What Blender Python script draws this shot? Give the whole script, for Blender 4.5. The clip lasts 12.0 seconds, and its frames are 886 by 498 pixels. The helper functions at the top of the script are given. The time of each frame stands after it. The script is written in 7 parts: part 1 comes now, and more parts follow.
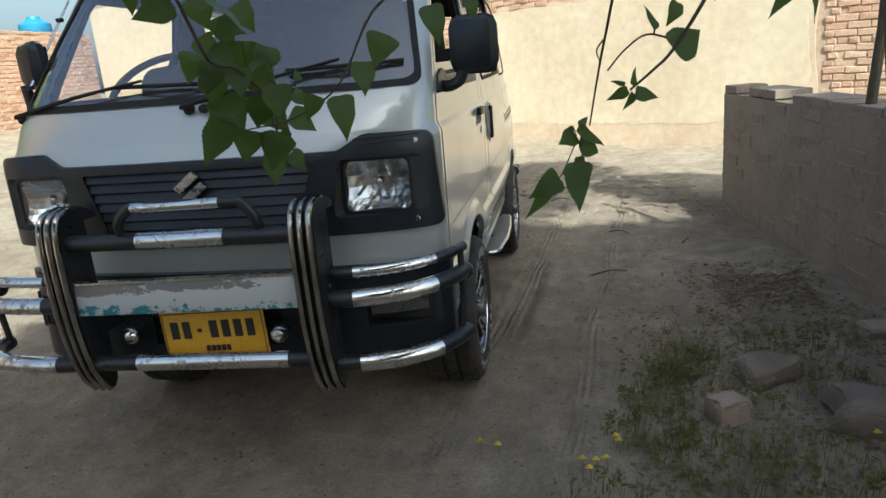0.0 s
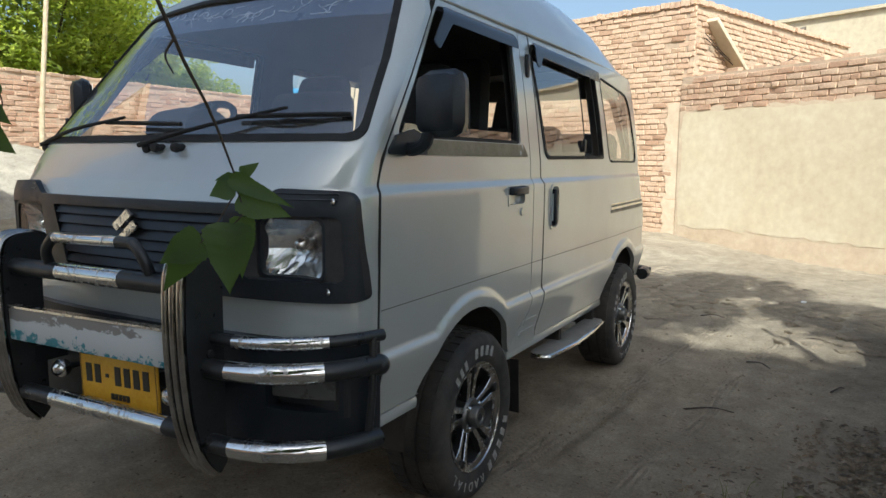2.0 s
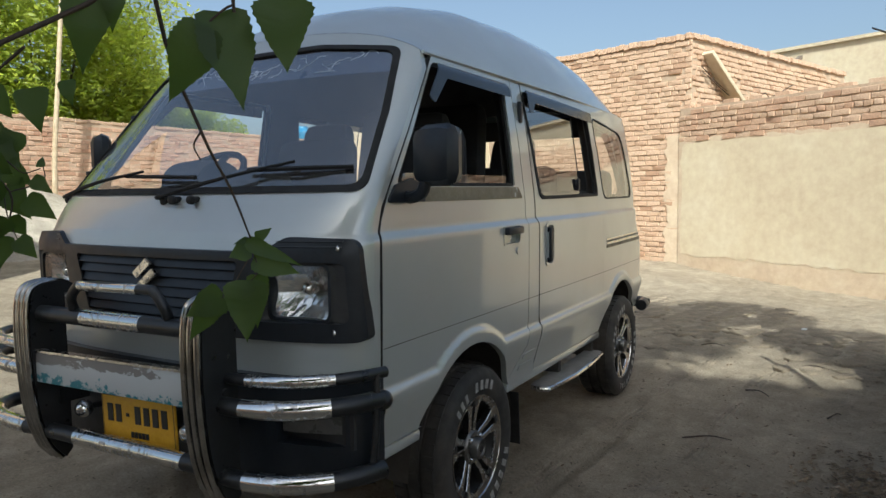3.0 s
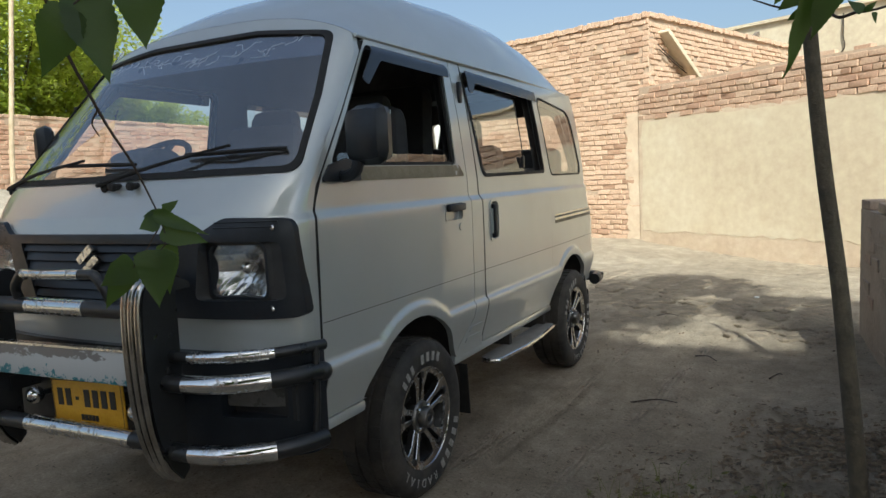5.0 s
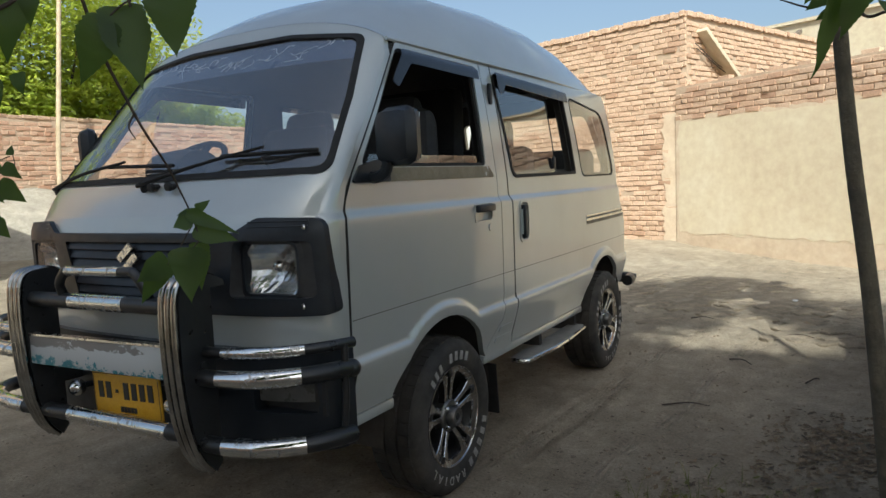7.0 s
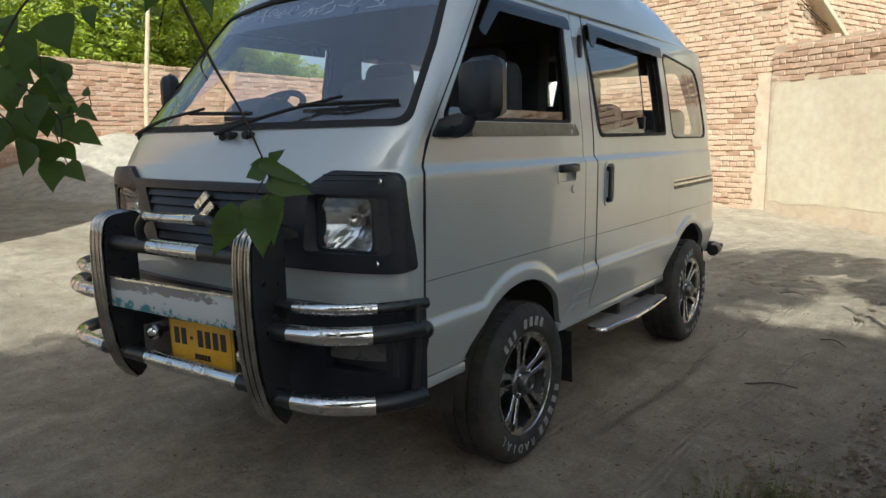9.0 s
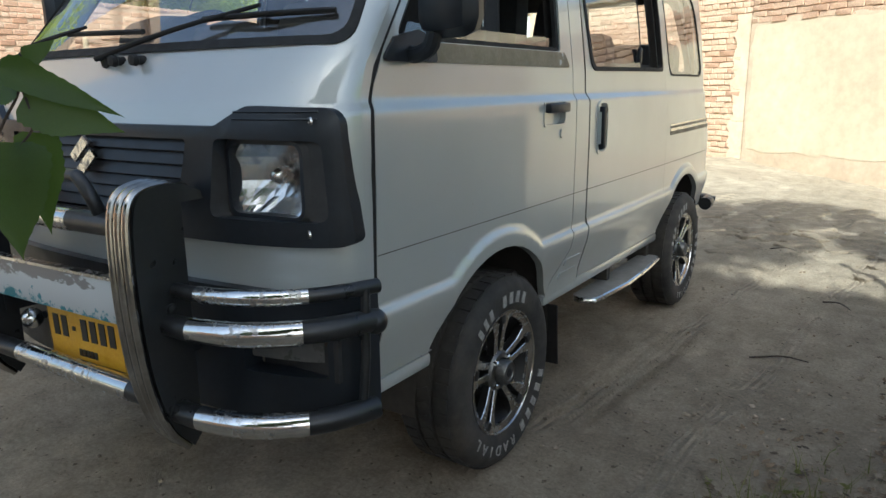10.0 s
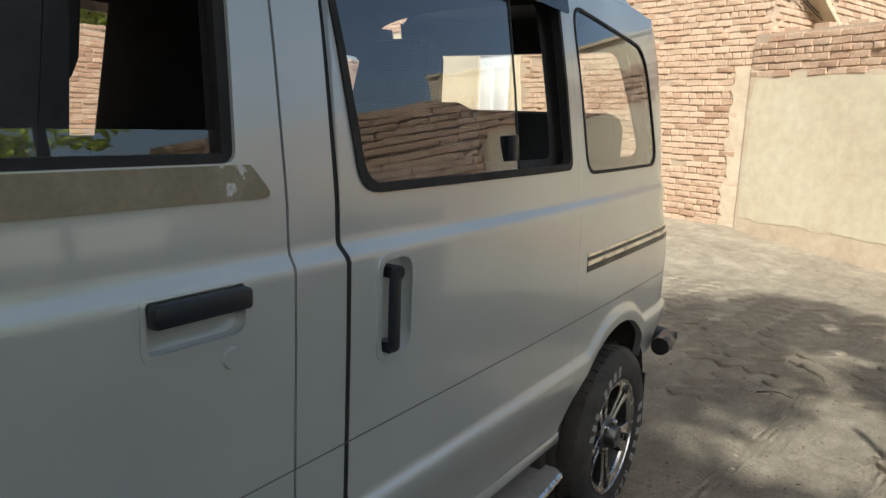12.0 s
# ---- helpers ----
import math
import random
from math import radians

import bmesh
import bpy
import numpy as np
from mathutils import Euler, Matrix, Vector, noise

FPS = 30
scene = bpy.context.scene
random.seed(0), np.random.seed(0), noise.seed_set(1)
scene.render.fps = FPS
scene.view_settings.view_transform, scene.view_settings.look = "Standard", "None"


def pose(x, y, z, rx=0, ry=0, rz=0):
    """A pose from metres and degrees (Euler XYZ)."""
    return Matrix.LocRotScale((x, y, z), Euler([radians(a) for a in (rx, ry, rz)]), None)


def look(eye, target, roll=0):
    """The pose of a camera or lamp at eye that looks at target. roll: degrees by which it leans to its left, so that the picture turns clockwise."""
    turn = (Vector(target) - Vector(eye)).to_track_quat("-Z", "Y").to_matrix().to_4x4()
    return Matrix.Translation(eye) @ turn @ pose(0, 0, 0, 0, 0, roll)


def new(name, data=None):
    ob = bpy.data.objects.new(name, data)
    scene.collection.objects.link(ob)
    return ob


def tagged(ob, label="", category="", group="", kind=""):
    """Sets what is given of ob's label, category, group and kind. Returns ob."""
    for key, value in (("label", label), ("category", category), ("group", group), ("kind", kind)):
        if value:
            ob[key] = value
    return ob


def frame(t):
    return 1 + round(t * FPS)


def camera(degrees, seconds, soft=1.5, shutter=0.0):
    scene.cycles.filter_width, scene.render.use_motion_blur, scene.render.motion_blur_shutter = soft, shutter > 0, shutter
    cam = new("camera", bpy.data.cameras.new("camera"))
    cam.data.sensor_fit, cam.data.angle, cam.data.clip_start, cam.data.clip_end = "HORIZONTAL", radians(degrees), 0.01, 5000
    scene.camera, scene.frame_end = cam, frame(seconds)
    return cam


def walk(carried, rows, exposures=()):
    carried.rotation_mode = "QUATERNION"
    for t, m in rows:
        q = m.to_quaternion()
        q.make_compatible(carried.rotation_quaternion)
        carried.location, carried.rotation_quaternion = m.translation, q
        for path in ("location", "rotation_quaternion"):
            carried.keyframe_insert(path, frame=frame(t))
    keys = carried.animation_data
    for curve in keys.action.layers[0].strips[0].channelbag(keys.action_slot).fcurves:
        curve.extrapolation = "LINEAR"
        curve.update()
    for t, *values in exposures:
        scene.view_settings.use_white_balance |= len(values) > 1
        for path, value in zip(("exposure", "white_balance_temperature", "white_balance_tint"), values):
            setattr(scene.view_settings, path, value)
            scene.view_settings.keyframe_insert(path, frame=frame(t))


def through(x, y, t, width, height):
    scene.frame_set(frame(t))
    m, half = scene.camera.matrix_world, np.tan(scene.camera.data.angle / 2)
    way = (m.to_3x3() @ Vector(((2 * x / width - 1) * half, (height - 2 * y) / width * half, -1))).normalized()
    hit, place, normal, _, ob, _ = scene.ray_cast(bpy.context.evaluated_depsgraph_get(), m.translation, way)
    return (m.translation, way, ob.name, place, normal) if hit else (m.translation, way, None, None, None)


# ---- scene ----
cam = camera(64.6, 12.0)
PATH = [
    (0, (1.061, -2.577, 1.226), (0.69, -0.681, 0.708), -4.9),
    (0.3, (1.259, -2.488, 1.154), (0.81, -0.601, 0.667), -1.5),
    (0.5, (1.386, -2.352, 1.108), (0.743, -0.517, 0.641), -2.0),
    (1, (1.525, -2.189, 1.096), (0.659, -0.419, 0.751), -4.2),
    (1.5, (1.627, -2.063, 1.11), (0.574, -0.389, 0.809), 0.6),
    (2, (1.683, -2.005, 1.123), (0.712, -0.275, 0.871), 0.5),
    (2.5, (1.725, -2.059, 1.152), (0.711, -0.344, 0.969), -1.1),
    (3, (1.767, -2.101, 1.164), (0.774, -0.372, 1.002), -0.7),
    (3.5, (1.804, -2.11, 1.156), (0.903, -0.351, 0.845), -0.8),
    (5.5, (1.925, -2.119, 1.13), (0.982, -0.365, 0.949), -3.0),
    (6, (1.93, -2.105, 1.129), (0.975, -0.358, 0.94), -2.9),
    (6.5, (1.929, -2.122, 1.13), (0.962, -0.382, 0.931), -2.5),
    (7, (1.936, -2.13, 1.132), (0.921, -0.418, 0.937), -2.6),
    (9, (1.864, -2.061, 1.129), (0.686, -0.474, 0.82), -0.8),
    (9.3, (1.8, -2.027, 1.141), (0.512, -0.555, 0.723), 0.4),
    (9.5, (1.735, -1.93, 1.127), (0.484, -0.446, 0.645), 0.8),
    (9.8, (1.664, -1.814, 1.146), (0.537, -0.241, 0.637), 1.1),
    (10, (1.598, -1.662, 1.083), (0.51, -0.046, 0.632), -0.7),
    (10.2, (1.578, -1.591, 1.101), (0.511, 0.045, 0.671), 2.0),
    (10.5, (1.545, -1.371, 1.041), (0.459, 0.251, 0.605), -0.1),
    (10.7, (1.575, -1.286, 1.088), (0.491, 0.324, 0.607), -0.4),
    (11, (1.516, -1.018, 1.101), (0.529, 0.65, 0.609), 1.4),
    (11.2, (1.532, -0.855, 1.14), (0.596, 0.814, 0.56), 3.6),
    (11.5, (1.454, -0.629, 1.174), (0.435, 1.015, 0.665), 2.3),
    (11.7, (1.463, -0.446, 1.251), (0.431, 1.202, 0.785), 5.1),
    (12, (1.381, -0.218, 1.247), (0.285, 1.415, 0.881), 2.2),
]
EXPOSURES = [(0.0, 0.64, 5800, 1), (0.5, 0.68, 5750, 0), (1.0, 0.62, 5750, 1), (1.5, 0.54, 5700, 2), (2.0, 0.50, 5800, 2), (2.5, 0.38, 5850, 2),
             (3.0, 0.31, 5900, 2), (3.5, 0.37, 5900, 2), (7.0, 0.32, 5950, 2), (9.0, 0.44, 5850, 1), (9.5, 0.81, 5700, 0),
             (10.0, 0.85, 5650, 0), (10.5, 0.80, 5700, 0), (11.0, 0.75, 5850, 2), (11.5, 0.57, 5950, 4), (12.0, 0.35, 5950, 4)]
walk(cam, [(t, look(eye, target, roll)) for t, eye, target, roll in PATH], EXPOSURES)


# ---- world, sun ----
SUN_AZ = Vector((0.50, -0.866))          # horizontal way towards the sun
SUN_ELEV = 45.0
world = bpy.data.worlds.new("sky")
world.use_nodes = True
scene.world = world
wt = world.node_tree
sky = wt.nodes.new("ShaderNodeTexSky")
sky.sky_type, sky.sun_disc = "NISHITA", False
sky.sun_elevation = radians(SUN_ELEV)
sky.sun_rotation = math.atan2(SUN_AZ.x, SUN_AZ.y)
sky.dust_density, sky.air_density = 4.0, 1.0
haze = wt.nodes.new("ShaderNodeHueSaturation")      # dusty air takes some of the blue away
haze.inputs["Saturation"].default_value = 0.85
wt.links.new(sky.outputs[0], haze.inputs["Color"])
wt.links.new(haze.outputs[0], wt.nodes["Background"].inputs[0])
wt.nodes["Background"].inputs[1].default_value = 0.128
sun = new("sun", bpy.data.lights.new("sun", "SUN"))
sun.data.energy, sun.data.angle, sun.data.color = 4.8, radians(0.6), (1.0, 0.95, 0.86)
sun.matrix_world = look(Vector((SUN_AZ.x, SUN_AZ.y, math.tan(radians(SUN_ELEV)))) * 20, (0, 0, 0))


# ---- materials ----
def material(name, base, rough=0.6, metal=0.0, coat=0.0, spec=0.5):
    m = bpy.data.materials.new(name)
    m.use_nodes = True
    b = m.node_tree.nodes["Principled BSDF"]
    b.inputs["Base Color"].default_value = (*base, 1)
    b.inputs["Roughness"].default_value = rough
    b.inputs["Metallic"].default_value = metal
    b.inputs["Coat Weight"].default_value = coat
    b.inputs["Coat Roughness"].default_value = 0.06
    b.inputs["Specular IOR Level"].default_value = spec
    return m


def node(m, kind, **values):
    n = m.node_tree.nodes.new(kind)
    for k, v in values.items():
        n.inputs[k.replace("_", " ")].default_value = v
    return n


def noise_of(m, scale, detail=4.0, rough=0.55, stretch=None, generated=False):
    """A noise over the object's own space, in metres."""
    co = node(m, "ShaderNodeTexCoord")
    out = co.outputs["Object"]
    if stretch:
        mp = node(m, "ShaderNodeMapping")
        mp.inputs["Scale"].default_value = stretch
        m.node_tree.links.new(out, mp.inputs["Vector"])
        out = mp.outputs["Vector"]
    n = node(m, "ShaderNodeTexNoise", Scale=scale, Detail=detail, Roughness=rough)
    m.node_tree.links.new(out, n.inputs["Vector"])
    return n.outputs["Fac"]


def ramp(m, fac, stops):
    r = node(m, "ShaderNodeValToRGB")
    e = r.color_ramp.elements
    while len(e) < len(stops):
        e.new(0.5)
    for el, (p, c) in zip(e, stops):
        el.position = p
        el.color = (*c, 1) if len(c) == 3 else c
    m.node_tree.links.new(fac, r.inputs["Fac"])
    return r.outputs["Color"]


def mix(m, fac, a, b, mode="MIX"):
    x = m.node_tree.nodes.new("ShaderNodeMix")
    x.data_type, x.blend_type = "RGBA", mode
    for sock, v in ((x.inputs[0], fac), (x.inputs[6], a), (x.inputs[7], b)):
        if isinstance(v, (int, float)):
            sock.default_value = v
        elif isinstance(v, tuple):
            sock.default_value = (*v, 1)
        else:
            m.node_tree.links.new(v, sock)
    return x.outputs[2]


def bsdf(m):
    return m.node_tree.nodes["Principled BSDF"]


def plug(m, out, socket):
    m.node_tree.links.new(out, bsdf(m).inputs[socket])


def bump(m, height, strength=0.3, distance=0.01):
    b = node(m, "ShaderNodeBump", Strength=strength, Distance=distance)
    m.node_tree.links.new(height, b.inputs["Height"])
    plug(m, b.outputs["Normal"], "Normal")
    return b


def grey(v):
    return (v, v, v)


def surface(name, stops, scale, rough=(0.7, 0.9), bump_scale=60, bump_by=0.25, dist=0.004, metal=0.0, fine=None, coat=0.0, spec=0.5):
    """A surface with colour at one scale, blotches at another and fine relief."""
    m = material(name, stops[0][1], metal=metal, coat=coat, spec=spec)
    c = ramp(m, noise_of(m, scale), stops)
    f2 = noise_of(m, fine or scale * 9, 5)
    c = mix(m, 0.35, c, ramp(m, f2, [(0.3, grey(0.35)), (0.7, grey(0.65))]), "OVERLAY")
    plug(m, c, "Base Color")
    plug(m, ramp(m, noise_of(m, scale * 2.3), [(0.3, grey(rough[0])), (0.7, grey(rough[1]))]), "Roughness")
    bump(m, noise_of(m, bump_scale, 6), bump_by, dist)
    return m


def paint_material():
    m = material("silver_white_paint", (0.50, 0.545, 0.54), 0.34, 0.3, 0.9)
    bsdf(m).inputs["Coat Roughness"].default_value = 0.05
    bsdf(m).inputs["Coat IOR"].default_value = 1.75
    c = ramp(m, noise_of(m, 1.6, 6), [(0.3, (0.393, 0.42, 0.410)), (0.7, (0.463, 0.49, 0.477))])
    dust = ramp(m, noise_of(m, 2.2, 8, 0.65), [(0.4, grey(0.0)), (0.80, grey(0.34))])
    c = mix(m, dust, c, (0.47, 0.43, 0.36))
    specks = ramp(m, noise_of(m, 130, 2, 0.5), [(0.74, grey(0.0)), (0.78, grey(0.5))])
    plug(m, mix(m, specks, c, (0.30, 0.25, 0.19)), "Base Color")
    plug(m, ramp(m, noise_of(m, 2.2, 8, 0.65), [(0.35, grey(0.28)), (0.8, grey(0.44))]), "Roughness")
    bump(m, noise_of(m, 2.6, 2), 0.11, 0.02)
    return m


def chrome_material():
    m = material("worn_chrome", (0.72, 0.72, 0.70), 0.14, 1.0)
    pits = ramp(m, noise_of(m, 70, 6, 0.65), [(0.48, grey(0.0)), (0.58, grey(1.0))])
    patch = ramp(m, noise_of(m, 11, 3), [(0.42, grey(0.0)), (0.58, grey(0.9))])
    both = mix(m, 1.0, pits, patch, "MULTIPLY")
    plug(m, mix(m, both, (0.72, 0.72, 0.70), (0.30, 0.27, 0.23)), "Base Color")
    plug(m, mix(m, both, grey(0.13), grey(0.55)), "Roughness")
    bump(m, noise_of(m, 40, 4), 0.08, 0.004)
    return m


def glass_material(name, tint, haze=0.0, gloss=0.06, graze=0.9):
    """A thin pane: the light goes straight through, with a mirror on its face."""
    m = bpy.data.materials.new(name)
    m.use_nodes = True
    t = m.node_tree
    t.nodes.clear()
    out, mx = t.nodes.new("ShaderNodeOutputMaterial"), t.nodes.new("ShaderNodeMixShader")
    tr, gl, fr = t.nodes.new("ShaderNodeBsdfTransparent"), t.nodes.new("ShaderNodeBsdfGlossy"), t.nodes.new("ShaderNodeLayerWeight")
    tr.inputs[0].default_value = (*tint, 1)
    gl.inputs["Roughness"].default_value = 0.01
    gl.inputs["Color"].default_value = (0.97, 0.98, 1, 1)
    fr.inputs["Blend"].default_value = 0.5
    cube, scale = t.nodes.new("ShaderNodeMath"), t.nodes.new("ShaderNodeMath")
    cube.operation, scale.operation = "POWER", "MULTIPLY_ADD"
    cube.inputs[1].default_value = 4.0
    scale.inputs[1].default_value, scale.inputs[2].default_value = graze, gloss
    t.links.new(fr.outputs["Facing"], cube.inputs[0])
    t.links.new(cube.outputs[0], scale.inputs[0])
    t.links.new(scale.outputs[0], mx.inputs[0])
    t.links.new(tr.outputs[0], mx.inputs[1])
    t.links.new(gl.outputs[0], mx.inputs[2])
    last = mx.outputs[0]
    # pale film: dust, with the sky's reflection mixed in as flat colour
    if haze:
        df, m2 = t.nodes.new("ShaderNodeBsdfDiffuse"), t.nodes.new("ShaderNodeMixShader")
        df.inputs[0].default_value = (0.55, 0.52, 0.48, 1)
        m2.inputs[0].default_value = haze
        t.links.new(last, m2.inputs[1])
        t.links.new(df.outputs[0], m2.inputs[2])
        last = m2.outputs[0]
    t.links.new(last, out.inputs[0])
    return m


def leaf_material(name, dark, light, through, thin=0.35):
    m = material(name, dark, 0.45, spec=0.35)
    info = node(m, "ShaderNodeObjectInfo")
    geo = node(m, "ShaderNodeNewGeometry")
    r = mix(m, 0.5, info.outputs["Random"], geo.outputs["Random Per Island"])
    c = ramp(m, r, [(0.1, dark), (0.9, light)])
    c = mix(m, 0.3, c, ramp(m, noise_of(m, 60, 4), [(0.35, grey(0.3)), (0.65, grey(0.7))]), "OVERLAY")
    plug(m, c, "Base Color")
    t = m.node_tree
    tl, mx, out = t.nodes.new("ShaderNodeBsdfTranslucent"), t.nodes.new("ShaderNodeMixShader"), t.nodes["Material Output"]
    tl.inputs[0].default_value = (*through, 1)
    mx.inputs[0].default_value = thin
    t.links.new(bsdf(m).outputs[0], mx.inputs[1])
    t.links.new(tl.outputs[0], mx.inputs[2])
    t.links.new(mx.outputs[0], out.inputs[0])
    return m


def brick_material(name, stops):
    m = material(name, stops[0][1], 0.9, spec=0.2)
    info, geo = node(m, "ShaderNodeObjectInfo"), node(m, "ShaderNodeNewGeometry")
    r = node(m, "ShaderNodeMath")
    r.operation = "FRACT"
    add = node(m, "ShaderNodeMath")
    m.node_tree.links.new(info.outputs["Random"], add.inputs[0])
    m.node_tree.links.new(geo.outputs["Random Per Island"], add.inputs[1])
    m.node_tree.links.new(add.outputs[0], r.inputs[0])
    c = ramp(m, r.outputs[0], stops)
    c = mix(m, 0.45, c, ramp(m, noise_of(m, 38, 6, 0.7), [(0.3, grey(0.25)), (0.7, grey(0.72))]), "OVERLAY")
    plug(m, c, "Base Color")
    bump(m, noise_of(m, 70, 6, 0.7), 0.5, 0.006)
    return m


def peeled_material():
    """White paint flaking off a bare grey board, with ragged teal remains along its foot."""
    m = material("peeling_white_strip", (0.6, 0.6, 0.58), 0.5)
    n1, n2 = noise_of(m, 12, 9, 0.68, (0.7, 1, 1.4)), noise_of(m, 42, 8, 0.7, (0.8, 1, 1))
    co = node(m, "ShaderNodeTexCoord")
    sep = node(m, "ShaderNodeSeparateXYZ")
    m.node_tree.links.new(co.outputs["Generated"], sep.inputs[0])
    high = ramp(m, sep.outputs["Z"], [(0.35, grey(0.30)), (0.75, grey(1.0))])
    left = ramp(m, sep.outputs["X"], [(0.55, grey(1.0)), (0.95, grey(0.55))])
    both = mix(m, 1.0, mix(m, 1.0, n1, high, "MULTIPLY"), left, "MULTIPLY")
    bare = ramp(m, both, [(0.36, grey(0.0)), (0.38, grey(1.0))])
    c = mix(m, bare, (0.47, 0.49, 0.49), (0.185, 0.172, 0.16))
    low = ramp(m, sep.outputs["Z"], [(0.10, grey(1.0)), (0.52, grey(0.58))])
    teal = ramp(m, mix(m, 1.0, n2, low, "MULTIPLY"), [(0.445, grey(0.0)), (0.46, grey(1.0))])
    plug(m, mix(m, teal, c, (0.035, 0.20, 0.24)), "Base Color")
    bump(m, n1, 0.2, 0.003)
    return m


def track_height(m, start, slope):
    """Height of one worn tyre print that runs nearly along y: ribs in the middle, lugs at both rims."""
    links = m.node_tree.links

    def calc(op, a, b=0.0):
        n = node(m, "ShaderNodeMath")
        n.operation = op
        for socket, v in zip(n.inputs, (a, b)):
            if isinstance(v, (int, float)):
                socket.default_value = v
            else:
                links.new(v, socket)
        return n.outputs[0]

    co = node(m, "ShaderNodeTexCoord")
    xyz = node(m, "ShaderNodeSeparateXYZ")
    links.new(co.outputs["Object"], xyz.inputs[0])
    x, y = xyz.outputs[0], xyz.outputs[1]
    bend = calc("MULTIPLY", noise_of(m, 0.7, 1), 0.16)
    u = calc("SUBTRACT", calc("SUBTRACT", x, start - 0.08), calc("ADD", calc("MULTIPLY", y, slope), bend))
    off = calc("ABSOLUTE", u)
    rib = calc("MULTIPLY", calc("COSINE", calc("MULTIPLY", u, 210.0)), calc("LESS_THAN", off, 0.036))
    lug = calc("GREATER_THAN", calc("SINE", calc("MULTIPLY", calc("ADD", y, calc("MULTIPLY", u, 0.5)), 260.0)), 0.1)
    lug = calc("MULTIPLY", lug, calc("MULTIPLY", calc("GREATER_THAN", off, 0.040), calc("LESS_THAN", off, 0.066)))
    worn = ramp(m, noise_of(m, 3.2, 4, 0.6), [(0.44, grey(0.0)), (0.58, grey(1.0))])
    reach = calc("MULTIPLY", calc("GREATER_THAN", y, -0.6), calc("LESS_THAN", y, 5.2))
    return calc("MULTIPLY", calc("SUBTRACT", calc("MULTIPLY", rib, 0.35), lug), calc("MULTIPLY", worn, reach))


def sand_material(name, stops, tracks=True):
    m = material(name, stops[0][1], 0.95, spec=0.15)
    c = ramp(m, noise_of(m, 0.55, 6, 0.6), stops)
    c = mix(m, 0.8, c, ramp(m, noise_of(m, 5, 9, 0.72), [(0.3, grey(0.33)), (0.7, grey(0.66))]), "OVERLAY")
    c = mix(m, 0.7, c, ramp(m, noise_of(m, 90, 5, 0.75), [(0.3, grey(0.3)), (0.7, grey(0.7))]), "OVERLAY")
    c = mix(m, 0.3, c, ramp(m, noise_of(m, 9, 6, 0.6, (1.0, 0.3, 1.0)), [(0.32, grey(0.34)), (0.68, grey(0.64))]), "OVERLAY")
    specks = ramp(m, noise_of(m, 48, 3, 0.5), [(0.66, grey(0.0)), (0.71, grey(0.75))])
    c = mix(m, specks, c, (0.10, 0.075, 0.05))
    pale = ramp(m, noise_of(m, 75, 2, 0.5), [(0.72, grey(0.0)), (0.76, grey(0.3))])
    c = mix(m, pale, c, (0.55, 0.49, 0.40))
    grain = bump(m, noise_of(m, 18, 10, 0.85), 1.0, 0.03)
    for start in (1.09, 0.66) if tracks else ():
        height = track_height(m, start, 0.12)
        low_dark = node(m, "ShaderNodeMath")             # low parts of the print are mixed darker
        low_dark.operation, low_dark.use_clamp = "MULTIPLY", True
        low_dark.inputs[1].default_value = -0.30
        m.node_tree.links.new(height, low_dark.inputs[0])
        c = mix(m, low_dark.outputs[0], c, (0.13, 0.10, 0.075))
        print_bump = node(m, "ShaderNodeBump", Strength=1.0, Distance=0.022)
        m.node_tree.links.new(height, print_bump.inputs["Height"])
        m.node_tree.links.new(grain.outputs["Normal"], print_bump.inputs["Normal"])
        plug(m, print_bump.outputs["Normal"], "Normal")
        grain = print_bump
    plug(m, c, "Base Color")
    return m


PAINT = paint_material()
CHROME = chrome_material()
DULLCHROME = surface("dull_chrome", [(0.3, (0.50, 0.485, 0.46)), (0.7, (0.26, 0.245, 0.22))], 14, (0.10, 0.24), 120, 0.08, 0.001, metal=1.0)
BLACK = surface("black_plastic", [(0.3, (0.011, 0.0135, 0.017)), (0.7, (0.019, 0.023, 0.029))], 8, (0.30, 0.46), 220, 0.10, 0.001, spec=0.35)
RUBBER = surface("black_rubber", [(0.3, (0.012, 0.012, 0.012)), (0.7, (0.022, 0.021, 0.02))], 14, (0.55, 0.75), 160, 0.15, 0.001, spec=0.25)
BARPAINT = surface("black_bar_paint", [(0.3, (0.011, 0.012, 0.013)), (0.7, (0.021, 0.021, 0.021))], 11, (0.25, 0.5), 90, 0.12, 0.001)
TYRE = surface("dusty_tyre", [(0.35, (0.020, 0.0195, 0.018)), (0.75, (0.066, 0.056, 0.045))], 9, (0.75, 0.95), 150, 0.3, 0.002)
ALLOY = surface("machined_alloy", [(0.3, (0.60, 0.595, 0.585)), (0.7, (0.40, 0.39, 0.375))], 16, (0.16, 0.32), 120, 0.1, 0.001, metal=1.0)
ALLOYDULL = surface("dull_alloy", [(0.3, (0.20, 0.198, 0.19)), (0.7, (0.11, 0.105, 0.098))], 16, (0.35, 0.6), 120, 0.1, 0.001, metal=1.0)
ALLOYBLACK = surface("black_alloy", [(0.3, (0.007, 0.007, 0.007)), (0.7, (0.016, 0.015, 0.014))], 16, (0.35, 0.6), 120, 0.1, 0.001)
LETTER = surface("white_tyre_paint", [(0.3, (0.36, 0.35, 0.325)), (0.7, (0.20, 0.19, 0.17))], 60, (0.7, 0.9), 120, 0.1, 0.001)
GLASS = glass_material("window_glass", (0.975, 0.985, 0.985), 0.0, 0.15)
WSGLASS = glass_material("windscreen_glass", (0.975, 0.985, 0.99), 0.05, 0.18)
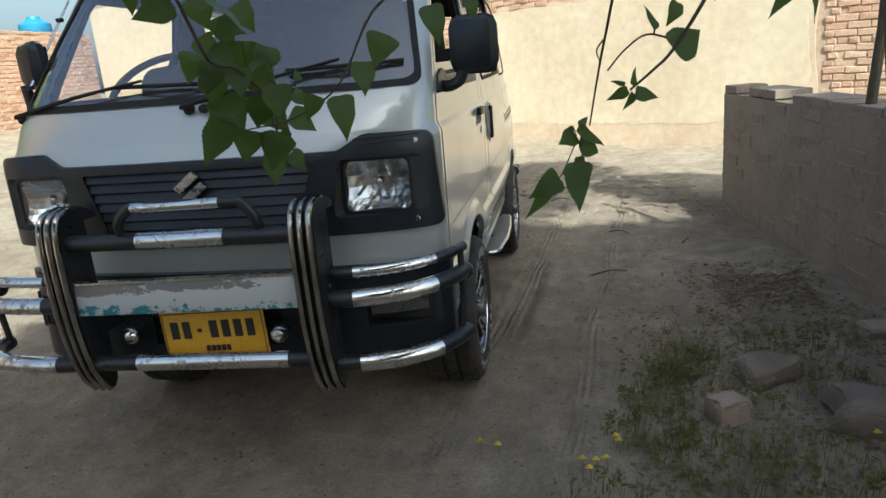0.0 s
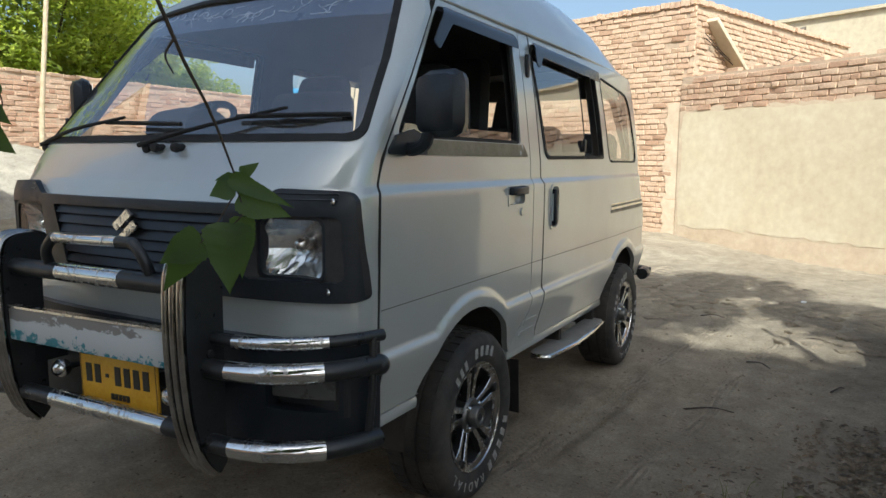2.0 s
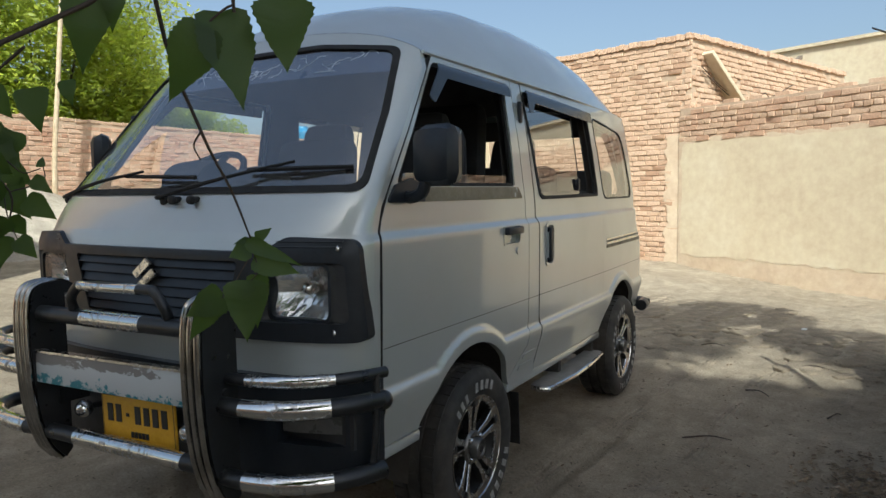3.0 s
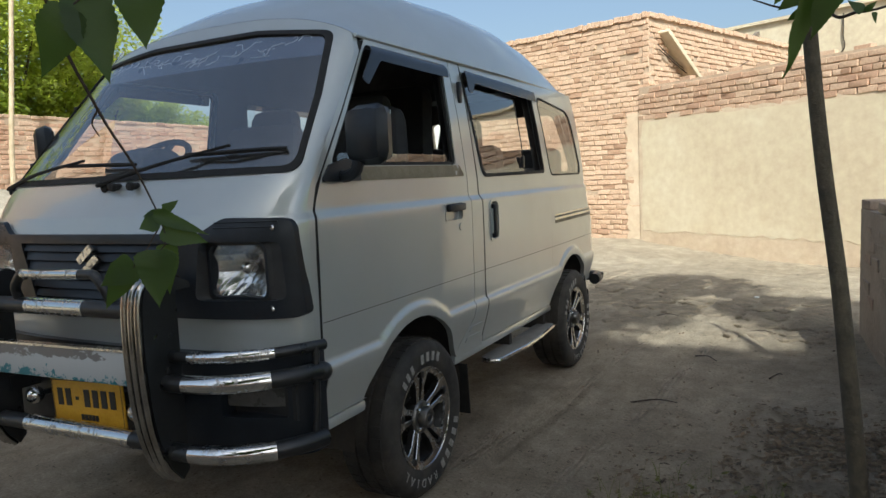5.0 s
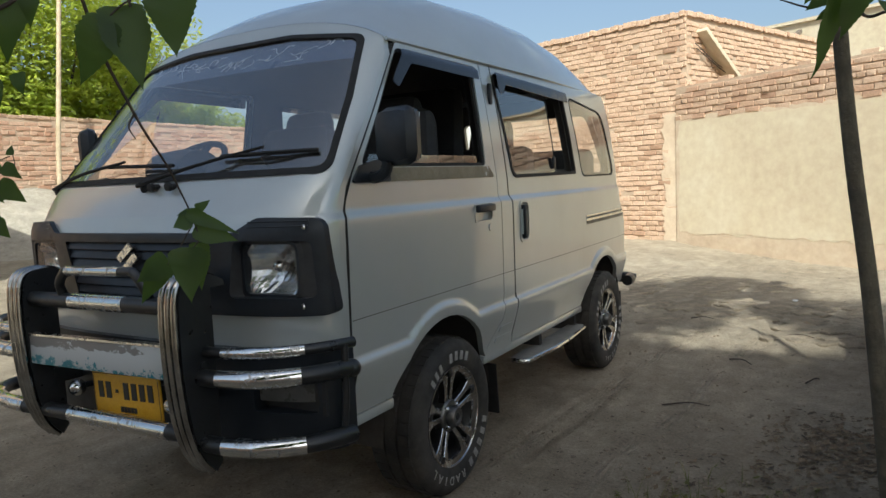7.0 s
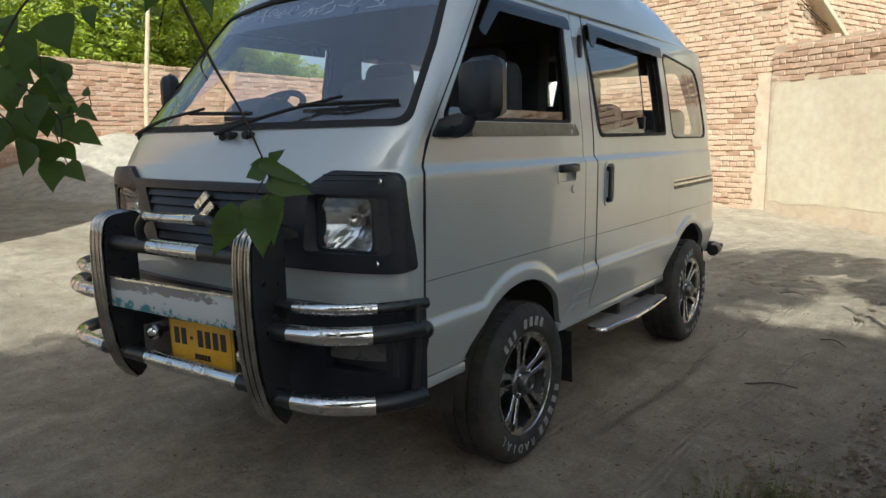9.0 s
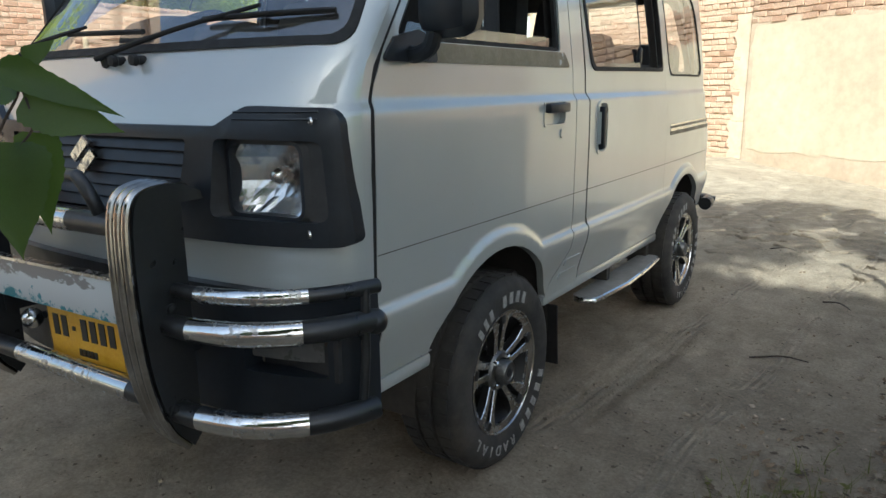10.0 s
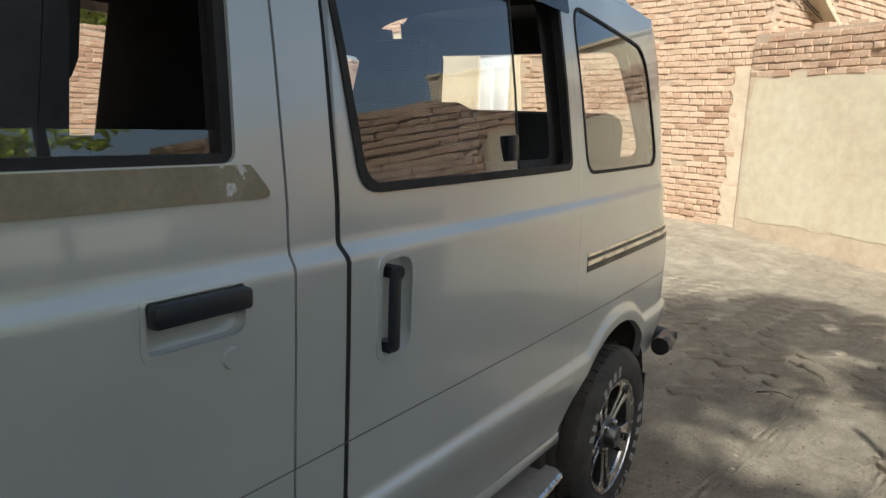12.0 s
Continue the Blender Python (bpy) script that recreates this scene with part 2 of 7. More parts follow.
LAMPGLASS = glass_material("lamp_glass", (0.95, 0.96, 0.96), 0.02, 0.05, 0.25)
MIRROR = material("mirror", (0.85, 0.86, 0.87), 0.02, 1.0)
REFLECTOR = material("reflector", (0.66, 0.67, 0.67), 0.24, 1.0)
FOGLENS = surface("dusty_fog_lens", [(0.3, (0.05, 0.049, 0.046)), (0.7, (0.09, 0.086, 0.078))], 12, (0.2, 0.4), 120, 0.1, 0.001)
# grey-brown that stands for the shade in the side crease
SEAMSHADE = surface("seam_shade", [(0.3, (0.09, 0.085, 0.078)), (0.7, (0.15, 0.14, 0.125))], 5, (0.7, 0.9), 120, 0.1, 0.001)
FILLER = surface("bare_filler", [(0.30, (0.155, 0.130, 0.082)), (0.55, (0.195, 0.165, 0.108)), (0.635, (0.21, 0.18, 0.12)), (0.65, (0.44, 0.44, 0.41))], 13, (0.5, 0.75), 80, 0.2, 0.002)
PEELED = peeled_material()
PLATE = surface("yellow_plate", [(0.3, (0.62, 0.33, 0.015)), (0.7, (0.70, 0.40, 0.03))], 12, (0.4, 0.6), 90, 0.1, 0.001)
PLATEINK = material("plate_ink", (0.02, 0.018, 0.015), 0.5)
STRIP = surface("sun_strip_film", [(0.3, (0.04, 0.058, 0.11)), (0.7, (0.05, 0.072, 0.13))], 5, (0.25, 0.4), 60, 0.05, 0.001)
VISOR = surface("smoked_visor", [(0.3, (0.008, 0.010, 0.016)), (0.7, (0.014, 0.017, 0.026))], 6, (0.12, 0.24), 90, 0.05, 0.001, spec=0.5)
SCRIPT = material("faded_strip_lines", (0.55, 0.60, 0.68), 0.6)
FABRIC = surface("dark_seat_cloth", [(0.3, (0.016, 0.017, 0.019)), (0.7, (0.028, 0.029, 0.031))], 10, (0.85, 0.95), 300, 0.3, 0.002)
TRIM = surface("dark_interior_trim", [(0.3, (0.02, 0.02, 0.021)), (0.7, (0.035, 0.034, 0.033))], 6, (0.7, 0.9), 120, 0.1, 0.002)
STEPGREY = surface("dusty_step_plate", [(0.3, (0.17, 0.155, 0.135)), (0.7, (0.26, 0.24, 0.21))], 7, (0.6, 0.85), 60, 0.2, 0.003)
UNDER = surface("dirty_underbody", [(0.3, (0.02, 0.018, 0.016)), (0.7, (0.05, 0.042, 0.034))], 7, (0.8, 0.95), 60, 0.3, 0.004)
SAND = sand_material("packed_sand", [(0.3, (0.315, 0.260, 0.190)), (0.55, (0.41, 0.345, 0.255)), (0.75, (0.49, 0.42, 0.32))])
HEAPSAND = sand_material("heap_sand", [(0.3, (0.40, 0.35, 0.28)), (0.7, (0.48, 0.43, 0.35))], False)
BRICK = brick_material("fired_brick", [(0.0, (0.47, 0.29, 0.195)), (0.35, (0.52, 0.345, 0.24)), (0.6, (0.55, 0.39, 0.28)), (0.92, (0.46, 0.27, 0.175)), (1.0, (0.36, 0.22, 0.15))])
PALEBRICK = brick_material("pale_brick", [(0.0, (0.55, 0.385, 0.265)), (0.5, (0.59, 0.425, 0.300)), (0.93, (0.53, 0.36, 0.245)), (1.0, (0.41, 0.26, 0.17))])
REDBRICK = brick_material("red_brick", [(0.0, (0.53, 0.365, 0.25)), (0.5, (0.57, 0.41, 0.29)), (0.9, (0.50, 0.325, 0.22)), (1.0, (0.41, 0.26, 0.175))])
OLDBRICK = brick_material("mud_smeared_brick", [(0.0, (0.29, 0.235, 0.185)), (0.5, (0.32, 0.26, 0.205)), (1.0, (0.29, 0.215, 0.165))])
PAVER = sand_material("sandy_paving", [(0.3, (0.285, 0.232, 0.168)), (0.55, (0.375, 0.312, 0.230)), (0.75, (0.455, 0.388, 0.295))], False)
MUD = surface("mud_render", [(0.3, (0.25, 0.20, 0.155)), (0.7, (0.33, 0.27, 0.21))], 4, (0.9, 1.0), 40, 0.6, 0.01)
MORTAR = surface("mud_mortar", [(0.3, (0.42, 0.315, 0.22)), (0.7, (0.51, 0.385, 0.275))], 3, (0.9, 1.0), 45, 0.5, 0.008)
MUDCOAT = surface("mud_coat", [(0.3, (0.53, 0.405, 0.285)), (0.55, (0.59, 0.47, 0.335)), (0.75, (0.64, 0.53, 0.39))], 2.2, (0.9, 1.0), 35, 0.4, 0.008, fine=11)
PLASTER = surface("sandy_plaster", [(0.3, (0.56, 0.46, 0.32)), (0.55, (0.62, 0.525, 0.37)), (0.75, (0.67, 0.59, 0.44))], 0.7, (0.85, 0.98), 30, 0.25, 0.006, fine=9)
WHITEPAINT = surface("white_door_paint", [(0.3, (0.72, 0.72, 0.70)), (0.7, (0.80, 0.80, 0.78))], 3, (0.45, 0.6), 60, 0.1, 0.002)
BARK = surface("smooth_grey_bark", [(0.3, (0.058, 0.049, 0.033)), (0.7, (0.125, 0.104, 0.068))], 22, (0.8, 0.95), 90, 0.8, 0.006)
PALEWOOD = surface("peeled_pole_wood", [(0.3, (0.42, 0.33, 0.21)), (0.7, (0.55, 0.45, 0.31))], 9, (0.7, 0.9), 60, 0.3, 0.004)
TWIG = surface("brown_twig", [(0.3, (0.035, 0.026, 0.019)), (0.7, (0.07, 0.05, 0.034))], 30, (0.8, 0.9), 90, 0.3, 0.002)
LEAF = leaf_material("mulberry_leaf", (0.035, 0.062, 0.016), (0.060, 0.098, 0.024), (0.15, 0.24, 0.03))
CROWNLEAF = leaf_material("neem_leaf", (0.17, 0.225, 0.04), (0.31, 0.365, 0.07), (0.64, 0.71, 0.11), 0.58)
GRASS = leaf_material("grass", (0.095, 0.108, 0.032), (0.23, 0.215, 0.075), (0.22, 0.23, 0.05))
LITTER = brick_material("dry_leaf", [(0.0, (0.14, 0.10, 0.06)), (0.5, (0.22, 0.16, 0.10)), (1.0, (0.07, 0.055, 0.04))])
FLOWER = material("yellow_flower", (0.50, 0.38, 0.035), 0.6)
STONE = surface("dusty_stone", [(0.3, (0.125, 0.10, 0.078)), (0.7, (0.20, 0.163, 0.125))], 8, (0.85, 0.95), 50, 0.4, 0.006)
CLOD = surface("sandy_clod", [(0.3, (0.20, 0.16, 0.115)), (0.7, (0.33, 0.27, 0.20))], 40, (0.9, 1.0), 50, 0.3, 0.004)
BLUE = surface("blue_plastic", [(0.3, (0.03, 0.22, 0.42)), (0.7, (0.05, 0.30, 0.52))], 4, (0.4, 0.6), 60, 0.1, 0.002)


# ---- building helpers ----
def mesh_of(name, bm, mat, smooth=True, angle=35):
    me = bpy.data.meshes.new(name)
    bmesh.ops.recalc_face_normals(bm, faces=bm.faces)
    if smooth:
        for f in bm.faces:
            f.smooth = True
        for e in bm.edges:
            if len(e.link_faces) == 2 and e.calc_face_angle(0) > radians(angle):
                e.smooth = False
    bm.to_mesh(me)
    bm.free()
    me.materials.append(mat)
    return me


def part(name, bm, mat, parent=None, label="", smooth=True, angle=35):
    ob = new(name, mesh_of(name, bm, mat, smooth, angle))
    ob.parent = parent
    return tagged(ob, label)


def thing(name, label, category, group="", at=(0, 0, 0)):
    ob = new(name)
    ob.empty_display_size = 0.1
    ob.location = at
    return tagged(ob, label, category, group)


def box(bm, c, size, rot=None, bevel=0.0, taper=None):
    m = Matrix.Translation(c) @ (rot or Matrix()) @ Matrix.Diagonal((*size, 1))
    r = bmesh.ops.create_cube(bm, size=1, matrix=m)
    if taper:
        for v in r["verts"]:
            l = (Matrix.Translation(c) @ (rot or Matrix())).inverted() @ v.co
            if l.z > 0:
                l.x *= taper
                l.y *= taper
                v.co = Matrix.Translation(c) @ (rot or Matrix()) @ l
    if bevel:
        es = list({e for v in r["verts"] for e in v.link_edges})
        bmesh.ops.bevel(bm, geom=es, offset=bevel, segments=2, affect="EDGES", profile=0.5)
    return bm


def box_bm(c, size, rot=None, bevel=0.0, taper=None):
    return box(bmesh.new(), c, size, rot, bevel, taper)


def curve_pts(pts, per=6):
    """A smooth way through the points."""
    p = [Vector(q) for q in pts]
    p = [p[0] * 2 - p[1], *p, p[-1] * 2 - p[-2]]
    out = []
    for i in range(1, len(p) - 2):
        for k in range(per):
            t = k / per
            a, b, c, d = p[i - 1:i + 3]
            out.append(0.5 * (2 * b + (c - a) * t + (2 * a - 5 * b + 4 * c - d) * t * t + (3 * b - a - 3 * c + d) * t ** 3))
    out.append(p[-2])
    return out


def tube(bm, pts, r, n=10, caps=True):
    """A round bar along the points; r is one radius or one for each end."""
    pts = [Vector(p) for p in pts]
    r0, r1 = r if isinstance(r, tuple) else (r, r)
    rings, up = [], None
    for i, p in enumerate(pts):
        d = (pts[min(i + 1, len(pts) - 1)] - pts[max(i - 1, 0)]).normalized()
        if up is None:
            up = d.orthogonal().normalized()
        up = (up - d * up.dot(d)).normalized()
        side = d.cross(up)
        rad = r0 + (r1 - r0) * i / max(1, len(pts) - 1)
        rings.append([bm.verts.new(p + rad * (math.cos(2 * math.pi * k / n) * up + math.sin(2 * math.pi * k / n) * side)) for k in range(n)])
    for a, b in zip(rings, rings[1:]):
        for k in range(n):
            bm.faces.new((a[k], a[(k + 1) % n], b[(k + 1) % n], b[k]))
    if caps:
        bm.faces.new(rings[0][::-1])
        bm.faces.new(rings[-1])
    return bm


def tube_bm(pts, r, n=10):
    return tube(bmesh.new(), pts, r, n)


def lathe(profile, n=48, axis="x"):
    """Turns (out, along) points round the x axis."""
    bm = bmesh.new()
    rings = []
    for rad, along in profile:
        rings.append([bm.verts.new((along, rad * math.cos(2 * math.pi * k / n), rad * math.sin(2 * math.pi * k / n))) for k in range(n)])
    for a, b in zip(rings, rings[1:]):
        for k in range(n):
            bm.faces.new((a[k], a[(k + 1) % n], b[(k + 1) % n], b[k]))
    return bm


def shifted(bm, m):
    bmesh.ops.transform(bm, matrix=m, verts=bm.verts)
    return bm


def fillet(corners, seg=5):
    """A closed outline of (a, b, radius) corners with rounded corners."""
    out, n = [], len(corners)
    for i in range(n):
        p = Vector(corners[i][:2])
        r = corners[i][2] if len(corners[i]) > 2 else 0
        if r <= 0:
            out.append(tuple(p))
            continue
        a, b = Vector(corners[i - 1][:2]) - p, Vector(corners[(i + 1) % n][:2]) - p
        half = a.angle(b) / 2
        d = min(r / math.tan(half), a.length * 0.48, b.length * 0.48)
        s, e = p + a.normalized() * d, p + b.normalized() * d
        for k in range(seg + 1):
            t = k / seg
            out.append(tuple(s * (1 - t) ** 2 + p * 2 * t * (1 - t) + e * t * t))
    return out


def panel(outline, holes, fmap, inward, cuts_a=(), cuts_b=()):
    """A sheet with openings, drawn flat, laid on a curved face by fmap, with its edges turned inward."""
    bm = bmesh.new()
    edges = []
    for loop in (outline, *holes):
        vs = [bm.verts.new((a, b, 0)) for a, b in loop]
        edges += [bm.edges.new((vs[i], vs[(i + 1) % len(vs)])) for i in range(len(vs))]
    bmesh.ops.triangle_fill(bm, use_beauty=True, edges=edges)
    for axis, cuts in ((0, cuts_a), (1, cuts_b)):
        for c in cuts:
            co, no = Vector((0, 0, 0)), Vector((0, 0, 0))
            co[axis], no[axis] = c, 1
            bmesh.ops.bisect_plane(bm, geom=bm.verts[:] + bm.edges[:] + bm.faces[:], plane_co=co, plane_no=no, dist=1e-5)
    rim = [e for e in bm.edges if len(e.link_faces) == 1]
    for v in bm.verts:
        v.co = fmap(v.co.x, v.co.y)
    if inward is not None:
        r = bmesh.ops.extrude_edge_only(bm, edges=rim)
        for v in r["geom"]:
            if isinstance(v, bmesh.types.BMVert):
                v.co += Vector(inward)
        for e in rim:
            e.smooth = False
    return bm


def span(a, b, step):
    n = max(2, int((b - a) / step))
    return [a + (b - a) * i / n for i in range(1, n)]


def smooth01(t):
    t = min(1.0, max(0.0, t))
    return t * t * (3 - 2 * t)


# ---- the van ----
def half_width(y, z):
    """Half the body's width at a place along it and a height."""
    w = float(np.interp(z, [0.42, 0.60, 0.74, 0.92, 1.030, 1.039, 1.055, 1.064, 1.13, 1.35, 1.56, 1.61],
                        [0.688, 0.690, 0.692, 0.694, 0.6935, 0.6915, 0.6815, 0.6795, 0.677, 0.650, 0.616, 0.606]))
    crease = 0.613
    for hub in (-0.035, 1.79):
        d = abs(y - hub)
        if d < 0.395:
            crease = max(crease, 0.30 + math.sqrt(0.395 ** 2 - d * d))
    w += 0.014 * smooth01((crease + 0.018 - z) / 0.022)
    w -= 0.034 * smooth01((crease - 0.008 - z) / 0.17)
    if y > 1.0:
        w -= (0.045 if z > 1.0 else 0.020 + 0.025 * smooth01((z - 0.8) / 0.2)) * ((y - 1.0) / 1.2) ** 2
    if y > 2.2:
        t = min(0.999, (y - 2.2) / 0.27)
        w -= 0.13 * (1 - math.sqrt(1 - t * t))
    return w


def side(sign, out=0.0):
    return lambda y, z: Vector((sign * (half_width(y, z) + out), y, z))


def nose(z):
    """How far forward the body's middle stands at a height."""
    return float(np.interp(z, [0.46, 0.50, 0.56, 0.76, 0.80, 1.0, 1.06, 1.12, 1.17, 1.45, 1.66, 1.72],
                           [-0.685, -0.715, -0.728, -0.740, -0.742, -0.745, -0.728, -0.692, -0.655, -0.415, -0.238, -0.185]))


def door_edge(z):
    """Where the front door begins at a height."""
    return float(np.interp(z, [0.44, 1.03, 1.09, 1.16, 1.60, 1.72], [-0.575, -0.565, -0.545, -0.505, -0.150, -0.06]))


def front_at(x, z, out=0.0):
    w = half_width(door_edge(z), min(z, 1.61)) + 0.0005
    if z > 1.61:
        w -= (z - 1.61) * 0.6
    t = min(1.0, abs(x) / w)
    n = 2.8
    yc, ye = nose(z) - out, door_edge(z)
    return Vector((x + math.copysign(out * max(0.0, t - 0.75) * 2, x), yc + (ye - yc) * (1 - (1 - t ** n) ** (1 / n)), z))


def front(out=0.0):
    return lambda x, z: front_at(x, z, out)


def edge_x(z):
    w = half_width(door_edge(z), min(z, 1.61))
    return w - (max(0, z - 1.61)) * 0.6


XCUTS = [s * v for s in (-1, 1) for v in (0.08, 0.16, 0.24, 0.32, 0.40, 0.46, 0.51, 0.55, 0.58, 0.605, 0.625, 0.64, 0.652, 0.662, 0.67, 0.677, 0.683, 0.688)]
YC = span(-0.6, 2.46, 0.045) + span(-0.44, 0.38, 0.0205) + span(1.38, 2.20, 0.0205)
ZC = span(0.42, 1.62, 0.05) + [0.590, 0.603, 0.613, 0.621, 0.629, 0.637, 0.645, 0.653, 0.660, 0.667, 0.674, 0.681, 0.688, 0.696, 0.704, 0.711, 0.718, 0.726, 1.030, 1.035, 1.039, 1.044, 1.05, 1.055, 1.059, 1.064]

van = thing("van", "silver-white minivan with bull bar and yellow plate on sand", "van")


def strip(outline, fmap, mat, name, parent, depth=(0, 0.01, 0), label="", cuts_a=(), cuts_b=(), holes=()):
    return part(name, panel(outline, list(holes), fmap, depth, cuts_a, cuts_b), mat, parent, label)


def ring(outer, inner, fmap, depth, cuts_a=(), cuts_b=()):
    return panel(outer, [inner], fmap, depth, cuts_a, cuts_b)


# windscreen opening, in x and z
WS = fillet([(-0.648, 1.168, 0.03), (0.648, 1.168, 0.03), (0.605, 1.40), (0.545, 1.622, 0.05), (0.25, 1.655), (-0.25, 1.655), (-0.545, 1.622, 0.05), (-0.605, 1.40)])
WS_IN = fillet([(-0.630, 1.187, 0.03), (0.630, 1.187, 0.03), (0.588, 1.40), (0.530, 1.608, 0.05), (0.25, 1.640), (-0.25, 1.640), (-0.530, 1.608, 0.05), (-0.588, 1.40)])
CREASE = [1.030, 1.035, 1.039, 1.044, 1.05, 1.055, 1.059, 1.064]
zs = [0.47, 0.55, 0.65, 0.75, 0.85, 0.95, *CREASE, 1.09, 1.16, 1.25, 1.35, 1.45, 1.55, 1.61, 1.64]
right = [(edge_x(z) - 0.001, z) for z in zs if z < 1.605]
LAMPS = [fillet([(s * 0.392, 0.800, 0.02), (s * 0.660, 0.800, 0.02), (s * 0.660, 1.003, 0.02), (s * 0.392, 1.003, 0.02)][::s]) for s in (1, -1)]


def brow(a):
    """The edge where the front meets the roof, across the van from -1 to 1."""
    return 0.598 * a, 1.607 + 0.102 * (1 - abs(a) ** 2.6) ** 0.8


ACROSS = [0.995, 0.98, 0.95, 0.9, 0.82, 0.72, 0.58, 0.42, 0.25, 0.1]
body_outline = right + [brow(a) for a in ACROSS] + [brow(-a) for a in ACROSS[::-1]] + [(-x, z) for x, z in right[::-1]] + [(-0.652, 0.47), (-0.652, 0.667), (0.652, 0.667), (0.652, 0.47)]
part("front_panel", panel(body_outline, [WS, *LAMPS], front(), (0, 0.025, 0), XCUTS, span(0.47, 1.7, 0.04) + CREASE), PAINT, van)
windscreen = part("windscreen", panel(WS_IN, [], front(-0.004), None, span(-0.6, 0.6, 0.06), span(1.2, 1.64, 0.05)), WSGLASS, van, "tinted windscreen glass")
windscreen.visible_shadow = False
part("seal", ring(WS, WS_IN, front(0.006), (0, 0.02, 0), span(-0.6, 0.6, 0.06), span(1.2, 1.64, 0.05)), RUBBER, windscreen, "black rubber windscreen seal")
band = fillet([(-0.541, 1.535), (0.541, 1.535), (0.521, 1.602, 0.04), (0.25, 1.633), (-0.25, 1.633), (-0.521, 1.602, 0.04)])
part("sun_strip", panel(band, [], front(-0.012), None, span(-0.5, 0.5, 0.06), ()), STRIP, windscreen, "dark blue sun strip with faded script lines")
rng = random.Random(4)
bm = bmesh.new()
for k in range(30):
    x0, z0 = -0.44 + 0.030 * k + rng.uniform(-0.01, 0.01), 1.585 + rng.uniform(-0.018, 0.018)
    q, ang = [], rng.uniform(0, 6.28)
    for _ in range(6):
        ang += rng.uniform(-1.1, 1.1)
        x0 += 0.016 * math.cos(ang)
        z0 = min(1.612, max(1.552, z0 + 0.011 * math.sin(ang)))
        q.append(front_at(x0, z0, -0.009))
    tube(bm, curve_pts(q, 3), 0.0015, 4)
part("script_lines", bm, SCRIPT, windscreen)

# roof
def roof_at(a, b):
    w_front = 0.600
    y0 = front_at(*brow(max(-0.995, min(0.995, a)))).y - 0.001
    yr = 2.17 - 0.05 * a * a
    y = y0 + (yr - y0) * b
    w = w_front + 0.008 * math.sin(math.pi * min(1, b * 1.3)) - 0.05 * max(0, (b - 0.55) / 0.45) ** 2
    crown = float(np.interp(b, [0, 0.04, 0.10, 0.18, 0.30, 0.50, 0.68, 0.82, 0.92, 1.0], [0.102, 0.166, 0.236, 0.290, 0.337, 0.362, 0.357, 0.316, 0.238, 0.080]))
    flat = 2.6 + 0.6 * smooth01(b * 3)
    return Vector((a * w, y, 1.607 + crown * (1 - abs(a) ** flat) ** (1 / 1.25)))


bm = bmesh.new()
na, nb = 48, 56
grid = [[bm.verts.new(roof_at(math.sin((i / na - 0.5) * math.pi), j / nb)) for i in range(na + 1)] for j in range(nb + 1)]
for j in range(nb):
    for i in range(na):
        bm.faces.new((grid[j][i], grid[j][i + 1], grid[j + 1][i + 1], grid[j + 1][i]))
part("roof", bm, PAINT, van)
for s in (-1, 1):
    pts = [roof_at(s, b / 20) + Vector((s * 0.006, 0, -0.004)) for b in range(21)]
    part("drip_rail", tube_bm(pts, 0.007, 6), PAINT, van)

# sides
SLIDE_WIN = fillet([(0.600, 1.128, 0.05), (1.398, 1.134, 0.03), (1.368, 1.545, 0.03), (0.538, 1.570, 0.05)])
SLIDE_IN = fillet([(0.615, 1.143, 0.046), (1.384, 1.149, 0.026), (1.355, 1.530, 0.026), (0.553, 1.555, 0.046)])
QUARTER_WIN = fillet([(1.500, 1.117, 0.06), (2.185, 1.117, 0.07), (2.085, 1.492, 0.14), (1.452, 1.540, 0.05)], 7)
QUARTER_IN = fillet([(1.508, 1.126, 0.055), (2.174, 1.126, 0.065), (2.076, 1.485, 0.135), (1.460, 1.532, 0.045)], 7)
DOOR_WIN = fillet([(-0.455, 1.182, 0.02), (0.368, 1.182, 0.02), (0.388, 1.578, 0.03), (-0.150, 1.578, 0.05)])
DOOR_IN = fillet([(-0.432, 1.194), (0.352, 1.194), (0.370, 1.564, 0.02), (-0.148, 1.564, 0.03)])


def arch(hub, r, zc, a0, a1, n=16):
    return [(hub + r * math.cos(radians(a0 + (a1 - a0) * i / n)), zc + r * math.sin(radians(a0 + (a1 - a0) * i / n))) for i in range(n + 1)]


